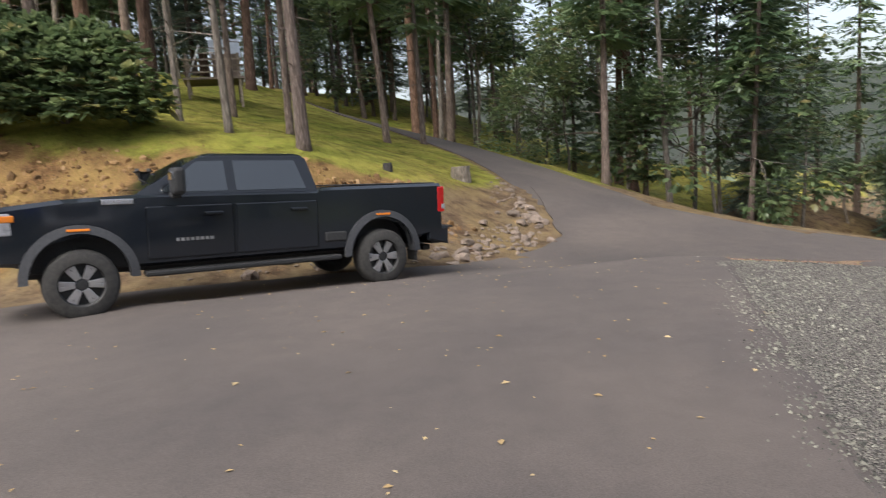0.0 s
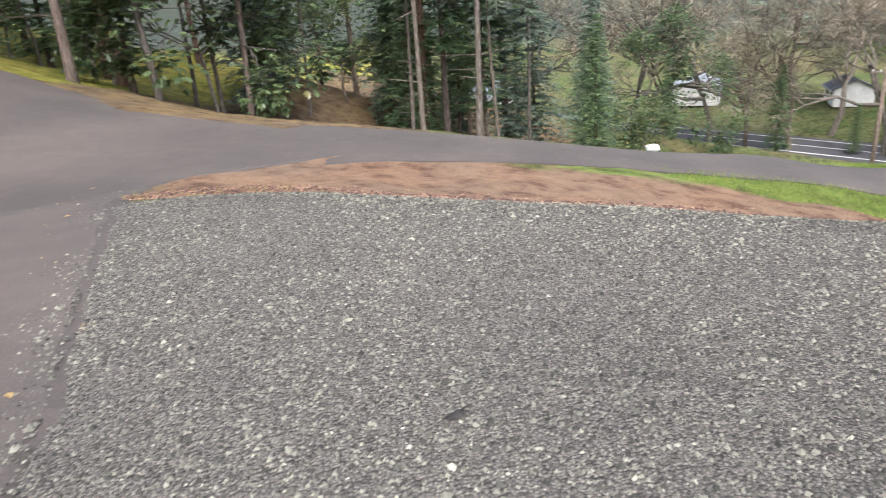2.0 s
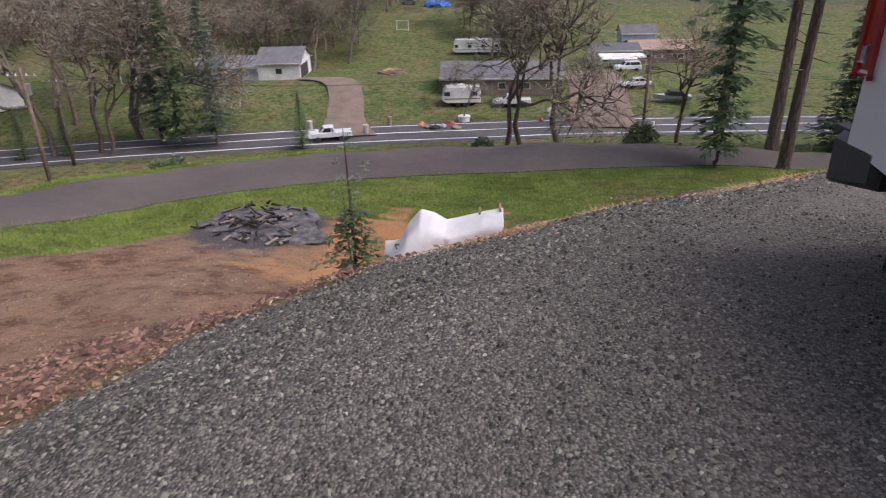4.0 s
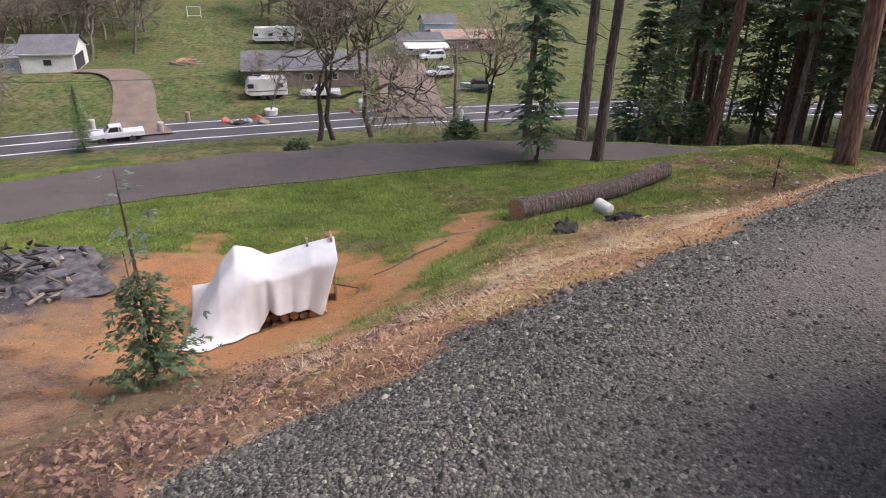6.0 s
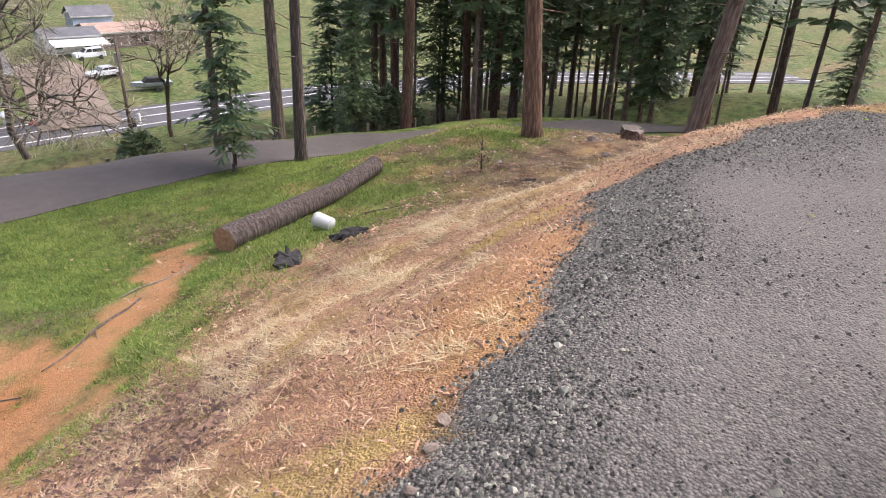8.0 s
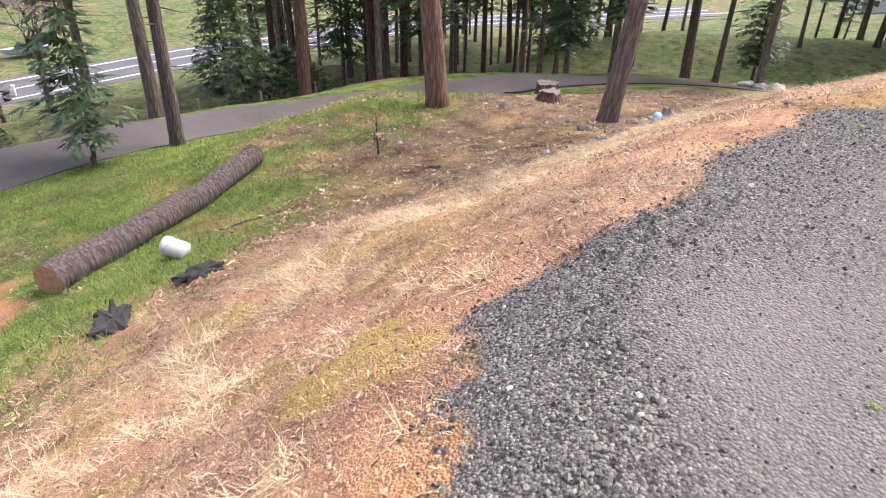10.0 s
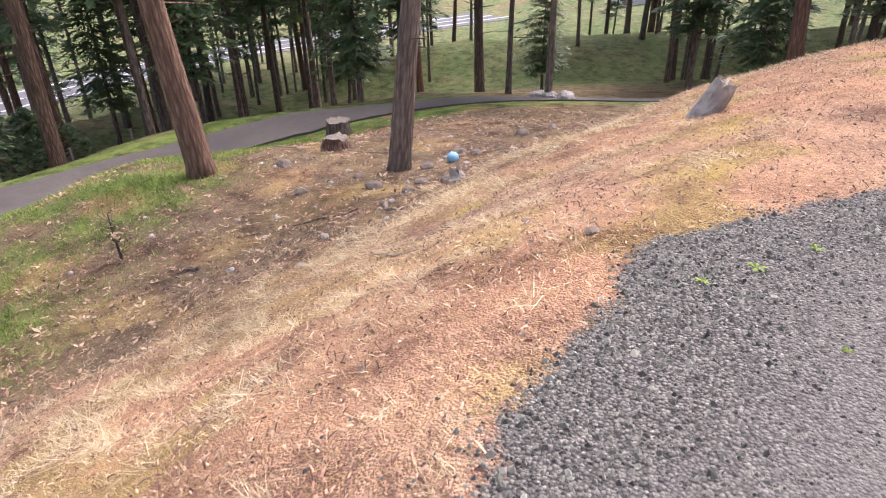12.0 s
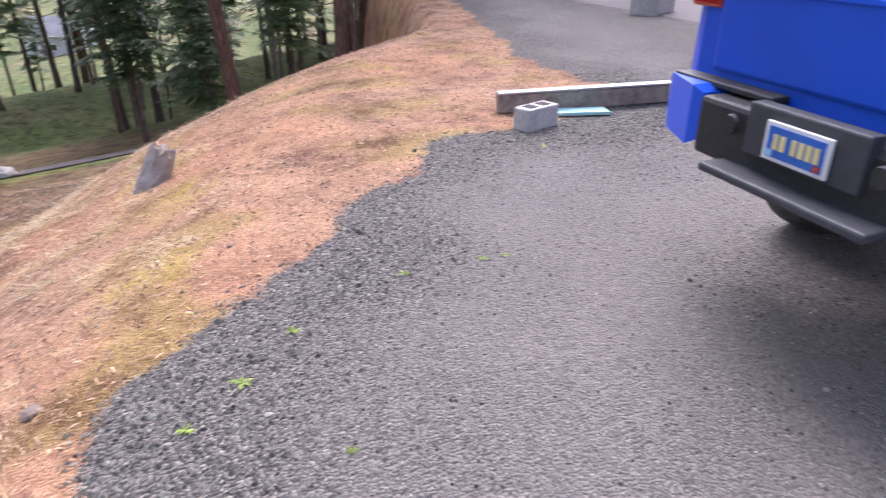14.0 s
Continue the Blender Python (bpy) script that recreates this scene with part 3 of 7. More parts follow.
    z["lichen"] = np.clip(np.maximum(yel, smooth_step(0.9, 1.3, waves(x, y, 1.9, 19) + 0.4 * waves(x, y, 0.5, 20)) * z["dry"]), 0, 1)
    z["woods"] = np.clip(smooth_step(170, 260, np.hypot(x, y)), 0, 1)
    return z


def axis(lo, hi, step, far):
    a = list(np.arange(lo, hi + 1e-6, step))
    out, s = [], step
    p = hi
    while p < far:
        s *= 1.09
        p += s
        out.append(p)
    low, s, p = [], step, lo
    while p > -far:
        s *= 1.09
        p -= s
        low.append(p)
    return np.array(low[::-1] + a + out)


def build_ground():
    xs, ys = axis(-15, 33, 0.22, 2600), axis(-27, 28, 0.22, 2600)
    X, Y = np.meshgrid(xs, ys, indexing="ij")
    deep = paved(X, Y)
    for ox, oy in ((0.4, 0), (-0.4, 0), (0, 0.4), (0, -0.4)):
        deep &= paved(X + ox, Y + oy)
    H = land(X, Y) - 0.06 * deep
    nx, ny = X.shape
    verts = np.stack([X, Y, H], -1).reshape(-1, 3)
    i = np.arange(nx * ny).reshape(nx, ny)
    faces = np.stack([i[:-1, :-1], i[1:, :-1], i[1:, 1:], i[:-1, 1:]], -1).reshape(-1, 4)
    ob = raw("ground", verts, faces, M_GROUND, smooth=True)
    for key, v in zones(X, Y).items():
        at = ob.data.attributes.new(key, "FLOAT", "POINT")
        at.data.foreach_set("value", v.ravel().astype(np.float32))
    tagged(ob, "hillside ground of grass, bark, red dirt and gravel", "ground", kind="structure")


def strip(name, material, label, line, half, lift=0.02, cross=7, step=0.6, category="road", start=0.0):
    """A road surface that follows a line over the land, with a crown and edges that go down into the ground."""
    pts = [Vector(p[:2]) for p in line]
    s = [0.0]
    for a, b in zip(pts, pts[1:]):
        s.append(s[-1] + (b - a).length)
    q = np.arange(start, s[-1], step)
    px, py = np.interp(q, s, [p.x for p in pts]), np.interp(q, s, [p.y for p in pts])
    k = np.ones(9) / 9
    px2, py2 = np.convolve(np.pad(px, 4, "edge"), k, "valid"), np.convolve(np.pad(py, 4, "edge"), k, "valid")
    tx, ty = np.gradient(px2), np.gradient(py2)
    n = np.hypot(tx, ty)
    nx, ny = -ty / n, tx / n
    o = np.linspace(-1, 1, cross)
    half = np.interp(q, *half)[:, None] if isinstance(half, tuple) else half
    X = px2[:, None] + nx[:, None] * o * half
    Y = py2[:, None] + ny[:, None] * o * half
    edge = waves(X, Y, 1.1, 21) * 0.08 * (np.abs(o) > 0.99)
    X, Y = X + nx[:, None] * edge, Y + ny[:, None] * edge
    rise = np.interp(q, [start, start + 6], [-0.03, lift])[:, None] if start else lift
    Z = land(X, Y, False) + rise + 0.03 * (1 - np.broadcast_to(o, X.shape) ** 2)
    X, Y, Z = (np.concatenate([a[:, :1], a, a[:, -1:]], 1) for a in (X, Y, Z))
    Z[:, 0] -= 0.1
    Z[:, -1] -= 0.1
    i = np.arange(X.size).reshape(X.shape)
    faces = np.stack([i[:-1, :-1], i[:-1, 1:], i[1:, 1:], i[1:, :-1]], -1).reshape(-1, 4)
    ob = raw(name, np.stack([X, Y, Z], -1).reshape(-1, 3), faces, material, smooth=False)
    return tagged(ob, label, category, kind="structure")


def build_apron():
    ys = np.arange(-29, 21.3, 0.25)
    l, r = apron_sides(ys)
    o = np.linspace(0, 1, 40)
    X = l[:, None] + (r - l)[:, None] * o
    Y = np.repeat(ys[:, None], 40, 1)
    X = X + (waves(X, Y, 1.0, 22) * 0.07) * ((o < 0.01) | (o > 0.99))
    Z = land(X, Y, False) + 0.028
    X, Y, Z = (np.concatenate([a[:, :1], a, a[:, -1:]], 1) for a in (X, Y, Z))
    Z[:, 0] -= 0.14
    Z[:, -1] -= 0.05
    X[:, -1] += 0.14
    i = np.arange(X.size).reshape(X.shape)
    faces = np.stack([i[:-1, :-1], i[:-1, 1:], i[1:, 1:], i[1:, :-1]], -1).reshape(-1, 4)
    tagged(raw("pavement", np.stack([X, Y, Z], -1).reshape(-1, 3), faces, M_ASPHALT, smooth=False), "worn brown-grey asphalt forecourt beside the gravel", "pavement", kind="structure")


build_ground()
build_apron()
strip("road_uphill", M_ASPHALT, "worn asphalt road climbing into the woods", UP_ROAD, 2.3, 0.03, start=3.0)
strip("road_driveway", M_ASPHALT, "narrow asphalt driveway curving down the hill", DRIVE, ([0, 5, 11, 20, 38, 44, 49, 56], [3.4, 2.9, 2.3, 1.75, 1.8, 1.6, 1.35, 1.2]), 0.03, start=2.0)
strip("road_highway", M_HIGHWAY, "dark two-lane highway along the valley", HIGHWAY, 5.0, 0.04, step=1.5)
for k, off in enumerate((-3.6, 0.05, 3.6)):
    line = [(x + off, y + off * 0.12, z) for x, y, z in HIGHWAY]
    strip("road_marking", M_LINE, "white painted line along the highway", line, 0.13, 0.07, cross=3, step=1.5, category="road marking")


# ---- trees ----
def fans(rng, centres, dirs, size, fingers=4, droop=0.25, width=0.16, flat=False):
    """Sprays of needles or leaves: at each centre a small fan of narrow triangles along dirs."""
    c, d = np.asarray(centres, float), np.asarray(dirs, float)
    n = len(c)
    size = np.broadcast_to(size, n)
    up = np.tile([0, 0, 1.0], (n, 1))
    side = np.cross(d, up)
    side /= np.linalg.norm(side, axis=1)[:, None] + 1e-6
    verts, faces = ([], []) if flat else ([c], [])
    base = 0 if flat else n
    for k in range(fingers):
        a = (k / max(1, fingers - 1) - 0.5) * 2.0 + rng.uniform(-0.3, 0.3, n)
        f = d * np.cos(a)[:, None] + side * np.sin(a)[:, None]
        f[:, 2] -= droop * rng.uniform(0.2, 1.6, n)
        L = (size * rng.uniform(0.7, 1.3, n))[:, None]
        w = np.cross(f, up) + rng.uniform(-0.5, 0.5, (n, 3))
        w /= np.linalg.norm(w, axis=1)[:, None] + 1e-6
        if flat:
            i = np.arange(n)
            verts += [c + w * L * width, c + f * L, c - w * L * width]
            faces.append(np.stack([base + i, base + n + i, base + 2 * n + i], -1))
            base += 3 * n
            continue
        p1, p2 = c + f * L * 0.55 + w * L * width, c + f * L * 0.6 - w * L * width
        verts += [p1, c + f * L, p2]
        i = np.arange(n)
        faces.append(np.stack([i, base + i, base + n + i, base + 2 * n + i], -1))
        base += 3 * n
    return np.concatenate(verts), np.concatenate(faces)


def merge(meshes):
    vs, fs, o = [], [], 0
    for v, f in meshes:
        vs.append(v)
        fs.append(f + o)
        o += len(v)
    return np.concatenate(vs), np.concatenate(fs)


def trunk_mesh(rng, h, r, lean=0.0, bend=0.15, stubs=24, low=0.1, seg=9):
    bm = bmesh.new()
    k = 9
    a = rng.uniform(0, math.tau)
    pts, rad = [], []
    for i in range(k + 1):
        t = i / k
        w = math.sin(t * 3.1) * bend
        pts.append((math.cos(a) * w + lean * t * h, math.sin(a) * w, -0.35 + t * (h + 0.35)))
        rad.append(r * (1 - t * 0.93) * (1.45 if i == 0 else 1.0))
    pts.insert(1, (pts[0][0] * 0.9 + pts[1][0] * 0.1, pts[0][1], 0.35))
    rad.insert(1, r * 1.08)
    tube(bm, pts, rad, seg)
    for j in range(stubs):
        t = rng.uniform(low, 0.85)
        z = t * h
        b = rng.uniform(0, math.tau)
        L = rng.uniform(0.4, 1.6)
        p = Vector((np.interp(z, [q[2] for q in pts], [q[0] for q in pts]), np.interp(z, [q[2] for q in pts], [q[1] for q in pts]), z))
        q = p + Vector((math.cos(b) * L, math.sin(b) * L, rng.uniform(-0.35, 0.25) * L))
        tube(bm, [p, q], [0.03, 0.008], 3, False)
    return bm


def fir_crown(rng, h, z0, R, levels=30, per=6, spray=0.55, along=5, power=0.8, fingers=4):
    c, d, s = [], [], []
    for i in range(levels):
        t = (i + rng.uniform(0, 1)) / levels
        z = z0 + (h - z0) * t
        reach = R * (1 - t) ** power * (0.55 + 0.45 * min(1, t * 6)) + 0.15
        for j in range(per):
            if rng.uniform() < 0.12:
                continue
            a = rng.uniform(0, math.tau)
            L = reach * rng.uniform(0.6, 1.15)
            for m in range(along):
                u = (m + rng.uniform(0.2, 1.0)) / along
                c.append((math.cos(a) * L * u + rng.normal(0, 0.06), math.sin(a) * L * u + rng.normal(0, 0.06), z + 0.1 * L * u - 0.33 * L * u * u + rng.normal(0, 0.05)))
                d.append((math.cos(a + rng.normal(0, 0.5)), math.sin(a + rng.normal(0, 0.5)), rng.uniform(-0.4, 0.15)))
                s.append(spray * (1.1 - 0.4 * t) * rng.uniform(0.7, 1.25))
    return fans(rng, c, d, np.array(s), fingers)


def branch_skeleton(rng, h, spread, depth=4, start=0.35, split=3, base_r=0.2):
    """Limbs of a broad tree: list of (p, q, r0, r1) and the tips."""
    limbs, tips = [], []

    def grow(p, d, L, r, k):
        q = p + d * L
        mid = p + d * L * 0.5 + Vector(rng.normal(0, 0.06 * L, 3))
        limbs.append((p, mid, q, r, r * 0.62))
        if k == 0:
            tips.append((q, d))
            return
        for _ in range(split if k > 1 else split + 1):
            e = (d + Vector(rng.normal(0, 0.55, 3)) * spread + Vector((0, 0, 0.12))).normalized()
            grow(q, e, L * rng.uniform(0.6, 0.85), r * 0.62, k - 1)

    grow(Vector((0, 0, -0.3)), Vector((rng.normal(0, 0.12), rng.normal(0, 0.12), 1)).normalized(), h * start, base_r, depth)
    return limbs, tips


def broad_tree(name, rng, h, spread, mat_leaf, mat_bark, label, category, leaf=0.28, per_tip=10, depth=4, bare=False, base_r=0.2):
    root = empty(name)
    limbs, tips = branch_skeleton(rng, h, spread, depth, 0.33, 3, base_r)
    bm = bmesh.new()
    for p, m, q, r0, r1 in limbs:
        tube(bm, [p, m, q], [r0, (r0 + r1) / 2, r1], 7 if r0 > 0.08 else 4, False)
    part("trunk", bm, mat_bark, root, smooth=True)
    c, d = [], []
    for q, e in tips:
        for _ in range(per_tip):
            v = Vector(rng.normal(0, 1, 3))
            c.append(q + v * (0.35 if not bare else 0.18) * h / 9)
            d.append((v.normalized() + e * 0.7).normalized())
    if bare:
        v, f = fans(rng, c, d, np.full(len(c), 0.7 * h / 9), 4, -0.02, 0.022)
    else:
        v, f = fans(rng, c, d, np.full(len(c), leaf * h / 8), 5, 0.15, 0.3)
    raw("crown", v, f, mat_leaf, root)
    return tagged(root, label, category)


def conifer(name, rng, h, z0, R, mat_leaf, mat_bark, label, r=0.2, levels=30, per=6, spray=0.55, along=5, lean=0.0, bend=0.15, stubs=24, category="tree", power=0.8):
    root = empty(name)
    part("trunk", trunk_mesh(rng, h, r, lean, bend, stubs), mat_bark, root, smooth=True)
    v, f = fir_crown(rng, h, z0, R, levels, per, spray, along, power, 4)
    v[:, 0] += lean * np.clip(v[:, 2], 0, h)
    raw("crown", v, f, mat_leaf, root)
    return tagged(root, label, category)


def put(ob, x, y, turn=0.0, scale=1.0, sink=0.08, tilt=0.0):
    return pose(x, y, land1(x, y) - sink, tilt, 0, turn) @ Matrix.Scale(scale, 4)


class Stand:
    """A few trees of a kind that are set out over the land again and again."""

    def __init__(self, models):
        self.models, self.fresh = models, set(range(len(models)))

    def plant(self, k, x, y, turn=0.0, scale=1.0, tilt=0.0, group=""):
        m = put(None, x, y, turn, scale, tilt=tilt)
        if k in self.fresh:
            self.fresh.discard(k)
            ob = self.models[k]
            ob.matrix_basis = m
        else:
            ob = copy_thing(self.models[k], m)
            ob.scale = (scale, scale, scale)
        if group:
            ob["group"] = group
        return ob


rt = np.random.RandomState(5)
tall = Stand([
    conifer("fir_tree", rt, 24, 7.5, 2.9, M_NEEDLES, M_BARK, "tall fir with a bare lower trunk and dark green crown", 0.23, 30, 7, 0.62, 4, stubs=34),
    conifer("fir_tree", rt, 27, 10.5, 3.1, M_NEEDLES, M_BARK_RED, "tall fir with a reddish bare trunk and high crown", 0.27, 28, 7, 0.66, 4, lean=0.02, stubs=40),
    conifer("fir_tree", rt, 21, 5.5, 2.5, M_NEEDLES, M_BARK, "slim fir with dead twigs on its lower trunk", 0.14, 30, 6, 0.6, 4, lean=-0.015, stubs=50),
    conifer("pine_tree", rt, 23, 9.0, 3.0, M_NEEDLES_BLUE, M_BARK_GREY, "grey-barked pine with a thin blue-green crown", 0.125, 24, 6, 0.6, 4, bend=0.3, stubs=50),
])
bushy = Stand([
    conifer("fir_tree", rt, 14, 1.2, 3.0, M_NEEDLES, M_BARK, "dense dark fir green down to the ground", 0.2, 44, 9, 0.36, 7, stubs=4),
    conifer("fir_tree", rt, 18, 2.0, 3.4, M_NEEDLES_BLUE, M_BARK, "blue-green fir with drooping branches", 0.22, 46, 9, 0.42, 7, stubs=6),
])
broad = Stand([
    broad_tree("madrone_tree", rt, 13, 0.8, M_LEAVES, M_BARK_GREY, "leafy evergreen broadleaf tree at the wood's edge", "tree", 0.2, 17, 4, base_r=0.14),
    broad_tree("madrone_tree", rt, 10, 0.95, M_LEAVES, M_BARK_GREY, "leaning evergreen broadleaf tree with pale bark", "tree", 0.22, 15, 4, base_r=0.11),
])
bare = Stand([
    broad_tree("bare_oak", rt, 13, 0.95, M_TWIGS, M_BARK_GREY, "leafless grey oak hung with pale lichen", "tree", 0.3, 6, 4, True, 0.26),
    broad_tree("bare_oak", rt, 11, 1.1, M_TWIGS, M_BARK, "leafless oak with crooked spreading branches", "tree", 0.3, 6, 4, True, 0.22),
])


def scatter(rng, n, xr, yr, keep, gap):
    """Spots inside a box where keep(x, y) holds, none nearer to another than gap."""
    out = []
    tries = 0
    while len(out) < n and tries < n * 60:
        tries += 1
        x, y = rng.uniform(*xr), rng.uniform(*yr)
        if keep(x, y) and all((x - a) ** 2 + (y - b) ** 2 > gap * gap for a, b in out):
            out.append((x, y))
    return out


def off_line(x, y, line):
    return float(seg_dist(np.array([x]), np.array([y]), line)[0][0])


rp = np.random.RandomState(11)
# single trees on the slopes
for k, x, y, s, tl, g in (
    (0, -8.5, 15.55, 0.78, 0, "trees on the mossy bank"), (3, -10.75, 15.6, 0.9, 1, "trees on the mossy bank"), (3, -13.6, 17.3, 0.8, -2, "trees on the mossy bank"),
    (2, -9.8, 24.8, 1.0, 4, "trees on the mossy bank"), (2, -10.6, 18.6, 0.85, 2, "trees on the mossy bank"), (2, -9.2, 27.6, 0.9, 0, "trees on the mossy bank"),
    (1, -21.5, 13.2, 1.0, 0, "trees on the mossy bank"), (0, -19, 17.5, 1.0, 0, "trees on the mossy bank"), (2, -15.2, 22.5, 1.0, 0, "trees on the mossy bank"),
    (0, 28.1, -7.6, 0.95, 2, "firs beside the driveway"), (0, 33.4, -9.4, 1.15, 0, "firs beside the driveway"),
    (2, 17.8, -28.0, 1.1, 0, "firs below the slope"), (0, 23.7, -34.7, 1.2, 0, "firs below the slope"), (2, 20.5, -30.5, 1.0, 2, "firs below the slope"),
):
    tall.plant(k, x, y, rp.uniform(0, 360), s, tl, g)
tall.plant(1, 20.7, -11.4, 114, 1.05, 3, "firs on the grass slope")
tall.plant(0, 16.45, -12.75, -66, 1.0, 8, "firs on the grass slope")


def open_view(x, y):
    """The gap down to the highway and the meadow beyond the slope, where few trees stand."""
    m = (y - 0.4) / (x - 9.44) if x > 30 else 0.0
    r = (x - 10) / (-2 - y) if y < -24 else 0.0
    return -0.61 < m < -0.33 or (0.15 < r < 0.54 and math.sin(x * 12.9 + y * 7.3) < 0.7)


# north woods
for x, y in scatter(rp, 52, (-22, 42), (21, 62), lambda x, y: off_line(x, y, UP_ROAD) > 3.9 and off_line(x, y, DRIVE) > 4.4 and y > 23.5 - 0.22 * x and x - 1.2 < 0.56 * (y - 2) and (x > -6 - (y - 27) * 1.1), 2.0):
    u = rp.uniform()
    if u < 0.58:
        tall.plant(rp.choice([0, 0, 2, 2, 3, 3, 1]), x, y, rp.uniform(0, 360), rp.uniform(0.8, 1.15), rp.uniform(-2, 2), "north woods")
    elif u < 0.75 and x < 0.36 * (y - 2) and off_line(x, y, UP_ROAD) > 8.5 and off_line(x, y, DRIVE) > 8.5:
        broad.plant(rp.randint(0, 2), x, y, rp.uniform(0, 360), rp.uniform(0.62, 0.95), 0, "north woods")
    elif x < 0.4 * (y - 2) and min(off_line(x, y, UP_ROAD), off_line(x, y, DRIVE)) > 7:
        bushy.plant(rp.randint(0, 2), x, y, rp.uniform(0, 360), rp.uniform(0.6, 1.1), 0, "north woods")
# dense dark firs where the woods end above the valley
for i, (x, y) in enumerate(scatter(rp, 22, (9, 25), (31, 56), lambda x, y: 0.29 < (x - 2.2) / (y - 3.2) < 0.46 and off_line(x, y, DRIVE) > 9, 1.8)):
    if rp.uniform() < 0.75:
        k, turn, size, tilt = rp.choice([0, 2, 2, 3]), rp.uniform(0, 360), rp.uniform(0.75, 1.0), rp.uniform(-5, 5)
        if i % 5 < 3:
            tall.plant(k, x, y, turn, size, tilt, "north woods")
    else:
        k, turn, size = rp.randint(0, 2), rp.uniform(0, 360), rp.uniform(0.6, 0.9)
        if i % 5 < 3:
            bushy.plant(k, x, y, turn, size, 0, "north woods")
# woods up the hill
for x, y in scatter(rp, 100, (-70, -12), (17, 75), lambda x, y: off_line(x, y, UP_ROAD) > 4 and y > 17 - 0.35 * (x + 12) * (x > -40) and y - 40 > (x + 19) * -0.5 - 26 and not (x > -17 and y < 27), 2.4):
    tall.plant(rp.randint(0, 4), x, y, rp.uniform(0, 360), rp.uniform(0.85, 1.2), rp.uniform(-3, 3), "hillside woods")
for x, y in scatter(rp, 44, (-75, -19), (22, 85), lambda x, y: off_line(x, y, UP_ROAD) > 5 and y > 24 - 0.5 * (x + 19) and math.hypot(x + 18.7, y - 26.5) > 5, 3.0):
    (bushy if rp.uniform() < 0.6 else broad).plant(rp.randint(0, 2), x, y, rp.uniform(0, 360), rp.uniform(0.7, 1.1), 0, "hillside woods")
# leafy trees along the edge of the north woods
for x, y in scatter(rp, 10, (-9, 12), (22, 45), lambda x, y: x < 0.36 * (y - 2) and 8.6 < min(off_line(x, y, UP_ROAD), off_line(x, y, DRIVE)) < 13 and x > -6 - (y - 27) * 1.1, 2.6):
    k, turn, size = rp.randint(0, 2), rp.uniform(0, 360), rp.uniform(0.75, 0.95)
    if min(off_line(x, y, UP_ROAD), off_line(x, y, DRIVE)) > 9.8:
        broad.plant(k, x, y, turn, size, 0, "north woods")
# woods below, towards the highway
for x, y in scatter(rp, 78, (24, 72), (-75, -9), lambda x, y: off_line(x, y, DRIVE) > 3.0 and off_line(x, y, HIGHWAY) > 8 and (x - 26) * 0.85 > -(y + 14) * 0.45 - 14 and x > 31 - (y + 16) * -0.45 and y < -7 - (x - 30) * 0.25 and not (y < -34 and x < 36) and not open_view(x, y), 2.2):
    tall.plant(rp.choice([0, 0, 1, 2, 2, 3]), x, y, rp.uniform(0, 360), rp.uniform(0.85, 1.25), rp.uniform(-3, 3), "woods above the highway")
for x, y in scatter(rp, 105, (-30, 34), (-85, -20), lambda x, y: off_line(x, y, DRIVE) > 3.2 and not open_view(x, y) and ((x < 12.5 and y < -24 + (x - 4) * -0.1 and x > -2 + (y + 24) * 0.5) or (y < -40 and x > 12 and abs(x - 24 - (y + 40) * -0.3) > 4)), 2.1):
    tall.plant(rp.choice([0, 1, 2, 2, 3]), x, y, rp.uniform(0, 360), rp.uniform(0.9, 1.2), rp.uniform(-3, 3), "south woods")

# young green firs under the tall ones
young = Stand([
    conifer("fir_tree", rt, 9.5, 1.8, 2.1, M_NEEDLES, M_BARK, "young green fir with branches hanging low", 0.11, 34, 8, 0.36, 6, stubs=6),
    conifer("fir_tree", rt, 12.5, 3.0, 2.4, M_NEEDLES, M_BARK, "half-grown fir with hanging green branches", 0.15, 36, 8, 0.40, 6, stubs=10),
])
for k, x, y, s in ((1, 24.5, -27.8, 1.0), (0, 27.5, -28.5, 1.1), (0, 19.8, -33.5, 0.75), (0, 34.4, -13.9, 0.7), (1, 35.0, -25.5, 1.0), (0, 30.5, -32.0, 1.0), (1, 13.0, -36.0, 1.1), (0, 10.0, -30.0, 1.0), (1, 6.0, -34.0, 1.0), (0, 47.0, -20.0, 1.2), (1, 44.0, -27.0, 1.1)):
    young.plant(k, x, y, rp.uniform(0, 360), s, 0, "young firs below the slope")


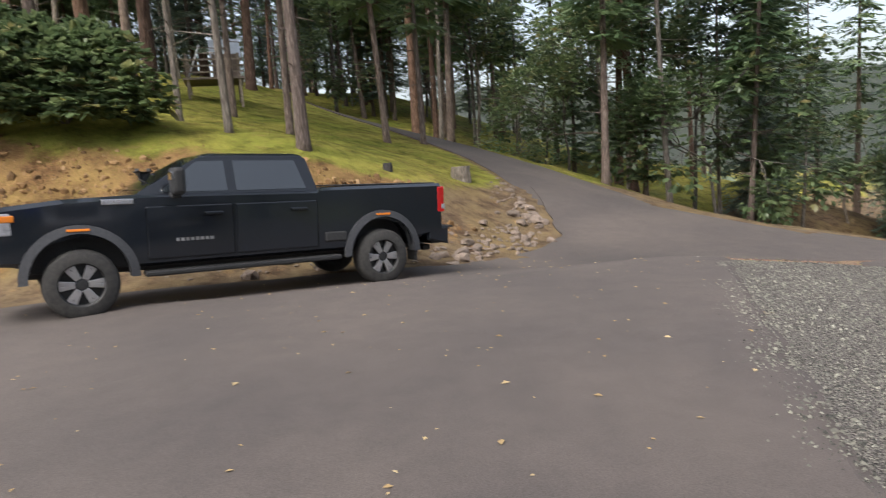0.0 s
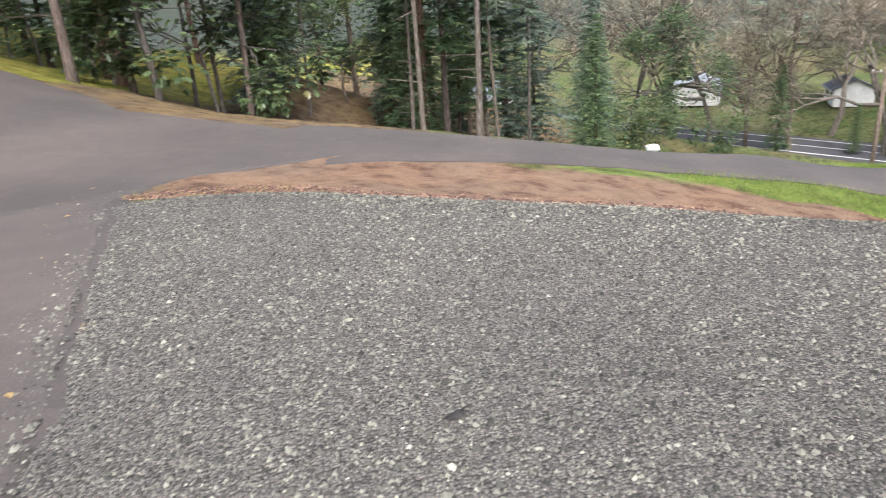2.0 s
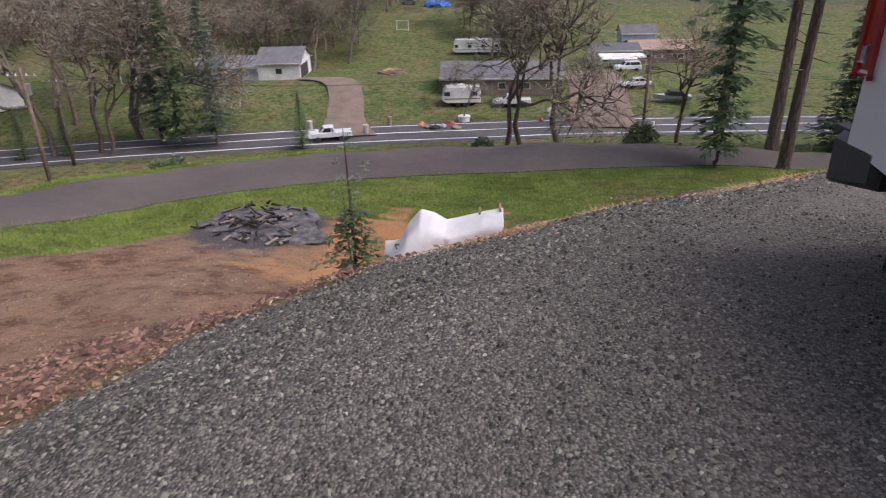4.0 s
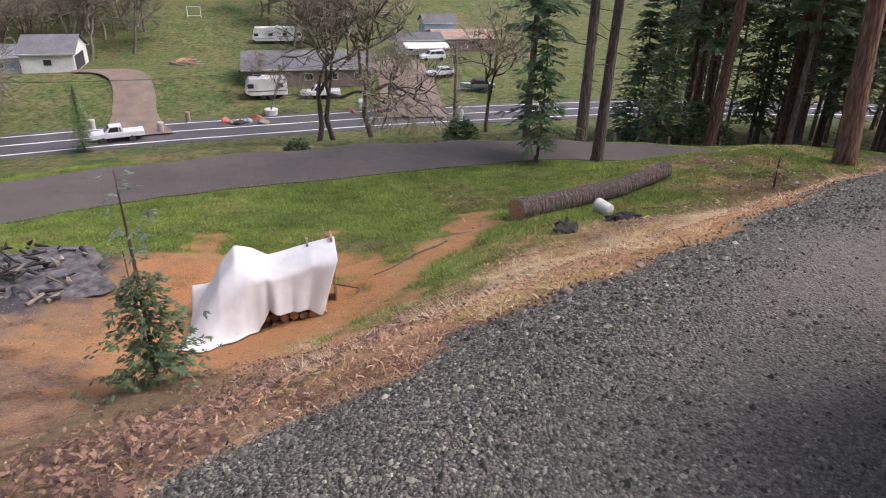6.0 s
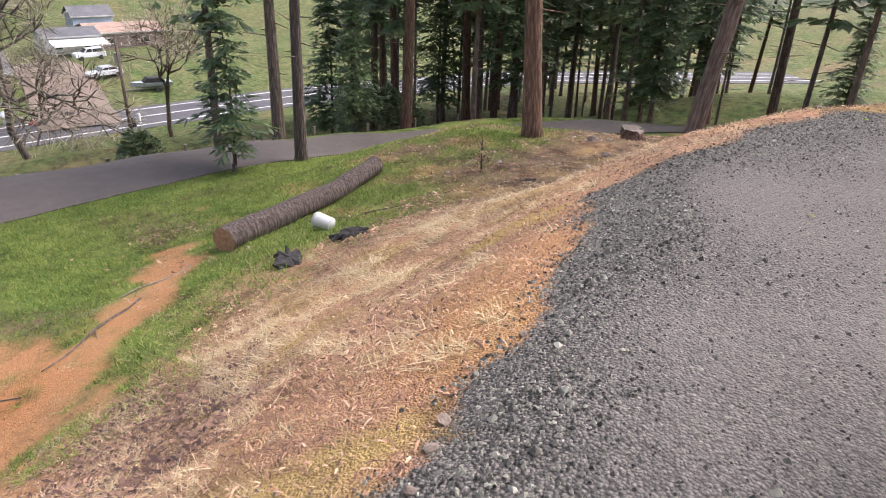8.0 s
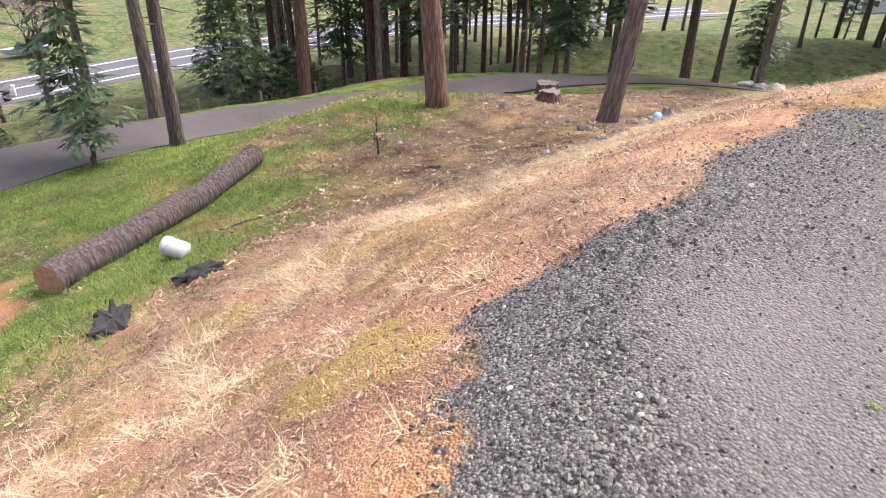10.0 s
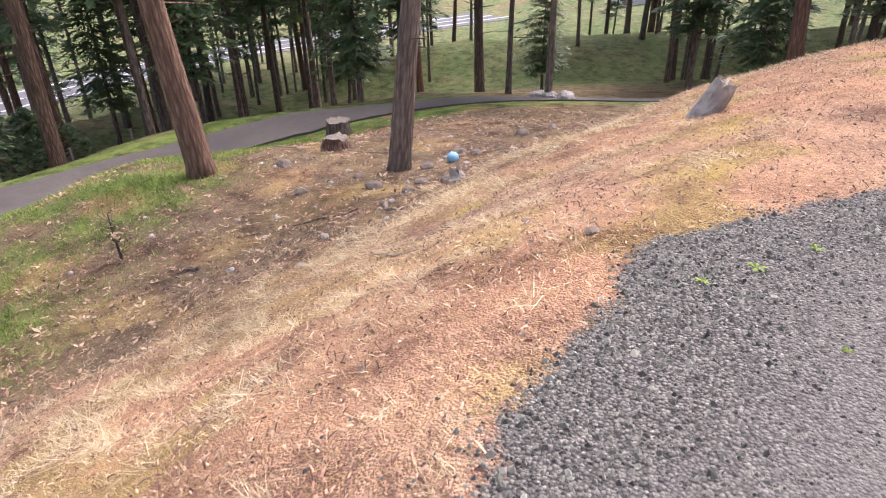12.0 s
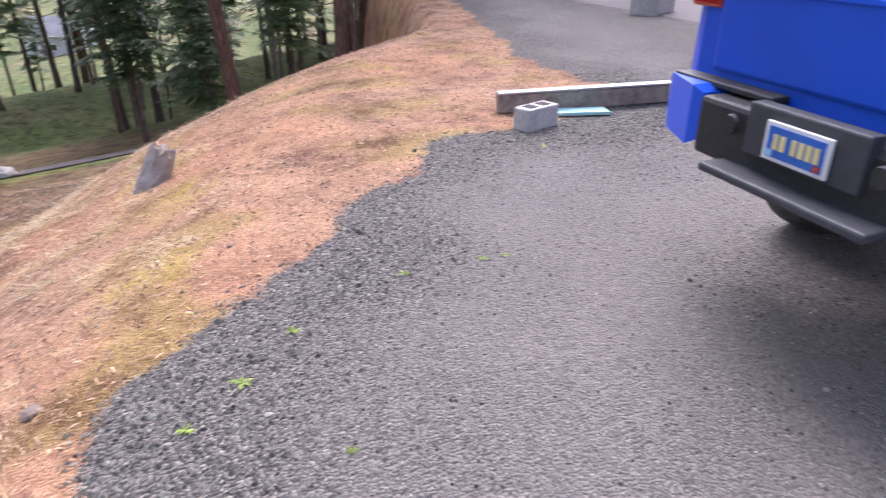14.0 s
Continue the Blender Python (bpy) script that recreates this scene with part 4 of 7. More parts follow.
# ---- vehicles ----
def wheel(root, x, y, r, spokes=6, rim_mat=None, width=0.27):
    """Tyre with rounded shoulders, and a rim of spokes in it, facing outwards."""
    side = math.copysign(1, y)
    w = empty("wheel")
    w.parent = root
    w.location = (x, y, r)
    prof = [(r * 0.62, -width / 2), (r * 0.9, -width / 2), (r * 0.985, -width * 0.36), (r, 0), (r * 0.985, width * 0.36), (r * 0.9, width / 2), (r * 0.62, width / 2)]
    bm = bmesh.new()
    seg = 36
    rings = [[bm.verts.new((math.cos(a * math.tau / seg) * q, o, math.sin(a * math.tau / seg) * q)) for a in range(seg)] for q, o in prof]
    for a, b in zip(rings, rings[1:]):
        for i in range(seg):
            bm.faces.new((a[i], a[(i + 1) % seg], b[(i + 1) % seg], b[i]))
    part("tyre", bm, M_TYRE, w, smooth=True)
    bm = bmesh.new()
    o = side * width * 0.28
    for a in range(seg):
        c0, s0, c1, s1 = math.cos(a * math.tau / seg), math.sin(a * math.tau / seg), math.cos((a + 1) * math.tau / seg), math.sin((a + 1) * math.tau / seg)
        q0, q1 = r * 0.64, r * 0.58
        bm.faces.new([bm.verts.new(p) for p in ((c0 * q0, o * 1.5, s0 * q0), (c1 * q0, o * 1.5, s1 * q0), (c1 * q1, o * 1.2, s1 * q1), (c0 * q1, o * 1.2, s0 * q1))])
        bm.faces.new([bm.verts.new(p) for p in ((c0 * q1, o * 1.2, s0 * q1), (c1 * q1, o * 1.2, s1 * q1), (c1 * q1, -o, s1 * q1), (c0 * q1, -o, s0 * q1))])
    part("rim_barrel", bm, M_BLACK, w)
    bm = bmesh.new()
    for k in range(spokes):
        box(bm, r * 0.52, r * 0.60, o * 0.75 - 0.012, o * 0.75 + 0.012 + side * 0.02, -r * 0.14, r * 0.14, 0.006, Matrix.Rotation(-k * math.tau / spokes, 4, "Y"))
        for e in (-0.16, 0.16):
            a = k * math.tau / spokes + e * 0.9
            m = Matrix.Rotation(-a, 4, "Y")
            box(bm, r * 0.17, r * 0.6, o * 0.75 - 0.012, o * 0.75 + 0.012 + side * 0.02, -r * 0.062, r * 0.062, 0.006, m)
    part("rim", bm, rim_mat or M_ALLOY, w, "machined spokes")
    part("hub_cap", tube(bmesh.new(), [(0, o * 0.4, 0), (0, o * 0.95, 0), (0, o * 1.05, 0)], [r * 0.2, r * 0.17, r * 0.1], 20), M_BLACK, w)
    bm = bmesh.new()
    tube(bm, [(0, -o * 0.3, 0), (0, o * 0.25, 0)], [r * 0.58, r * 0.58], 28)
    part("brake_disc", bm, M_BLACK, w)
    return w


def arc(cx, cz, r, a0, a1, n=12):
    return [(cx + math.cos(radians(a0 + (a1 - a0) * i / n)) * r, cz + math.sin(radians(a0 + (a1 - a0) * i / n)) * r) for i in range(n + 1)]


def quad_pane(bm, corners, thick, out):
    """A thin pane over four corners, thickened outwards."""
    a = [bm.verts.new(c) for c in corners]
    b = [bm.verts.new(Vector(c) + Vector(out) * thick) for c in corners]
    k = len(a)
    bm.faces.new(a)
    bm.faces.new(b[::-1])
    for i in range(k):
        bm.faces.new((a[i], b[i], b[(i + 1) % k], a[(i + 1) % k]))


def pickup(label, paint, m, r=0.42, bumper=None, flare=True, badge="dark", plate=False, lift=0.0, bed=1.53):
    """Crew-cab pickup: x forwards from the rear axle, y to its left."""
    root = empty("pickup_truck", m)
    W, L = 1.0, lift
    rear, front, fa = -1.12, 5.02, 4.04
    # lower body with wheel arches, bed sides and bonnet in one skin
    R = r + 0.13
    cz = r + 0.02
    side = [(rear, 0.68), (-R - 0.02, 0.6)] + arc(0, cz, R, 172, 8) + [(R + 0.04, 0.52), (fa - R - 0.04, 0.52)] + arc(fa, cz, R, 172, 8) + [(fa + R + 0.03, 0.62), (front, 0.66), (front + 0.03, 1.1), (front - 0.12, 1.3), (4.2, 1.38), (3.25, 1.42), (0.98, 1.41), (0.94, bed - 0.02), (rear + 0.02, bed)]
    bm = slab(bmesh.new(), side, -W, W, 0.045, 0.09)
    for v in bm.verts:
        v.co.z += L
    body = part("body", bm, paint, root, smooth=False)
    # open bed floor sunk behind the cab
    part("bed", boxed(rear + 0.08, 0.88, -0.86, 0.86, bed - 0.004 + L, bed + 0.015 + L, 0.005), M_BLACK, root, "black bed cover")
    # cab
    zs, zr = 1.40 + L, 1.89 + L
    base = [(0.98, 0.93), (3.42, 0.93), (3.42, -0.93), (0.98, -0.93)]
    top = [(1.09, 0.74), (2.55, 0.74), (2.55, -0.74), (1.09, -0.74)]
    bm = bmesh.new()
    a = [bm.verts.new((x, y, zs)) for x, y in base]
    b = [bm.verts.new((x, y, zr)) for x, y in top]
    c = [bm.verts.new((1.18 + (x - 1.09) * 0.87, y * 0.86, zr + 0.045)) for x, y in top]
    for lo, hi in ((a, b), (b, c)):
        for i in range(4):
            bm.faces.new((lo[i], lo[(i + 1) % 4], hi[(i + 1) % 4], hi[i]))
    bm.faces.new(c)
    bm.faces.new(a[::-1])
    bmesh.ops.bevel(bm, geom=[e for e in bm.edges if not (abs(e.verts[0].co.z - zs) < 1e-4 and abs(e.verts[1].co.z - zs) < 1e-4)], offset=0.03, segments=2, affect="EDGES")
    part("cab", bm, paint, root)

    def on_side(x, t, s):
        """A place on the cab's flank at the share t of its height."""
        return (x, s * (0.93 + (0.74 - 0.93) * t), zs + (zr - zs) * t)

    for s in (-1, 1):
        o = (0, s, 0.3)
        bm = bmesh.new()
        quad_pane(bm, [on_side(2.26, 0.07, s), on_side(3.12, 0.07, s), on_side(2.62, 0.86, s), on_side(2.26, 0.88, s)], 0.006, o)
        part("window", bm, M_GLASS, root, "dark tinted side glass")
        bm = bmesh.new()
        quad_pane(bm, [on_side(1.16, 0.07, s), on_side(2.14, 0.07, s), on_side(2.14, 0.88, s), on_side(1.27, 0.88, s)], 0.006, o)
        part("window", bm, M_GLASS, root, "dark tinted side glass")
        # doors stand a little proud of the skin
        for x0, x1, hx in ((2.22, 3.3, 2.36), (1.04, 2.19, 1.2)):
            d = part("door", boxed(x0, x1, s * (W - 0.012), s * (W + 0.010), 0.60 + L, 1.27 + L, 0.02), paint, root)
            part("handle", boxed(hx, hx + 0.24, s * (W + 0.01), s * (W + 0.05), 1.13 + L, 1.175 + L, 0.014), M_BLACK if paint is not M_PAINT_DARK else paint, d)
        if paint is M_PAINT_DARK:
            part("fender_vent", boxed(3.42, 3.78, s * (W - 0.01), s * (W + 0.012), 1.30 + L, 1.37 + L, 0.008), M_CHROME, root, "chrome fender badge")
            for k in range(8):
                part("badge_bar", boxed(2.5 + k * 0.06, 2.54 + k * 0.06, s * (W + 0.011), s * (W + 0.016), 0.815 + L, 0.855 + L), M_ALLOY, root)
            part("bed_step", boxed(0.60, 0.94, s * (W - 0.02), s * (W + 0.02), 0.66 + L, 0.80 + L, 0.02), M_BLACK, root, "black bed side step")
        part("running_board", boxed(0.72, 3.35, s * (W - 0.12), s * (W + 0.09), 0.40 + L, 0.47 + L, 0.02), M_BLACK, root)
        mi = part("mirror", boxed(2.86, 3.02, s * (W + 0.06), s * (W + 0.32), 1.40 + L, 1.74 + L, 0.05), M_BLACK, root)
        part("mirror_arm", boxed(2.88, 3.0, s * (W - 0.08), s * (W + 0.12), 1.36 + L, 1.44 + L, 0.02), M_BLACK, root)
        part("mirror_trim", boxed(2.99, 3.03, s * (W + 0.1), s * (W + 0.3), 1.58 + L, 1.68 + L, 0.008), M_CHROME, mi)
        if flare:
            for ax in (0, fa):
                bm = bmesh.new()
                outer, inner = arc(ax, cz, R + 0.09, 182, -2, 18), arc(ax, cz, R - 0.01, 182, -2, 18)
                for i in range(18):
                    vs = []
                    for q, y in ((outer[i], W - 0.03), (outer[i + 1], W - 0.03), (outer[i + 1], W + 0.03), (outer[i], W + 0.03)):
                        vs.append(bm.verts.new((q[0], s * y, q[1] + L)))
                    bm.faces.new(vs)
                    bm.faces.new([bm.verts.new((q[0], s * y, q[1] + L)) for q, y in ((outer[i], W + 0.03), (outer[i + 1], W + 0.03), (inner[i + 1], W + 0.045), (inner[i], W + 0.045))])
                    bm.faces.new([bm.verts.new((q[0], s * y, q[1] + L)) for q, y in ((inner[i], W + 0.045), (inner[i + 1], W + 0.045), (inner[i + 1], W - 0.15), (inner[i], W - 0.15))])
                part("wheel_arch", bm, M_BLACK if paint is not M_PAINT_DARK else M_ARCH, root, "grey plastic arch trim")
                part("side_marker", boxed(ax - 0.12, ax + 0.12, s * (W + 0.02), s * (W + 0.052), cz + R + 0.015 + L, cz + R + 0.045 + L, 0.004), M_AMBER, root, "amber side marker")
        # tail lamp wraps the corner
        tl = part("tail_light", boxed(rear - 0.012, rear + 0.12, s * (W - 0.20), s * (W + 0.008), bed - 0.46 + L, bed - 0.05 + L, 0.02), M_LAMP_RED, root, "red tail light")
        part("reversing_lamp", boxed(rear - 0.018, rear + 0.05, s * (W - 0.15), s * (W + 0.012), bed - 0.41 + L, bed - 0.33 + L, 0.008), M_LAMP_CLEAR, tl)
        part("headlight", boxed(front - 0.34, front + 0.035, s * 0.62, s * (W + 0.006), 0.98 + L, 1.26 + L, 0.03), M_LAMP_CLEAR, root, "clear headlight")
        part("turn_signal", boxed(front - 0.36, front - 0.18, s * 0.9, s * (W + 0.012), 1.14 + L, 1.22 + L, 0.012), M_AMBER, root)
        part("mud_flap", boxed(-R - 0.06, -R - 0.03, s * 0.72, s * 0.98, 0.26 + L, 0.62 + L, 0.005), M_BLACK, root)
        for ax in (0, fa):
            wheel(root, ax, s * (W - 0.10), r)
    bm = bmesh.new()
    quad_pane(bm, [(3.30, 0.84, zs + 0.07), (3.30, -0.84, zs + 0.07), (2.64, -0.68, zr - 0.05), (2.64, 0.68, zr - 0.05)], 0.006, (0.55, 0, 0.8))
    part("windshield", bm, M_GLASS, root)
    bm = bmesh.new()
    quad_pane(bm, [(1.0, 0.8, zs + 0.1), (1.0, -0.8, zs + 0.1), (1.08, -0.68, zr - 0.06), (1.08, 0.68, zr - 0.06)], 0.012, (-0.9, 0, 0.3))
    part("rear_window", bm, M_GLASS, root)
    # tailgate with a pressed line and a handle
    tg = part("tailgate", boxed(rear - 0.022, rear + 0.05, -0.78, 0.78, 0.80 + L, bed - 0.03 + L, 0.02), paint, root)
    part("tailgate_crease", boxed(rear - 0.034, rear - 0.01, -0.76, 0.76, 1.16 + L, 1.185 + L, 0.006), paint, tg)
    part("tailgate_handle", boxed(rear - 0.05, rear - 0.01, -0.13, 0.13, 1.32 + L, 1.41 + L, 0.015), M_BLACK, tg)
    # rear bumper: step pad on top, painted or chromed ends, black middle
    bp = part("rear_bumper", boxed(rear - 0.20, rear + 0.02, -0.62, 0.62, 0.46 + L, 0.73 + L, 0.025), M_BLACK, root, "black step bumper")
    for s in (-1, 1):
        bm = slab(bmesh.new(), [(rear - 0.2, 0.48 + L), (rear + 0.3, 0.56 + L), (rear + 0.3, 0.76 + L), (rear - 0.2, 0.76 + L)], min(s * 0.63, s * 1.0), max(s * 0.63, s * 1.0), 0.03, 0.05)
        for v in bm.verts:
            if abs(v.co.y) > 0.9 and v.co.x < rear:
                v.co.x += 0.1
        part("bumper_end", bm, bumper or M_CHROME, bp)
        part("step_pad", boxed(rear - (0.10 if plate else 0.21), rear, min(s * 0.30, s * 0.94), max(s * 0.30, s * 0.94), 0.742 + L, 0.772 + L, 0.008), M_BLACK, bp, "black ribbed step pad")
    part("plate_recess", boxed(rear - 0.235, rear - 0.16, -0.28, 0.28, 0.56 + L, 0.78 + L, 0.01), M_ARCH, bp)
    if plate:
        pl = part("licence_plate", boxed(rear - 0.255, rear - 0.24, -0.155, 0.155, 0.58 + L, 0.735 + L, 0.004), M_SIDING, bp, "blue and white licence plate in a pale frame")
        part("plate_field", boxed(rear - 0.258, rear - 0.254, -0.135, 0.135, 0.597 + L, 0.718 + L), M_PLATE, pl)
        for k, yy in enumerate((-0.105, -0.07, -0.035, 0.0, 0.055, 0.09)):
            part("plate_character", boxed(rear - 0.262, rear - 0.257, yy - 0.010, yy + 0.014, 0.63 + L, 0.69 + L), M_YELLOW, pl)
        part("sticker", boxed(rear - 0.262, rear - 0.257, -0.128, -0.10, 0.602 + L, 0.625 + L), M_LAMP_RED, pl)
        part("sticker", boxed(rear - 0.262, rear - 0.257, 0.10, 0.128, 0.602 + L, 0.625 + L), M_SKYBLUE, pl)
        part("bumper_step", boxed(rear - 0.33, rear - 0.15, -0.42, 0.42, 0.45 + L, 0.49 + L, 0.012), M_ARCH, bp, "grey lower step")
        for s in (-1, 1):
            part("socket", tube(bmesh.new(), [(rear - 0.235, s * 0.36, 0.66 + L), (rear - 0.255, s * 0.36, 0.66 + L)], [0.045, 0.04], 14), M_BLACK, bp)
    bm = boxed(-0.5, 0.6, -0.05, 0.05, 0.36 + L, 0.46 + L, 0.01)
    for v in bm.verts:
        v.co.x += rear + 0.3
    part("hitch", bm, M_BLACK, root, "black tow hitch receiver")
    part("hitch_tube", boxed(rear + 0.02, rear + 0.16, -0.6, 0.6, 0.36 + L, 0.45 + L, 0.02), M_BLACK, root)
    part("front_bumper", boxed(front - 0.16, front + 0.12, -0.93, 0.93, 0.48 + L, 0.80 + L, 0.05), M_BLACK if badge == "dark" else M_CHROME, root)
    part("grille", boxed(front - 0.05, front + 0.05, -0.60, 0.60, 0.84 + L, 1.24 + L, 0.03), M_BLACK, root)
    for z in (0.92, 1.02, 1.12):
        part("grille_bar", boxed(front + 0.03, front + 0.07, -0.56, 0.56, z + L, z + 0.035 + L, 0.008), M_BLACK, root)
    part("chassis", boxed(rear + 0.2, front - 0.4, -0.5, 0.5, 0.42 + L, 0.66 + L, 0.03), M_BLACK, root)
    for ax in (0, fa):
        part("wheel_well", boxed(ax - R - 0.02, ax + R + 0.02, -0.68, 0.68, 0.5 + L, 1.08 + L, 0.02), M_BLACK, root, "black wheel housing")
    part("rear_axle", tube(bmesh.new(), [(0, -0.85, r), (0, 0.85, r)], [0.08, 0.08], 10), M_BLACK, root)
    tagged(root, label, "pickup truck")
    return root


M_PLATE = surface("plate_blue", (0.02, 0.10, 0.42), (0.03, 0.15, 0.5), 20, 0.4, 0.0)
M_YELLOW = surface("plate_yellow", (0.7, 0.6, 0.25), (0.8, 0.7, 0.35), 20, 0.4, 0.0)
M_ARCH = surface("grey_arch_plastic", (0.035, 0.037, 0.042), (0.06, 0.062, 0.068), 30, 0.6, 0.1)


def frame_on(front_xy, rear_xy):
    """Pose with x from the rear axle to the front axle, tilted with the ground under both."""
    f, q = Vector((*front_xy, land1(*front_xy) + 0.03)), Vector((*rear_xy, land1(*rear_xy) + 0.03))
    d = (f - q)
    yaw = math.atan2(d.y, d.x)
    pitch = math.asin(d.z / d.length)
    return Matrix.Translation(q) @ Matrix.Rotation(yaw, 4, "Z") @ Matrix.Rotation(-pitch, 4, "Y")


dark_truck = pickup("dark blue-grey crew-cab pickup parked on the asphalt", M_PAINT_DARK, frame_on((-7.5, 6.9), (-4.82, 10.17)) @ Matrix.Scale(1.045, 4), 0.42, M_PAINT_DARK, lift=0.05, bed=1.46)
white_truck = pickup("white pickup parked on the gravel, tail to the slope", M_PAINT_WHITE, pose(6.42, 0.80, land1(6.3, 0.8), 0, 0, 181), 0.40, M_ARCH, False, "chrome")
blue_truck = pickup("bright blue pickup backed up on the gravel", M_PAINT_BLUE, pose(6.28, -4.0, land1(6.1, -4.1), 0, 0, 180), 0.46, M_PAINT_BLUE, False, "dark", True, 0.28)


# ---- things on the slope ----
def drop(x, y, z=0.0, turn=0.0):
    return pose(x, y, land1(x, y) + z, 0, 0, turn)


def rock_bm(rng, sx, sy, sz, sub=2, rough=0.22):
    bm = bmesh.new()
    bmesh.ops.create_icosphere(bm, subdivisions=sub, radius=1.0)
    o = rng.uniform(0, 50, 3)
    for v in bm.verts:
        k = 1 + rough * noise.noise(Vector(v.co * 1.4) + Vector(o)) + rough * 0.5 * noise.noise(Vector(v.co * 3.5) + Vector(o))
        v.co = Vector((v.co.x * sx * k, v.co.y * sy * k, max(v.co.z, -0.45) * sz * k))
    return bm


def firewood_cover():
    """White sheet thrown over a stack of split firewood: square at one end, running down to the ground at the other."""
    rng = np.random.RandomState(3)
    bx, by = 16.0, 4.3
    base = Vector((bx, by, land1(bx, by)))
    root = empty("covered_woodpile", Matrix.Translation(base))
    nu, nv = 84, 60
    u = np.linspace(-1.3, 1.12, nu)[:, None]
    t = np.linspace(0, 1, nv)[None, :]
    front = np.interp(u, [-1.3, -1.05, -0.75, -0.3, 0.1, 0.6, 1.12], [0.12, 0.42, 0.78, 1.0, 1.04, 1.12, 1.24]) - 0.05 * np.abs(np.sin(u * 3.4 + 0.7))
    back = np.interp(u, [-1.3, -1.0, -0.75, -0.5, -0.25, 0.0, 0.5, 1.12], [0.16, 0.62, 1.05, 1.32, 1.22, 1.04, 1.16, 1.30])
    hem = np.interp(u, [-1.3, -0.55, -0.2, 0.0, 0.15, 0.6, 1.0, 1.12], [-0.2, -0.2, 0.12, 0.42, 0.36, 0.34, 0.26, 0.22])
    flare = np.interp(u, [-1.3, -1.0, -0.6, -0.2, 0.2, 1.12], [0.6, 0.62, 0.42, 0.2, 0.07, 0.1])
    knots = (0.0, 0.22, 0.56, 1.0)

    def along(a, b, c, d):
        k0, k1, k2, k3 = knots
        w = np.where(t < k1, a + (b - a) * (t - k0) / (k1 - k0), np.where(t < k2, b + (c - b) * (t - k1) / (k2 - k1), c + (d - c) * (t - k2) / (k3 - k2)))
        pad = np.pad(w, ((0, 0), (3, 3)), "edge")
        return sum(pad[:, k:k + nv] for k in range(7)) / 7

    z = along(0.45 + 0 * u, back, front, hem)
    v = along(-0.62 + 0 * u, -0.40 + 0 * u, 0.38 + 0 * u, 0.42 + flare)
    hang = np.clip((t - 0.56) / 0.44, 0, 1)
    pleat = np.sin(u * 5.2 + 0.8 * np.sin(u * 3)) * 0.055 + np.sin(u * 12.5 + 1.0) * 0.03 + np.abs(np.sin(u * 8.3)) * 0.03 - 0.14 * np.exp(-((u + 0.02) / 0.07) ** 2)
    v = v + pleat * hang ** 0.8
    z = z + 0.05 * np.sin(t * 9 + u * 4) * (1 - hang) * np.clip(0.4 - u, 0, 1) + 0.018 * np.sin(t * 26 + u * 7) * np.clip(0.3 - u, 0, 1)
    uu = u - 0.30 * hang * np.clip((u - 0.3) / 0.8, 0, 1) - 0.10 * hang * np.clip((-0.9 - u) / 0.4, 0, 1)
    x, y = -v + 0.05 * np.sin(u * 2), -uu + 0 * v
    ground = land(bx + x, by + y) - base.z + 0.02
    z = np.maximum(z, ground + 0.012 * np.abs(np.sin(u * 9 + t * 8)))
    i = np.arange(nu * nv).reshape(nu, nv)
    faces = np.stack([i[:-1, :-1], i[1:, :-1], i[1:, 1:], i[:-1, 1:]], -1).reshape(-1, 4)
    sheet = raw("sheet", np.stack([x, y, z], -1).reshape(-1, 3), faces, M_TARP, root, "white sheet in loose folds", True)
    th = sheet.modifiers.new("thickness", "SOLIDIFY")
    th.thickness = 0.01
    for k in range(33):
        yy, row = 0.72 - (k % 11) * 0.155, k // 11
        r = rng.uniform(0.065, 0.085)
        ends = [(-0.38 + rng.uniform(-0.04, 0.04), yy, 0.08 + 0.16 * row), (0.4, yy, 0.08 + 0.16 * row)]
        part("split_log", tube(bmesh.new(), ends, [r, r], 6), (M_CUT, M_BARK_RED, M_CUT)[k % 3], root)
    part("board", boxed(0.18, 0.5, -1.13, -1.09, 0.1, 1.30, 0.004, Matrix.Rotation(radians(-2), 4, "X")), M_CUT, root, "upright plywood board at the end")
    part("board", boxed(0.24, 0.56, -0.62, -0.58, 0.1, 1.26, 0.004, Matrix.Rotation(radians(3), 4, "X")), M_WOOD, root, "weathered upright board")
    part("cord", tube(bmesh.new(), [(0.1, -1.1, 0.5), (0.5, -1.7, 0.12), (1.1, -2.3, 0.08)], [0.012] * 3, 6), M_BLACK, root, "black cord trailing off")
    tagged(root, "firewood stack under a draped white sheet on bare dirt", "woodpile")


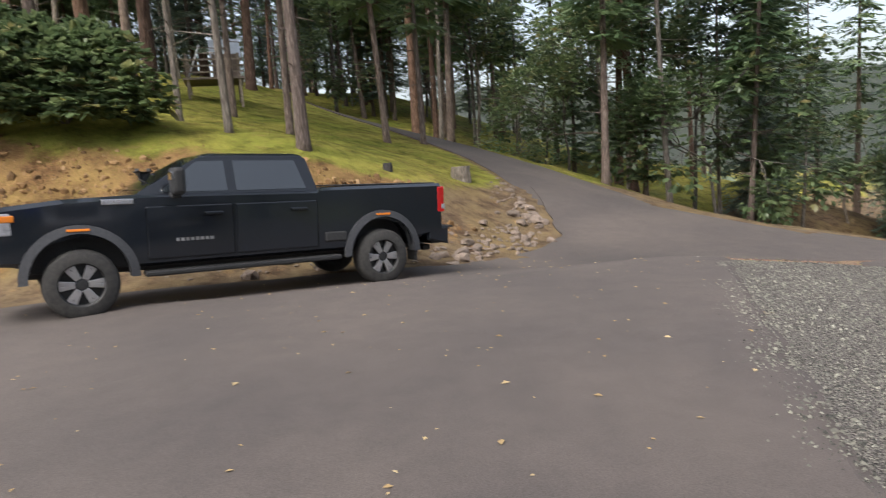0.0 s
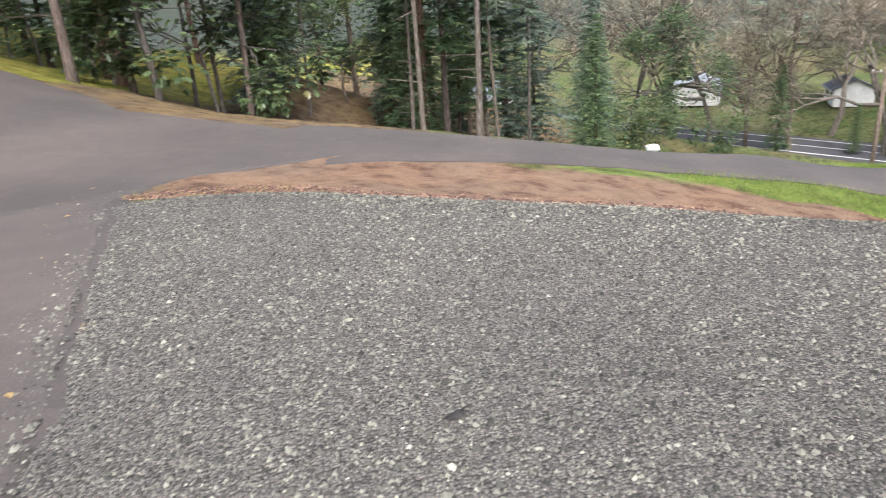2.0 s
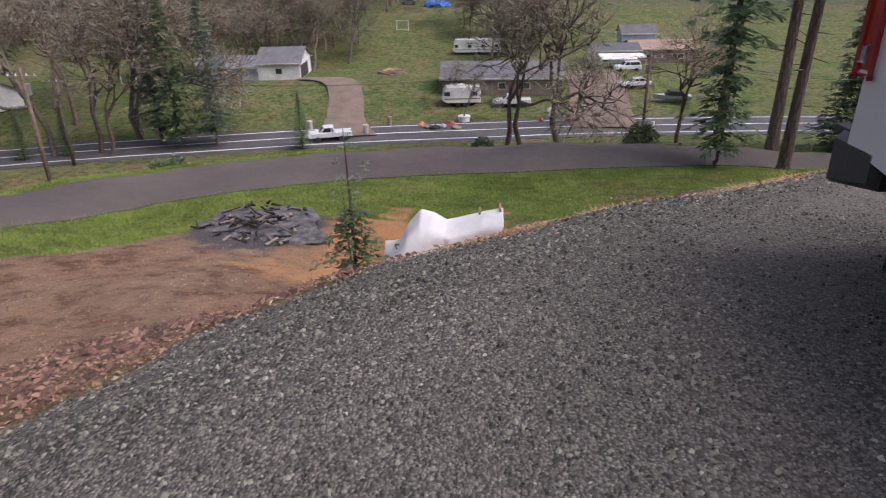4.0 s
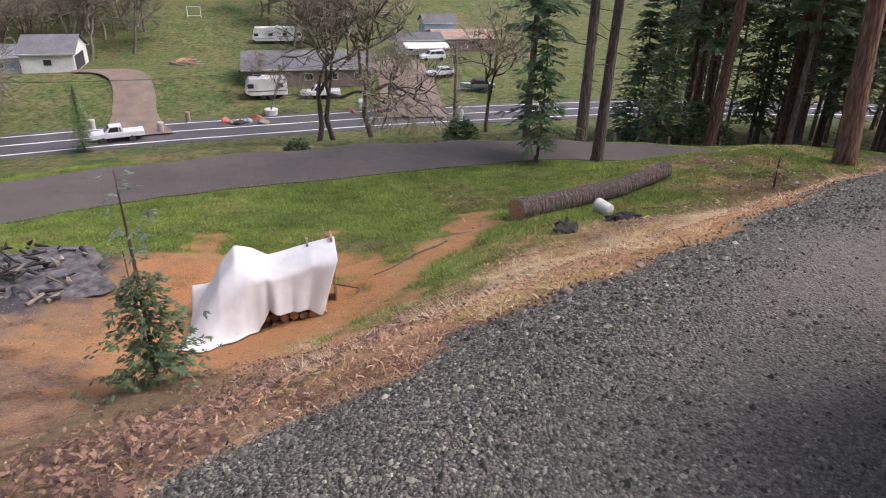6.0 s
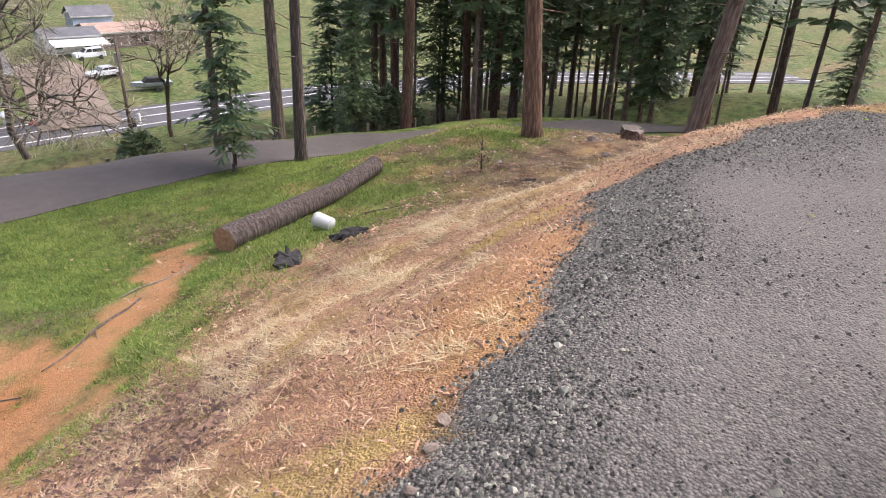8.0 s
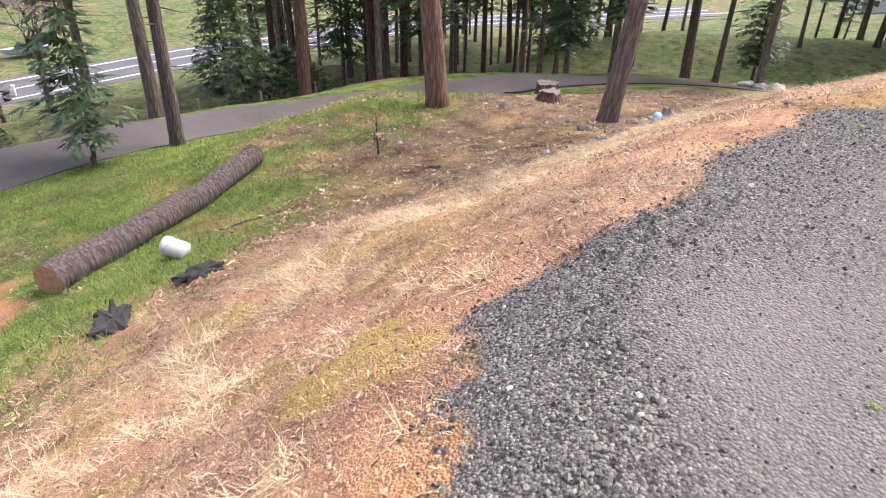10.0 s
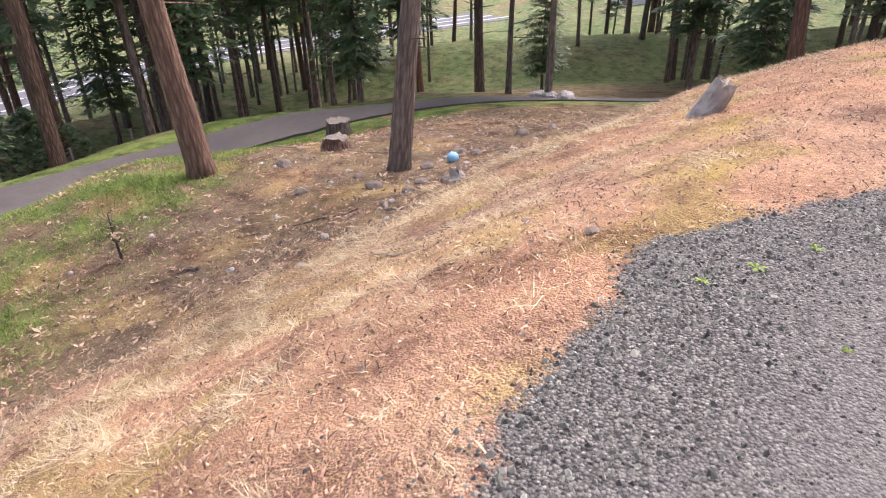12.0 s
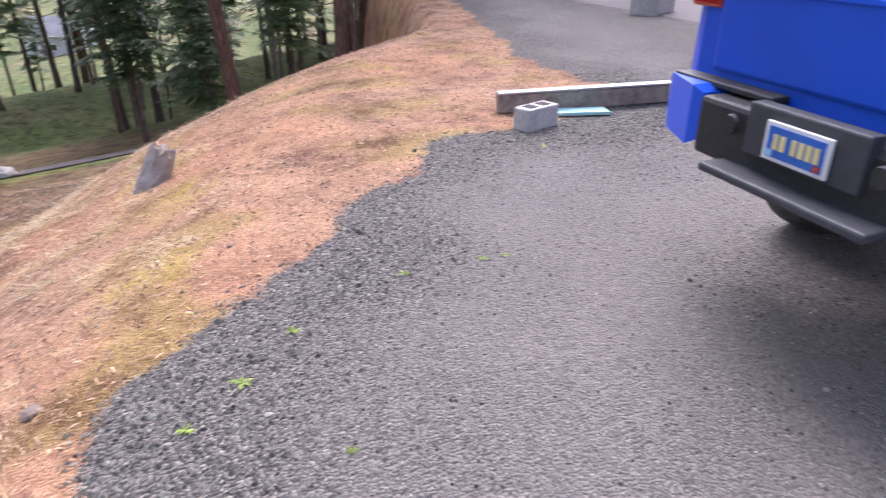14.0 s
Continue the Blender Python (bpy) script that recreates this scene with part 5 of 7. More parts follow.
def felled_log():
    a, b = Vector((19.2, -1.15, 0)), Vector((21.55, -6.3, 0))
    root = empty("felled_log", Matrix.Translation((a.x, a.y, 0)))
    n, seg = 26, 26
    rng = np.random.RandomState(8)
    bm = bmesh.new()
    rings = []
    for i in range(n + 1):
        p = a.lerp(b, i / n)
        r = 0.27 - 0.03 * i / n
        c = Vector((p.x - a.x, p.y - a.y, land1(p.x, p.y) + r - 0.04))
        d = (b - a).normalized()
        s = Vector((-d.y, d.x, 0))
        ring = []
        for k in range(seg):
            t = k * math.tau / seg
            q = r * (1 + 0.05 * noise.noise(Vector((math.cos(t) * 3, math.sin(t) * 3, i * 0.35))) + 0.025 * rng.uniform(-1, 1))
            ring.append(bm.verts.new(c + s * math.cos(t) * q + Vector((0, 0, math.sin(t) * q))))
        rings.append(ring)
    for r0, r1 in zip(rings, rings[1:]):
        for k in range(seg):
            bm.faces.new((r0[k], r0[(k + 1) % seg], r1[(k + 1) % seg], r1[k]))
    ends = [[v.co.copy() for v in rings[0]], [v.co.copy() for v in rings[-1]]]
    part("bark", bm, M_BARK, root, smooth=True)
    for e in ends:
        bm = bmesh.new()
        c = sum(e, Vector()) / len(e)
        inner = [bm.verts.new(c + (v - c) * 0.9) for v in e]
        outer = [bm.verts.new(v) for v in e]
        bm.faces.new(inner)
        for k in range(len(e)):
            bm.faces.new((inner[k], inner[(k + 1) % len(e)], outer[(k + 1) % len(e)], outer[k]))
        part("cut_end", bm, M_CUT, root, "reddish sawn end")
    tagged(root, "felled fir log with rough bark lying in grass", "log")


def bucket():
    x, y = 17.9, -2.62
    root = empty("bucket", pose(x, y, land1(x, y) + 0.15, 82, 0, 118))
    bm = bmesh.new()
    prof = [(0.0, 0.0), (0.128, 0.0), (0.135, 0.02), (0.150, 0.30), (0.156, 0.305), (0.156, 0.33), (0.150, 0.335), (0.152, 0.36), (0.146, 0.36), (0.140, 0.30), (0.125, 0.012), (0.0, 0.012)]
    seg = 28
    rings = [[bm.verts.new((r * math.cos(k * math.tau / seg), r * math.sin(k * math.tau / seg), z - 0.18)) for k in range(seg)] for r, z in prof[1:-1]]
    for r0, r1 in zip(rings, rings[1:]):
        for k in range(seg):
            bm.faces.new((r0[k], r0[(k + 1) % seg], r1[(k + 1) % seg], r1[k]))
    bm.faces.new(rings[0][::-1])
    bm.faces.new(rings[-1])
    part("shell", bm, M_PLASTIC_W, root, smooth=True)
    bm = bmesh.new()
    tube(bm, [(0.155 * math.cos(t), 0.155 * math.sin(t) , 0.135 - 0.12 * math.sin(t)) for t in np.linspace(0, math.pi, 14)], [0.004] * 14, 6)
    part("handle", bm, M_GALV, root, "thin wire handle")
    tagged(root, "white plastic bucket lying on its side", "bucket")


def root_lump(x, y, s, seed, label):
    rng = np.random.RandomState(seed)
    root = empty("charred_stump", drop(x, y, -0.02, rng.uniform(0, 360)))
    part("core", rock_bm(rng, 0.30 * s, 0.2 * s, 0.11 * s, 3, 0.6), M_CHAR, root)
    for k in range(7):
        a = rng.uniform(0, math.tau)
        bm = bmesh.new()
        tube(bm, [(0, 0, 0.05), (math.cos(a) * 0.25 * s, math.sin(a) * 0.2 * s, rng.uniform(0.03, 0.12) * s), (math.cos(a) * 0.36 * s, math.sin(a) * 0.3 * s, rng.uniform(-0.03, 0.13) * s)], [0.06 * s, 0.045 * s, 0.02], 6)
        part("root", bm, M_CHAR, root)
    tagged(root, label, "stump")


def stump(name, x, y, r, h, bark, label, seed=1, flare=1.35, sink=0.15, jag=0.02, tilt=0):
    rng = np.random.RandomState(seed)
    root = empty(name, drop(x, y) @ Matrix.Rotation(radians(tilt), 4, "Y"))
    bm = bmesh.new()
    seg, rings = 18, []
    for z, q in ((-sink, flare), (0.04, flare * 0.95), (h * 0.35, 1.08), (h * 0.7, 1.0), (h, 0.97)):
        rings.append([bm.verts.new((math.cos(k * math.tau / seg) * r * q * (1 + rng.uniform(-0.08, 0.08)), math.sin(k * math.tau / seg) * r * q * (1 + rng.uniform(-0.08, 0.08)), z + (rng.uniform(-jag, jag) if z == h else 0))) for k in range(seg)])
    for r0, r1 in zip(rings, rings[1:]):
        for k in range(seg):
            bm.faces.new((r0[k], r0[(k + 1) % seg], r1[(k + 1) % seg], r1[k]))
    topr = [v.co.copy() for v in rings[-1]]
    part("bark", bm, bark, root)
    bm = bmesh.new()
    c = bm.verts.new(sum(topr, Vector()) / seg)
    vs = [bm.verts.new(p) for p in topr]
    for k in range(seg):
        bm.faces.new((c, vs[k], vs[(k + 1) % seg]))
    part("cut_face", bm, M_WOOD if bark is not M_CHAR else M_CHAR, root, "weathered cut face")
    tagged(root, label, "stump")


def sapling(x, y, h, name, label, needles=True, seed=4, R=0.5, bare=0.35):
    rng = np.random.RandomState(seed)
    root = empty(name, drop(x, y))
    bm = bmesh.new()
    tube(bm, [(0, 0, -0.1), (0.02, 0.01, h * 0.5), (0.0, 0.03, h)], [0.03, 0.02, 0.006], 7)
    part("stem", bm, M_BARK, root)
    if needles:
        for s, hh, off in ((1, 0.75, (0.18, 0.12)),):
            bm = bmesh.new()
            tube(bm, [(0.03, 0.02, 0.1), (off[0], off[1], h * 0.3), (off[0] * 1.3, off[1] * 1.3, h * 0.62)], [0.02, 0.013, 0.004], 6)
            part("stem", bm, M_BARK, root)
        v, f = fir_crown(rng, h * (1 - bare), 0.1, R, 22, 6, 0.085, 6, 0.8, 6)
        raw("needles", v, f, M_NEEDLES, root)
        v, f = fir_crown(rng, h, h * 0.5, 0.13, 8, 4, 0.10, 2, 0.5, 4)
        raw("top_needles", v, f, M_NEEDLES_BLUE, root)
    else:
        for k in range(9):
            a, z = rng.uniform(0, math.tau), rng.uniform(0.15, 0.8) * h
            bm = bmesh.new()
            L = rng.uniform(0.15, 0.35)
            tube(bm, [(0, 0, z), (math.cos(a) * L, math.sin(a) * L, z + L * 0.7)], [0.008, 0.003], 4)
            part("twig", bm, M_BARK, root)
        c = rng.normal(0, 0.14, (60, 3)) + np.array([0, 0, h * 0.4])
        v, f = fans(rng, c, rng.normal(0, 1, (60, 3)), 0.05, 4, 0.1, 0.3)
        raw("leaves", v, f, M_CHIPS, root)
    tagged(root, label, "sapling")


def shrub(x, y, r, h, label, seed, count=1800, leaf=0.12, name="shrub", mat=None):
    rng = np.random.RandomState(seed)
    root = empty(name, drop(x, y))
    for k in range(7):
        a = rng.uniform(0, math.tau)
        bm = bmesh.new()
        tube(bm, [(0, 0, -0.1), (math.cos(a) * r * 0.35, math.sin(a) * r * 0.35, h * 0.4), (math.cos(a) * r * 0.7, math.sin(a) * r * 0.7, h * 0.75)], [0.04, 0.025, 0.01], 5)
        part("stem", bm, M_BARK, root)
    th, u = rng.uniform(0, math.tau, count), rng.uniform(0, 1, count)
    rr = r * (0.55 + 0.5 * rng.uniform(0, 1, count) ** 0.6) * (1 + 0.18 * np.sin(th * 3 + 1) + 0.12 * np.sin(th * 7))
    zz = u ** 0.8
    c = np.stack([np.cos(th) * rr * np.sqrt(1 - zz * zz * 0.9), np.sin(th) * rr * np.sqrt(1 - zz * zz * 0.9), zz * h * (0.95 + 0.1 * np.sin(th * 4))], -1)
    d = c / (np.linalg.norm(c, axis=1)[:, None] + 1e-6) + rng.normal(0, 0.5, c.shape)
    v, f = fans(rng, c, d / np.linalg.norm(d, axis=1)[:, None], leaf, 5, 0.3, 0.32)
    raw("leaves", v, f, mat or M_LEAVES, root)
    tagged(root, label, "shrub")


def weed(x, y, s, seed):
    rng = np.random.RandomState(seed)
    root = empty("weed", drop(x, y))
    for k in range(9):
        a = rng.uniform(0, math.tau)
        L = s * rng.uniform(0.6, 1.2)
        w = 0.16 * L
        d, n = Vector((math.cos(a), math.sin(a), 0)), Vector((-math.sin(a), math.cos(a), 0))
        bm = bmesh.new()
        p = [bm.verts.new(v) for v in (Vector((0, 0, 0.005)) , d * L * 0.5 + n * w + Vector((0, 0, L * 0.35)), d * L + Vector((0, 0, L * 0.25)), d * L * 0.5 - n * w + Vector((0, 0, L * 0.35)))]
        bm.faces.new(p)
        part("leaf", bm, M_WEED, root)
    tagged(root, "small bright green weed growing through gravel", "weed", "weeds in the gravel")


M_MOSS = islands("moss_blades", [(0.0, (0.10, 0.12, 0.015)), (0.6, (0.22, 0.25, 0.04)), (1.0, (0.36, 0.30, 0.09))], translucent=0.2)
M_WEED = islands("weed_leaf", [(0.0, (0.14, 0.24, 0.03)), (1.0, (0.38, 0.46, 0.08))], 0.6, 0.3, 0.25)

firewood_cover()
felled_log()
bucket()
root_lump(16.12, -1.01, 1.15, 2, "charred root stump half buried in dry grass")
root_lump(16.3, -2.16, 1.0, 5, "black charred root chunk on dry grass")
stump("rotten_stump", 10.37, -8.67, 0.12, 0.36, M_BLEACHED, "grey weathered stump leaning out of the bank", 3, 1.3, 0.2, 0.05, -24)
stump("fir_stump", 22.35, -19.1, 0.40, 0.55, M_BARK, "broad dark stump near the driveway", 6, 1.2, 0.2, 0.03)
stump("fir_stump", 19.25, -14.5, 0.32, 0.3, M_BARK_RED, "low red-brown rotting stump", 7, 1.3, 0.2, 0.06)
stump("fir_stump", -5.45, 19.75, 0.30, 0.42, M_BARK_GREY, "low cut stump on the mossy bank", 9, 1.1)
stump("fir_stump", -6.65, 16.7, 0.13, 0.2, M_CHAR, "small dark stump on the mossy bank", 10, 1.1)
stump("rotten_stump", 13.4, -9.1, 0.09, 0.14, M_BLEACHED, "small grey rotten root stump", 12, 1.4, 0.1, 0.08, 20)
sapling(19.05, -7.8, 0.85, "sapling", "thin bare sapling with a few brown leaves", False, 4)
sapling(12.7, 5.45, 2.55, "young_pine", "young pine with long bare leaders beside the dirt", True, 6, 0.68, 0.45)
shrub(-14.0, 13.4, 2.1, 2.4, "large dark green evergreen shrub on the cut bank", 21, 2600, 0.26)
shrub(-17.2, 13.5, 2.0, 2.6, "large dark green evergreen shrub on the cut bank", 22, 2200, 0.26)
shrub(30.9, 28.3, 1.7, 2.0, "rounded green roadside bush", 23, 900, 0.2)
shrub(36.2, 19.6, 1.7, 2.2, "rounded green roadside bush", 24, 900, 0.2)
shrub(33.0, -3.5, 0.8, 1.2, "grey-green bush beside the driveway", 25, 500, 0.16)
shrub(36, -16.5, 2.4, 2.6, "grey-green bush between the trunks", 26, 1300, 0.22)
shrub(33, 3.5, 0.7, 0.9, "small dark bush beside the driveway", 27, 350, 0.16)
for k, (x, y, s) in enumerate(((8.88, -5.19, 0.10), (8.27, -5.21, 0.09), (8.41, -5.21, 0.08), (10.0, -4.32, 0.10), (9.78, -4.54, 0.13), (9.43, -3.99, 0.07), (9.52, -4.88, 0.10), (7.11, -6.97, 0.12), (9.2, -1.2, 0.06))):
    weed(x, y, s * 0.42, 40 + k)

# rubber ball and litter on the lower slope
rb = np.random.RandomState(31)
bm = bmesh.new()
bmesh.ops.create_uvsphere(bm, u_segments=24, v_segments=16, radius=0.13)
for v in bm.verts:
    v.co.z = max(v.co.z, -0.11) * 0.93
ball = empty("rubber_ball", drop(15.55, -13.55, 0.09))
part("shell", bm, M_SKYBLUE, ball, smooth=True)
part("valve", tube(bmesh.new(), [(0.04, 0, 0.11), (0.044, 0, 0.125)], [0.018, 0.014], 10), M_PLASTIC_W, ball)
tagged(ball, "pale blue slack rubber ball on the ground", "ball")
for k, (x, y, s) in enumerate(((15.9, -13.0, 0.2), (15.7, -14.2, 0.24), (15.2, -14.0, 0.16), (16.1, -11.2, 0.2), (15.3, -11.6, 0.15), (16.9, -11.9, 0.13), (19.2, -12.4, 0.22), (17.6, -10.9, 0.15), (14.9, -10.4, 0.14), (13.9, -9.9, 0.16), (15.0, -16.5, 0.2), (14.4, -17.2, 0.16), (10.6, -4.7, 0.045), (11.2, -5.4, 0.04), (9.05, 2.35, 0.045), (9.2, 1.9, 0.035), (9.3, 1.75, 0.04), (9.06, 2.1, 0.03), (9.5, 1.1, 0.03))):
    tagged(part("stone", rock_bm(np.random.RandomState(60 + k), s, s * 0.75, s * 0.55, 2), M_ROCK), "pale rough stone lying on the slope", "stone", "loose stones").matrix_world = drop(x, y, s * 0.1, rb.uniform(0, 360))
for k, (x, y, L, a, r) in enumerate(((16.2, -9.6, 1.3, 25, 0.02), (14.6, -9.2, 1.6, 130, 0.035), (13.6, -10.0, 1.2, 75, 0.02), (14.2, -13.6, 0.9, 150, 0.022), (18.6, -4.2, 1.8, 60, 0.02), (18.2, -3.6, 1.4, 20, 0.015), (17.8, -4.3, 1.1, 95, 0.015), (18.7, 0.6, 2.4, 115, 0.02), (17.4, 1.6, 2.2, 130, 0.025), (12.6, -6.0, 1.4, 140, 0.012), (17.3, -7.6, 0.4, 20, 0.04), (20.5, -14.0, 1.6, 160, 0.025), (18.1, -14.0, 1.2, 15, 0.025))):
    root = empty("fallen_branch", drop(x, y, r * 0.6, a))
    bm = bmesh.new()
    m3 = drop(x, y, 0, a).inverted()
    pts = []
    for i in range(7):
        u = (i / 6 - 0.5) * L
        w = Vector((x + math.cos(radians(a)) * u, y + math.sin(radians(a)) * u + 0.04 * math.sin(i * 1.7), 0))
        pts.append(((u), 0.04 * math.sin(i * 1.7), land1(w.x, w.y) - land1(x, y)))
    tube(bm, pts, [r, r, r * 0.9, r * 0.85, r * 0.7, r * 0.55, r * 0.3], 6)
    part("stick", bm, M_WOOD if k % 2 else M_BARK, root)
    bm = bmesh.new()
    p = Vector(pts[3])
    tube(bm, [p, p + Vector((0.15 * L, 0.14 * L, 0.04 * L))], [r * 0.6, r * 0.2], 5)
    part("twig", bm, M_BARK, root)
    tagged(root, "dry fallen branch lying on the slope", "branch", "fallen branches")

# broken rock along the ditch at the foot of the bank
rr = np.random.RandomState(71)
models = [rock_bm(rr, 1, rr.uniform(0.6, 0.9), rr.uniform(0.45, 0.75), 2, 0.35) for _ in range(6)]
rock_meshes = []
for bm in models:
    me = bpy.data.meshes.new("boulder")
    bm.to_mesh(me)
    bm.free()
    me.materials.append(M_ROCK)
    rock_meshes.append(me)
DITCH = [(-9.4, 9.2), (-6.4, 11.2), (-3.9, 12.9), (-3.4, 15.2), (-3.0, 17.2), (-3.5, 19.2), (-4.6, 21.5)]
for k in range(280):
    i = rr.randint(0, len(DITCH) - 1) if k > 130 else rr.randint(2, 5)
    u = rr.uniform()
    x = DITCH[i][0] + (DITCH[i + 1][0] - DITCH[i][0]) * u + rr.normal(0, 0.38)
    y = DITCH[i][1] + (DITCH[i + 1][1] - DITCH[i][1]) * u + rr.normal(0, 0.32)
    if paved(np.array([x]), np.array([y]))[0]:
        x -= 0.5
    s = rr.uniform(0.035, 0.10) if k % 8 else rr.uniform(0.13, 0.22)
    ob = new("boulder", rock_meshes[k % 6])
    ob.matrix_world = pose(x, y, land1(x, y) + s * 0.12, rr.uniform(-20, 20), rr.uniform(-20, 20), rr.uniform(0, 360)) @ Matrix.Scale(s, 4)
    tagged(ob, "broken brown rock in the roadside ditch", "rock", "rocks along the ditch")



def clods():
    """Clods and broken rock that stand out of the cut bank."""
    rng = np.random.RandomState(74)
    base = bmesh.new()
    bmesh.ops.create_icosphere(base, subdivisions=1, radius=1.0)
    base.verts.ensure_lookup_table()
    bv = np.array([v.co[:] for v in base.verts])
    bf = np.array([[v.index for v in f.verts] for f in base.faces])
    base.free()
    line = np.array([(-24, 9.6), (-14, 10.6), (-9.5, 12.2), (-5.8, 14.8), (-4.2, 17.0)])
    n = 1500
    u = rng.uniform(0.5, 4, n)
    x = np.interp(u, range(5), line[:, 0]) + rng.normal(0, 0.45, n)
    y = np.interp(u, range(5), line[:, 1]) + rng.normal(0, 0.75, n)
    keep = ~paved(x, y) & (zones(x, y)["cut"] > 0.25)
    x, y = x[keep], y[keep]
    n = len(x)
    size = rng.gamma(2.0, 0.018, n) + 0.012
    v = bv[None] * rng.uniform(0.6, 1.25, (n, len(bv), 1)) * (size[:, None] * rng.uniform(0.6, 1.4, (n, 3)))[:, None] + np.stack([x, y, land(x, y)], -1)[:, None]
    f = (np.arange(n)[:, None, None] * len(bv) + bf[None]).reshape(-1, 3)
    tagged(raw("earth_clods", v.reshape(-1, 3), f, M_CLOD), "brown earth clods and broken rock on the cut bank", "earth", kind="stuff")


M_CLOD = islands("earth_clod", [(0.0, (0.09, 0.05, 0.022)), (0.6, (0.22, 0.125, 0.055)), (1.0, (0.34, 0.22, 0.12))])
clods()

# ash heap with charred sticks
ash = empty("ash_heap", drop(17.9, 8.8, -0.04))
M_ASH = surface("grey_ash", (0.015, 0.015, 0.016), (0.20, 0.185, 0.19), 5, 0.95, 0.9, coarse=1.5)
part("mound", rock_bm(np.random.RandomState(81), 1.35, 1.25, 0.11, 4, 0.6), M_ASH, ash, "grey ash with charcoal")
ra = np.random.RandomState(82)
for k in range(90):
    a, d = ra.uniform(0, math.tau), ra.uniform(0.1, 1.55)
    p = Vector((math.cos(a) * d, math.sin(a) * d * 0.85, 0.17 * (1 - (d / 1.7) ** 2) + 0.03))
    q = p + Vector((ra.uniform(-0.4, 0.4), ra.uniform(-0.4, 0.4), ra.uniform(-0.02, 0.1)))
    part("charred_stick", tube(bmesh.new(), [p, q], [ra.uniform(0.02, 0.05), 0.015], 6), M_CHAR if k % 4 else M_WOOD, ash)
tagged(ash, "burnt-out bonfire heap of grey ash and charred sticks", "ash heap")

# edging beam on a concrete block at the end of the gravel
beam = empty("timber_beam", pose(6.1, -8.0, land1(6.1, -8.0), 0, 0, 173))
part("timber", boxed(-0.95, 0.95, -0.045, 0.045, 0.02, 0.2, 0.008), M_WOOD, beam)
part("cap", boxed(-0.95, 0.95, -0.06, 0.06, 0.204, 0.225, 0.004), M_GALV, beam, "pale metal cap strip")
tagged(beam, "weathered timber edging beam with a pale metal cap", "beam")
blk = empty("concrete_block", drop(6.9, -7.55, 0.0, 20))
part("block", boxed(-0.2, 0.2, -0.1, 0.1, -0.02, 0.2, 0.015), M_CONCRETE, blk)
# the block is solid: thin black slabs on top paint the shade of its two cores
part("core_hole", boxed(-0.14, -0.03, -0.06, 0.06, 0.19, 0.204, 0.002), M_CHAR, blk)
part("core_hole", boxed(0.03, 0.14, -0.06, 0.06, 0.19, 0.204, 0.002), M_CHAR, blk)
tagged(blk, "pale concrete block at the edge of the gravel", "block")
for x, y, w, turn in ((5.75, -8.35, 0.34, 20), (6.25, -7.82, 0.26, -15)):
    lid = empty("plastic_lid", drop(x, y, 0.015, turn))
    part("panel", boxed(-w, w, -0.12, 0.12, 0, 0.02, 0.006), M_TEAL, lid)
    part("rim", boxed(-w, w, 0.115, 0.135, 0, 0.035, 0.005), M_TEAL, lid)
    tagged(lid, "pale teal plastic lid lying by the beam", "lid")
far = empty("concrete_block", drop(0.75, -14.35, 0, 30))
part("block", boxed(-0.45, 0.45, -0.3, 0.3, -0.02, 0.6, 0.03), M_CONCRETE, far)
part("lifting_loop", tube(bmesh.new(), [(-0.08, 0, 0.58), (-0.05, 0, 0.68), (0.05, 0, 0.68), (0.08, 0, 0.58)], [0.012] * 4, 6), M_GALV, far)
tagged(far, "large pale concrete block standing on gravel", "block")

# wooden play house on posts up in the trees
ph = empty("playhouse", pose(-18.7, 26.5, land1(-18.7, 26.5), 0, 0, 35))
for x in (-1.1, 1.1):
    for y in (-1.0, 1.0):
        part("post", boxed(x - 0.06, x + 0.06, y - 0.06, y + 0.06, -0.6, 2.0, 0.008), M_WOOD, ph)
part("deck", boxed(-1.3, 1.3, -1.2, 1.2, 0.86, 0.96, 0.01), M_WOOD, ph)
for k in range(3):
    part("rail", boxed(-1.28, 1.28, -1.14, -1.1, 1.15 + k * 0.27, 1.22 + k * 0.27, 0.008), M_WOOD, ph)
    part("rail", boxed(-1.24, -1.2, -1.1, 1.1, 1.15 + k * 0.27, 1.22 + k * 0.27, 0.008), M_WOOD, ph)
part("wall", boxed(0.0, 1.1, -0.8, 0.9, 0.96, 2.0, 0.01), M_SIDING_BROWN, ph)
for s in (-1, 1):
    part("roof_panel", boxed(-0.1, 1.25, -0.02, 1.15, -0.03, 0.03, 0.005, Matrix.Translation((0, 0, 2.75)) @ Matrix.Rotation(radians(-s * 50), 4, "X") @ Matrix.Diagonal((1, s, 1, 1))), M_ROOF_METAL, ph)
part("brace", tube(bmesh.new(), [(-1.1, -1.0, 0.9), (-0.5, -0.3, 2.5)], [0.04, 0.04], 6), M_SIDING, ph)
tagged(ph, "small raised wooden playhouse with railings among trees", "playhouse")


# ---- loose cover of the ground ----
def cover(n, xr, yr, weight, seed, on_road=False):
    """Random spots drawn by weight(x, y) between 0 and 1."""
    rng = np.random.RandomState(seed)
    got = []
    while sum(len(g) for g in got) < n:
        x, y = rng.uniform(*xr, 60000), rng.uniform(*yr, 60000)
        k = rng.uniform(0, 1, 60000) < weight(x, y)
        if not on_road:
            k &= ~paved(x, y)
        got.append(np.stack([x[k], y[k]], -1))
    p = np.concatenate(got)[:n]
    return p[:, 0], p[:, 1], rng


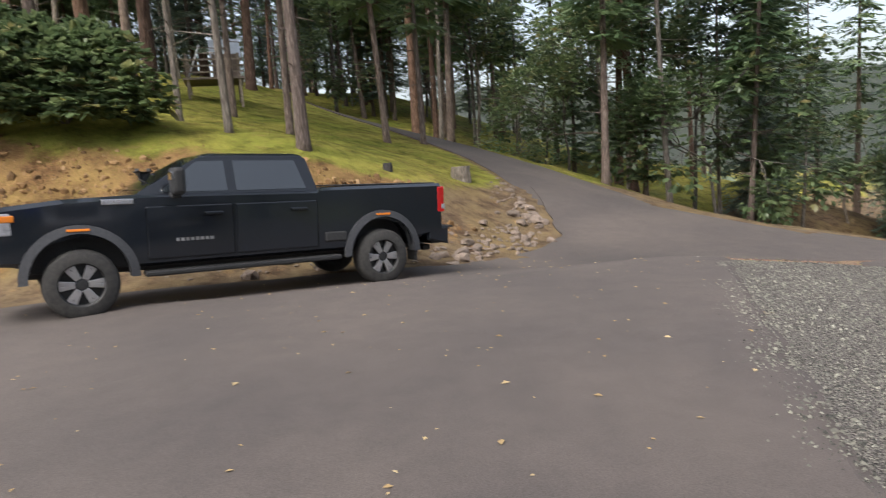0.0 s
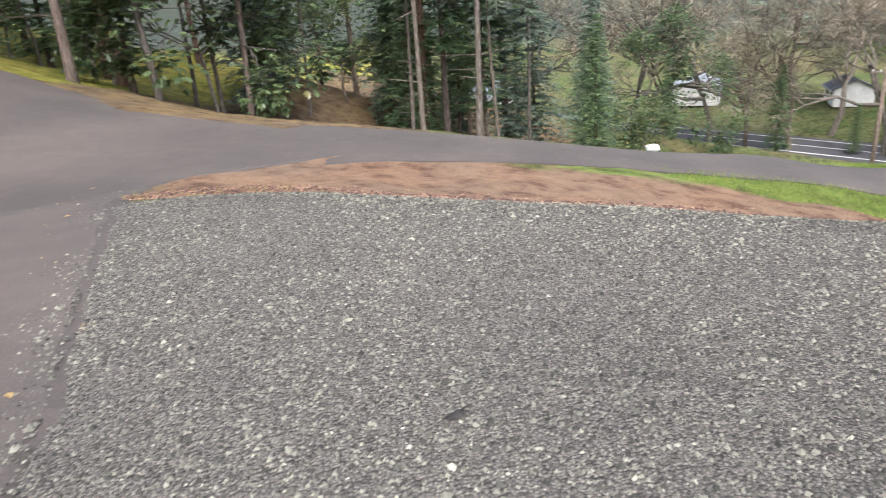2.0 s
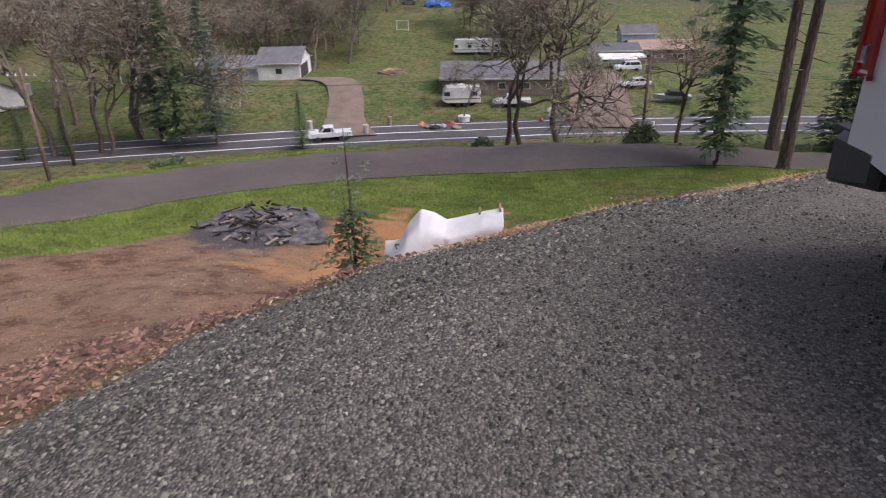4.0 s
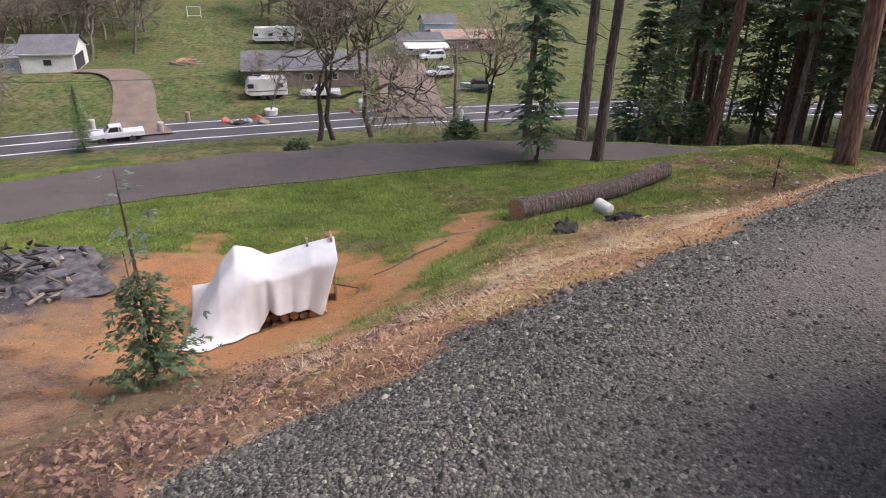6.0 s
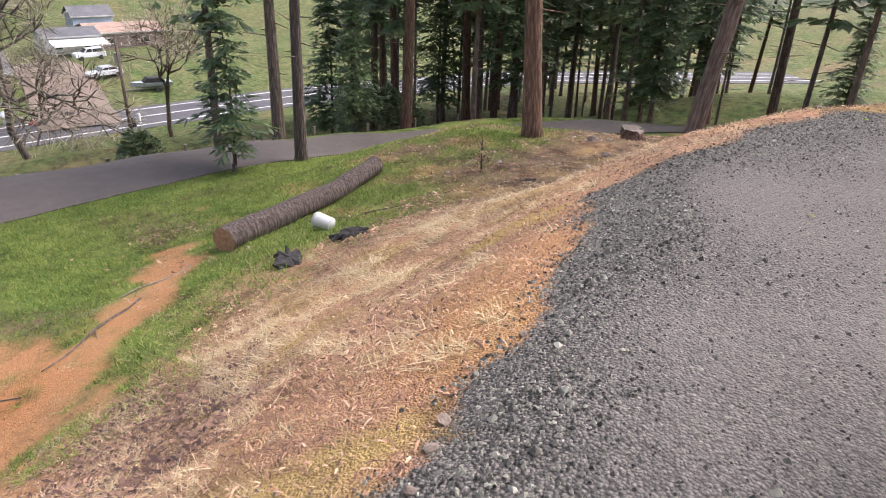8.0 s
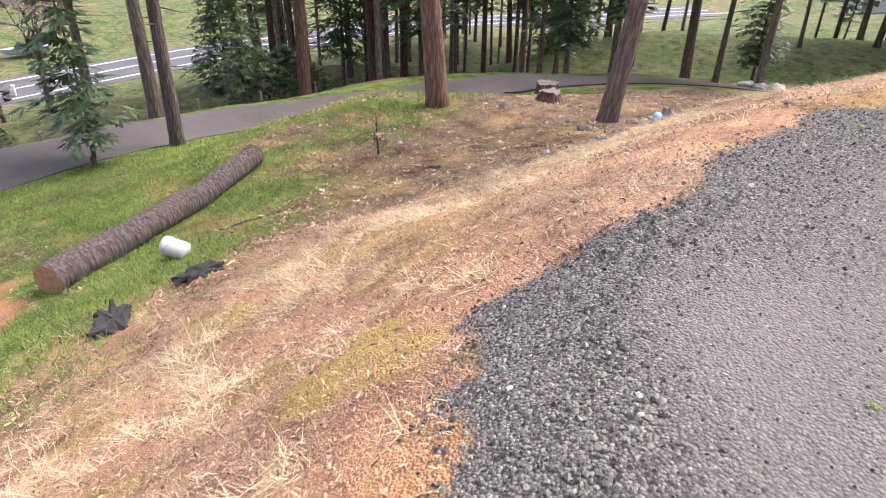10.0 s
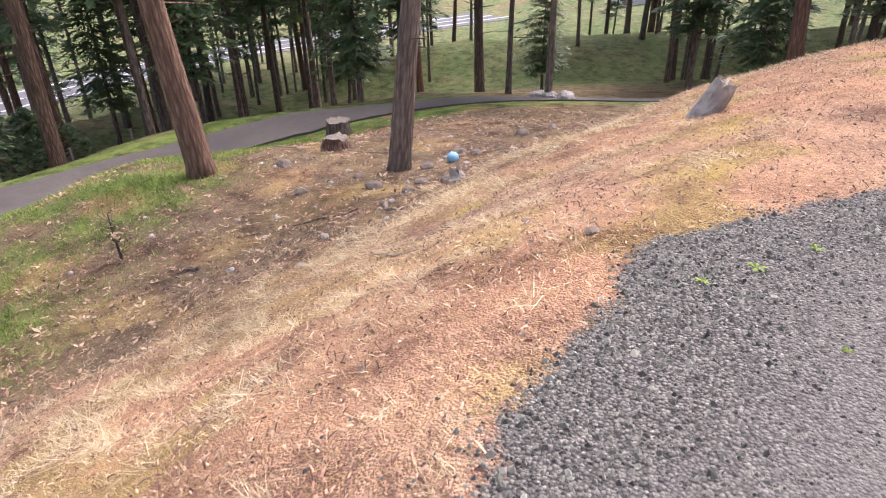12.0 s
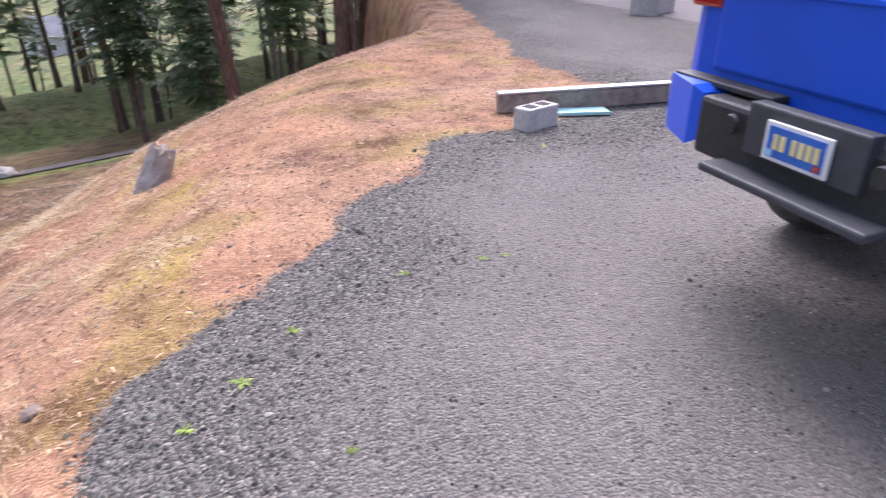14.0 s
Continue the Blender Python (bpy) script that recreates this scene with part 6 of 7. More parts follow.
def stones():
    def w(x, y):
        z = zones(x, y)["gravel"]
        near = np.clip(1.5 - np.abs(x - 7) / 8 - np.maximum(np.abs(y) - 7, 0) / 6, 0.12, 1)
        return np.where(z > 0.12, np.clip(z * 1.3, 0, 1) * near, 0) * (1 - 0.86 * zones(x, y)["packed"]) + 0.015 * (zones(x, y)["dry"] > 0.3) * (x < 12.5) + 0.22 * (x < 1.0) * np.clip((x - 0.4) / 0.6, 0, 1) ** 2

    x, y, rng = cover(170000, (0.3, 12.2), (-9.5, 9.6), w, 91, True)
    n = len(x)
    s = np.minimum(rng.gamma(3.4, 0.0018, n) + 0.003, 0.026) * (1 - 0.4 * zones(x, y)["packed"])
    z = land(x, y) - s * 0.1 + 0.025 * (x < 0.97)
    base = np.array([[1, 0, 0], [0.31, 0.95, 0], [-0.81, 0.59, 0], [-0.81, -0.59, 0], [0.31, -0.95, 0], [0, 0, 1.0]])
    v = np.repeat(base[None], n, 0) * rng.uniform(0.7, 1.25, (n, 6, 1)) + rng.normal(0, 0.16, (n, 6, 3))
    a = rng.uniform(0, math.tau, n)
    c, q = np.cos(a)[:, None], np.sin(a)[:, None]
    vx, vy = v[..., 0] * c - v[..., 1] * q, v[..., 0] * q + v[..., 1] * c
    v = np.stack([vx, vy, v[..., 2] * 0.9], -1) * s[:, None, None] + np.stack([x, y, z], -1)[:, None]
    tri = np.array([[0, 1, 5], [1, 2, 5], [2, 3, 5], [3, 4, 5], [4, 0, 5]])
    f = (np.arange(n)[:, None, None] * 6 + tri[None]).reshape(-1, 3)
    tagged(raw("gravel", v.reshape(-1, 3), f, M_STONES), "loose grey crushed stone spread over the parking pad", "gravel", kind="stuff")


def chips():
    def w(x, y):
        z = zones(x, y)
        return np.clip(z["dry"] * (z["gravel"] < 0.5) + 0.35 * z["dirt"] + 0.4 * (z["grass"] < 0.4) * (x > 11) * (y < 3), 0, 1) * np.clip(1.4 - np.maximum(x - 12, 0) / 9, 0.15, 1) + (y > 2) * (z["gravel"] < 0.4) * smooth_step(1.7, 0.2, seg_dist(x, y, GRAVEL[2:14])[0])

    x, y, rng = cover(140000, (1, 22), (-20, 12), w, 92)
    n = len(x)
    L, W = rng.gamma(3, 0.0036, n) + 0.004, rng.uniform(0.0012, 0.0045, n)
    a, t = rng.uniform(0, math.tau, n), rng.normal(0, 0.35, n)
    d = np.stack([np.cos(a) * np.cos(t), np.sin(a) * np.cos(t), np.sin(t)], -1)
    s = np.stack([-np.sin(a), np.cos(a), rng.normal(0, 0.4, n)], -1)
    p = np.stack([x, y, land(x, y) + 0.012 + np.abs(np.sin(t)) * L * 0.5], -1)
    up = np.array([0, 0, 1.0]) * (L * 0.18)[:, None]
    v = np.stack([p - d * L[:, None] - s * W[:, None], p - d * L[:, None] + s * W[:, None], p + s * W[:, None] * 1.2 + up, p - s * W[:, None] * 1.2 + up, p + d * L[:, None] + s * W[:, None] * 0.7, p + d * L[:, None] - s * W[:, None] * 0.7], 1)
    q = np.array([[0, 1, 2, 3], [3, 2, 4, 5]])
    f = (np.arange(n)[:, None, None] * 6 + q[None]).reshape(-1, 4)
    tagged(raw("bark_mulch", v.reshape(-1, 3), f, M_CHIPS), "brown bark chips and leaf litter on the bank", "mulch", kind="stuff")


def blades(name, material, label, n, xr, yr, weight, seed, h0, h1, flop, fingers, category, width=0.035):
    x, y, rng = cover(n, xr, yr, weight, seed)
    a = rng.uniform(0, math.tau, len(x))
    tilt = rng.uniform(0.15, 1.0, len(x)) * flop
    d = np.stack([np.cos(a) * tilt, np.sin(a) * tilt, np.ones(len(x))], -1)
    d /= np.linalg.norm(d, axis=1)[:, None]
    v, f = fans(rng, np.stack([x, y, land(x, y) - 0.005], -1), d, rng.uniform(h0, h1, len(x)), fingers, flop * 0.25, width, True)
    tagged(raw(name, v, f, material), label, category, kind="stuff")


def bark_chunks():
    """Coarser dark purple-brown bark on the north end of the bank."""
    x, y, rng = cover(17000, (1, 14.5), (0.5, 11), lambda x, y: smooth_step(1.9, 0.3, seg_dist(x, y, [(1.8, 10.0), (4.4, 8.1), (6.6, 6.6), (8.2, 5.8), (9.8, 4.9), (11.6, 3.4), (12.6, 2.4)])[0] + waves(x, y, 1.4, 51) * 0.6) * (zones(x, y)["gravel"] < 0.3), 97)
    v, f = fans(rng, np.stack([x, y, land(x, y) + 0.02], -1), np.stack([rng.normal(0, 1, len(x)), rng.normal(0, 1, len(x)), rng.uniform(0, 0.6, len(x))], -1), rng.uniform(0.02, 0.06, len(x)), 1, 0.1, 0.3)
    tagged(raw("dark_bark", v, f, M_DARK_BARK), "dark purple-brown bark chunks on the bank", "mulch", kind="stuff")


M_DARK_BARK = islands("dark_bark", [(0.0, (0.05, 0.03, 0.03)), (0.5, (0.15, 0.08, 0.065)), (1.0, (0.34, 0.2, 0.15))])
stones()
chips()
bark_chunks()


def slope_litter():
    """Cones, bark and clods strewn over the lower slope."""
    def w(x, y):
        z = zones(x, y)
        return np.clip((z["grass"] < 0.5) * 0.8 + 0.12, 0, 1) * (z["dry"] < 0.5) * np.clip(1.1 + 0.9 * waves(x, y, 1.8, 61), 0.05, 1)

    x, y, rng = cover(9000, (11.5, 24), (-22, 1), w, 98)
    v, f = fans(rng, np.stack([x, y, land(x, y) + 0.015], -1), np.stack([rng.normal(0, 1, len(x)), rng.normal(0, 1, len(x)), rng.uniform(0, 0.7, len(x))], -1), rng.uniform(0.03, 0.10, len(x)), 2, 0.1, 0.22)
    tagged(raw("slope_litter", v, f, M_CHIPS), "brown bark scraps and cones on the lower slope", "litter", kind="stuff")
    for k in range(60):
        p, q = rng.uniform(13.5, 20), rng.uniform(-18, -7)
        s = rng.uniform(0.025, 0.07)
        ob = new("stone", pebble_meshes[k % 4])
        ob.matrix_world = drop(p, q, s * 0.15, rng.uniform(0, 360)) @ Matrix.Scale(s, 4)
        tagged(ob, "pale rough stone lying on the slope", "stone", "loose stones")


pebble_meshes = []
for k in range(4):
    me = bpy.data.meshes.new("stone")
    bm = rock_bm(np.random.RandomState(140 + k), 1, 0.8, 0.55, 2, 0.4)
    bm.to_mesh(me)
    bm.free()
    me.materials.append(M_BLEACHED)
    pebble_meshes.append(me)
slope_litter()


def tuft_seam(x, y):
    seam = seg_dist(x, y, [(13.2, 1.0), (14.0, -1.5), (14.6, -3.5), (14.0, -6.5), (12.6, -8.8), (12.0, -12)])[0]
    return smooth_step(1.5, 0.1, seam + waves(x, y, 1.6, 33) * 0.5)


blades("dry_grass", M_STRAW, "straw-coloured dry grass on the bank", 95000, (8, 20), (-18, 6), lambda x, y: np.clip(0.4 * zones(x, y)["dry"] * (zones(x, y)["gravel"] < 0.4) + 0.45 * tuft_seam(x, y), 0, 1), 93, 0.03, 0.11, 2.6, 3, "grass", 0.022)
def straw_tufts():
    """Bleached grass tufts that flop downhill, in drifts over the bank."""
    def w(x, y):
        z = zones(x, y)
        return np.clip(z["dry"] * (z["gravel"] < 0.25) * smooth_step(0.05, 0.6, waves(x, y, 1.5, 71) + 0.5 * waves(x, y, 0.6, 72)) + 0.7 * tuft_seam(x, y) * smooth_step(-0.1, 0.5, waves(x, y, 0.9, 73)), 0, 1)

    cx, cy, rng = cover(1500, (9, 17), (-14, 4), w, 101)
    k = 26
    a = rng.uniform(0, math.tau, len(cx))
    size = rng.uniform(0.5, 1.25, len(cx)) * np.where(tuft_seam(cx, cy) > 0.5, 1.5, 1.0)
    x = np.repeat(cx, k) + rng.normal(0, 0.045, len(cx) * k) * np.repeat(size, k)
    y = np.repeat(cy, k) + rng.normal(0, 0.045, len(cx) * k) * np.repeat(size, k)
    b = np.repeat(a, k) + rng.normal(0, 1.0, len(x))
    flop = rng.uniform(0.4, 2.4, len(x))
    d = np.stack([np.cos(b) * flop + 0.8, np.sin(b) * flop, np.ones(len(x))], -1)
    d /= np.linalg.norm(d, axis=1)[:, None]
    v, f = fans(rng, np.stack([x, y, land(x, y) - 0.005], -1), d, rng.uniform(0.07, 0.19, len(x)) * np.repeat(size, k), 2, 0.35, 0.014, True)
    tagged(raw("straw_tufts", v, f, M_PALE_STRAW), "bleached straw tufts lying over the bank", "grass", kind="stuff")


M_PALE_STRAW = islands("pale_straw", [(0.0, (0.36, 0.25, 0.15)), (0.5, (0.58, 0.44, 0.28)), (1.0, (0.74, 0.62, 0.45))], translucent=0.2)
straw_tufts()
blades("grass", M_GRASS, "green grass covering the lower slope", 120000, (12, 29), (-20, 17), lambda x, y: np.clip(zones(x, y)["grass"] * (zones(x, y)["orange"] < 0.4) * (zones(x, y)["ash"] < 0.3) * (zones(x, y)["dirt"] < 0.4), 0, 1), 94, 0.05, 0.16, 0.9, 3, "grass", 0.05)
blades("moss_grass", M_MOSS, "short yellow-green mossy grass on the bank", 36000, (-26, 3), (9, 30), lambda x, y: np.clip(zones(x, y)["moss"] * (zones(x, y)["orange"] < 0.4), 0, 1), 95, 0.04, 0.12, 0.9, 3, "grass")


def specks():
    """Small leaves and pebbles strewn over the asphalt."""
    rng = np.random.RandomState(96)
    n = 420
    x, y = rng.uniform(-8, 0.8, n), rng.uniform(0.5, 15, n)
    s = rng.gamma(3, 0.005, n) + 0.006
    a = rng.uniform(0, math.tau, n)
    z = land(x, y, False) + 0.034
    c, q = np.cos(a) * s, np.sin(a) * s
    v = np.stack([np.stack([x + c, y + q, z], -1), np.stack([x - q * 0.6, y + c * 0.6, z + s * 0.3], -1), np.stack([x - c, y - q, z], -1), np.stack([x + q * 0.6, y - c * 0.6, z + s * 0.15], -1)], 1)
    f = np.arange(n * 4).reshape(n, 4)
    tagged(raw("leaf_litter", v.reshape(-1, 3), f, M_STRAW), "small dry leaves and grit on the asphalt", "litter", kind="stuff")


specks()
clump = empty("bark_scrap", drop(2.58, 4.62))
part("bark", rock_bm(np.random.RandomState(44), 0.05, 0.03, 0.018, 2, 0.5), M_CHAR, clump)
part("splinter", tube(bmesh.new(), [(-0.06, -0.01, 0.01), (0.07, 0.02, 0.02)], [0.006, 0.003], 5), M_CHAR, clump)
tagged(clump, "small dark scrap of bark on the gravel", "bark")


# ---- the valley: houses, vehicles, poles and far trees ----
M_DIRT_ROAD = asphalt_material("dirt_track", (0.12, 0.09, 0.07), (0.22, 0.175, 0.14))
strip("road_dirt_drive", M_DIRT_ROAD, "pale dirt drive between lawns", [(80, 19.5, 0), (92, 22, 0), (101, 23, 0), (107, 25, 0), (111, 28, 0), (112, 32, 0), (110, 35, 0)], ([0, 12, 26, 44], [3.8, 2.5, 2.5, 3.2]), 0.22, step=1.5)
strip("road_dirt_yard", M_DIRT_ROAD, "pale dirt yard drive beside the highway", [(84, -12, 0), (92, -12.5, 0), (101, -14, 0), (112, -14.5, 0), (124, -12, 0)], 4.2, 0.22, step=1.5)


def gable(name, x, y, turn, w, d, wall, rise, mat_wall, mat_roof, label, windows=3, door=True, garage=False):
    """House with its front along local y, facing local -x; ridge along y."""
    root = empty(name, pose(x, y, land1(x, y) - 0.1, 0, 0, turn))
    h = w / 2
    bm = bmesh.new()
    prof = [(0, 0), (d, 0), (d, wall), (d / 2, wall + rise), (0, wall)]
    slab(bm, prof, -h, h)
    part("wall", bm, mat_wall, root)
    a = math.atan2(rise, d / 2)
    L = math.hypot(rise, d / 2) + 0.5
    for s, px in ((1, -0.42), (-1, d + 0.42)):
        m = Matrix.Translation((px, 0, wall - 0.42 * math.tan(a) + 0.06)) @ Matrix.Rotation(-a * s, 4, "Y") @ Matrix.Diagonal((s, 1, 1, 1))
        part("roof", boxed(0, L, -h - 0.4, h + 0.4, 0, 0.12, 0.02, m), mat_roof, root)
        part("fascia", boxed(-0.04, 0.0, -h - 0.4, h + 0.4, -0.12, 0.13, 0.005, m), M_SIDING, root, "white fascia board")
    for k in range(windows):
        yy = -h + w * (k + 0.5) / windows
        wn = part("window", boxed(-0.05, 0.02, yy - 0.6, yy + 0.6, 0.95, 1.95, 0.01), M_SIDING, root, "white window frame")
        part("pane", boxed(-0.06, -0.045, yy - 0.52, yy + 0.52, 1.03, 1.87, 0.004), M_GLASS, wn)
    if door:
        part("door", boxed(-0.05, 0.02, h * 0.33 - 0.45, h * 0.33 + 0.45, 0.1, 2.1, 0.01), M_SIDING_BROWN, root)
    if garage:
        # flat near-black panel on the wall paints the shade inside the open bay
        g = part("garage_door", boxed(0.6, d * 0.7, -h - 0.05, -h + 0.03, 0.1, 2.2, 0.01), M_CHAR, root, "dark panel for the shade inside the open garage bay")
        part("gable_trim", boxed(-0.3, d + 0.3, -h - 0.08, -h - 0.03, wall - 0.12, wall + 0.08, 0.01), M_SIDING, root)
    tagged(root, label, "house")
    return root


gable("garage_house", 112.7, 36.6, 3, 7.0, 9.5, 2.7, 1.9, M_SIDING, M_ROOF, "white garage with a grey shingle roof beside the drive", 1, False, True)
gable("bungalow", 121, 47.5, 2, 13.0, 8.0, 2.6, 1.3, M_SIDING_BLUE, M_ROOF_METAL, "pale blue bungalow with a light metal roof", 4)
gable("bungalow", 101.5, 0.3, 0, 17.5, 8.5, 2.6, 1.7, M_SIDING_BROWN, M_ROOF, "brown bungalow under a dark shingle roof", 5)
gable("workshop", 136, -32, 0, 12.0, 10.0, 2.8, 1.0, M_SIDING_BROWN, M_ROOF_RUST, "low workshop with a faded rusty roof", 2)
gable("workshop", 134, -22.5, 0, 8.5, 8.0, 2.9, 0.9, M_SIDING, M_ROOF, "white-fronted shed with a flat grey roof", 2, False)
gable("shed", 150, -30, 0, 7.0, 6.0, 3.4, 1.4, M_SIDING_BLUE, M_ROOF, "small blue-grey shed behind the workshop", 1)
gable("cottage", 78, 91, -45, 9.0, 7.0, 2.6, 1.5, M_SIDING, M_ROOF_METAL, "white cottage among bare trees", 2)
gable("cottage", 88.5, 71, -40, 6.0, 5.0, 2.4, 1.2, M_SIDING, M_ROOF, "small white cottage among bare trees", 2)
gable("cottage", 54, 121, -60, 10.0, 7.0, 2.7, 1.6, M_SIDING, M_ROOF_METAL, "white cottage among bare trees", 3)
gable("barn", 266, 65, 15, 16.0, 8.0, 3.0, 1.4, M_SIDING, M_ROOF_METAL, "long white barn far across the valley", 3)
gable("farmhouse", 31, -118, -110, 9.0, 8.0, 3.2, 2.2, M_SIDING, M_ROOF, "white farmhouse beyond the field", 3)
awn = empty("carport", pose(131.8, -23, land1(131.8, -23), 0, 0, 0))
part("roof", boxed(-2.2, 1.8, -4.2, 4.2, 2.2, 2.3, 0.02, Matrix.Rotation(radians(-8), 4, "Y")), M_SIDING, awn, "white sheet roof")
for yy in (-4.0, 0.0, 4.0):
    part("post", boxed(-2.1, -2.0, yy - 0.05, yy + 0.05, -0.1, 2.4), M_SIDING, awn)
tagged(awn, "open carport with a white sheet roof", "carport")


def small_car(name, label, paint, x, y, turn, kind):
    """Car some way off: x forwards from its middle."""
    root = empty(name, pose(x, y, land1(x, y) + 0.05, 0, 0, turn))
    if kind == "suv":
        low, cab = [(-2.2, 0.4), (2.2, 0.4), (2.25, 0.75), (2.1, 1.0), (1.0, 1.08), (-2.2, 1.1)], [(-2.15, 1.08), (1.0, 1.08), (0.45, 1.68), (-2.0, 1.7)]
    elif kind == "sedan":
        low, cab = [(-2.2, 0.35), (2.2, 0.32), (2.25, 0.62), (2.0, 0.8), (0.9, 0.92), (-1.7, 0.98), (-2.2, 0.9)], [(-1.8, 0.95), (1.0, 0.9), (0.2, 1.42), (-1.1, 1.42)]
    else:
        low, cab = [(-2.7, 0.5), (2.6, 0.48), (2.65, 0.85), (2.4, 1.05), (1.2, 1.12), (-2.7, 1.12)], [(-0.7, 1.1), (1.2, 1.1), (0.6, 1.72), (-0.55, 1.74)]
    part("body", slab(bmesh.new(), low, -0.88, 0.88, 0.08, 0.12), paint, root)
    bm = slab(bmesh.new(), cab, -0.80, 0.80, 0.05, 0.12)
    part("cabin", bm, paint, root)
    xs = [p[0] for p in cab]
    for s in (-1, 1):
        z0, z1 = cab[0][1] + 0.06, max(p[1] for p in cab) - 0.1
        bm = bmesh.new()
        quad_pane(bm, [(cab[0][0] + 0.25, s * 0.803, z0), (cab[1][0] - 0.35, s * 0.803, z0), (cab[2][0] - 0.05, s * 0.803, z1), (cab[3][0] + 0.2, s * 0.803, z1)], 0.01, (0, s, 0))
        part("window", bm, M_GLASS, root)
        part("pillar", boxed(-0.3, -0.2, s * 0.805, s * 0.82, z0, z1, 0.002), paint, root)
        for ax in (-1.4, 1.4):
            bm = bmesh.new()
            tube(bm, [(ax, s * 0.72, 0.32), (ax, s * 0.9, 0.32)], [0.33, 0.33], 16)
            part("wheel", bm, M_TYRE, root)
    bm = bmesh.new()
    quad_pane(bm, [(cab[1][0] - 0.02, 0.7, cab[1][1] + 0.05), (cab[1][0] - 0.02, -0.7, cab[1][1] + 0.05), (cab[2][0] + 0.02, -0.65, cab[2][1] - 0.05), (cab[2][0] + 0.02, 0.65, cab[2][1] - 0.05)], 0.02, (0.7, 0, 0.5))
    part("windshield", bm, M_GLASS, root)
    tagged(root, label, "car")


small_car("suv", "white off-road car parked on grass", M_PAINT_WHITE, 120, -21.6, 95, "suv")
small_car("sedan", "white car parked on grass", M_PAINT_WHITE, 105.3, -19.8, 100, "sedan")
small_car("pickup_truck", "white pickup parked before the bungalow", M_PAINT_WHITE, 97.2, -0.9, 92, "pickup")
small_car("pickup_truck", "white pickup on the highway", M_PAINT_WHITE, 80.5, 21.6, 106, "pickup")
rc = np.random.RandomState(17)
for x, y, k, p in ((224, -31, "pickup", M_PAINT_WHITE), (223, -37, "suv", M_CHAR), (227, -43, "pickup", M_PAINT_WHITE), (226, -50, "sedan", M_ROOF), (238, -40, "sedan", M_ROOF_METAL), (240, -50, "suv", M_PAINT_WHITE), (212, 2, "pickup", M_PAINT_WHITE), (205, 24, "sedan", M_ROOF)):
    small_car("old_car", "old vehicle parked in a far yard", p, x, y, 90 + rc.uniform(-25, 25), k)


def trailer(x, y, turn, L, H, label, stripe):
    root = empty("camper", pose(x, y, land1(x, y), 0, 0, turn))
    h = L / 2
    part("body", slab(bmesh.new(), [(-h, 0.5), (h - 0.6, 0.5), (h, 0.9), (h - 0.2, H * 0.75), (h - 0.6, H), (-h + 0.1, H), (-h, H - 0.2)], -1.15, 1.15, 0.05, 0.08), M_PLASTIC_W, root, "white aluminium shell")
    for s in (-1, 1):
        part("stripe", boxed(-h + 0.1, h - 0.3, s * 1.152, s * 1.162, 1.0, 1.16, 0.002), stripe, root)
        for k in range(max(2, int(L / 2.2))):
            xx = -h + 0.9 + k * (L - 1.6) / max(1, int(L / 2.2) - 1 or 1)
            wn = part("window", boxed(xx - 0.4, xx + 0.4, s * 1.15, s * 1.17, 1.5, 2.05, 0.01), M_BLACK, root)
            part("pane", boxed(xx - 0.35, xx + 0.35, s * 1.17, s * 1.176, 1.55, 2.0, 0.002), M_GLASS, wn)
        for ax in (-0.5, 0.45):
            part("wheel", tube(bmesh.new(), [(ax, s * 0.9, 0.34), (ax, s * 1.12, 0.34)], [0.34, 0.34], 14), M_TYRE, root)
    part("end_window", boxed(-h - 0.02, -h + 0.02, -0.6, 0.6, 1.5, 2.1, 0.01), M_GLASS, root)
    part("roof_unit", boxed(-0.4, 0.4, -0.35, 0.35, H, H + 0.25, 0.05), M_PLASTIC_W, root)
    part("hitch", boxed(h - 0.1, h + 0.9, -0.08, 0.08, 0.45, 0.55), M_BLACK, root)
    tagged(root, label, "camper")


trailer(97.4, 6.2, 95, 5.4, 2.7, "small white camper trailer parked beside the bungalow", M_SIDING_BROWN)
trailer(148.6, 4.2, 92, 10.0, 3.1, "long white motorhome parked behind the bungalow", M_ROOF_METAL)

bt = empty("boat", pose(98.8, -23.8, land1(98.8, -23.8), 0, 0, 84))
bm = bmesh.new()
secs = [(-2.4, 0.85, 0.5), (-0.8, 0.95, 0.42), (0.9, 0.85, 0.45), (2.0, 0.5, 0.6), (2.7, 0.06, 0.95)]
rings = [[bm.verts.new(v) for v in ((x, -w, 1.15 + max(0, x) * 0.06), (x, -w * 0.85, 0.75), (x, 0, z), (x, w * 0.85, 0.75), (x, w, 1.15 + max(0, x) * 0.06))] for x, w, z in secs]
for a, b in zip(rings, rings[1:]):
    for i in range(4):
        bm.faces.new((a[i], a[i + 1], b[i + 1], b[i]))
    bm.faces.new((a[4], a[0], b[0], b[4]))
bm.faces.new(rings[0])
part("hull", bm, M_ROOF_METAL, bt)
part("cover", slab(bmesh.new(), [(-1.6, 1.16), (1.2, 1.2), (0.6, 1.85), (-1.2, 1.8)], -0.8, 0.8, 0.1, 0.2), M_CHAR, bt, "dark canvas cover")
part("trailer_frame", boxed(-2.4, 3.6, -0.06, 0.06, 0.34, 0.44), M_GALV, bt)
for s in (-1, 1):
    part("wheel", tube(bmesh.new(), [(-0.5, s * 0.85, 0.3), (-0.5, s * 1.0, 0.3)], [0.3, 0.3], 14), M_TYRE, bt)
tagged(bt, "grey motor boat with a dark cover on its trailer", "boat")

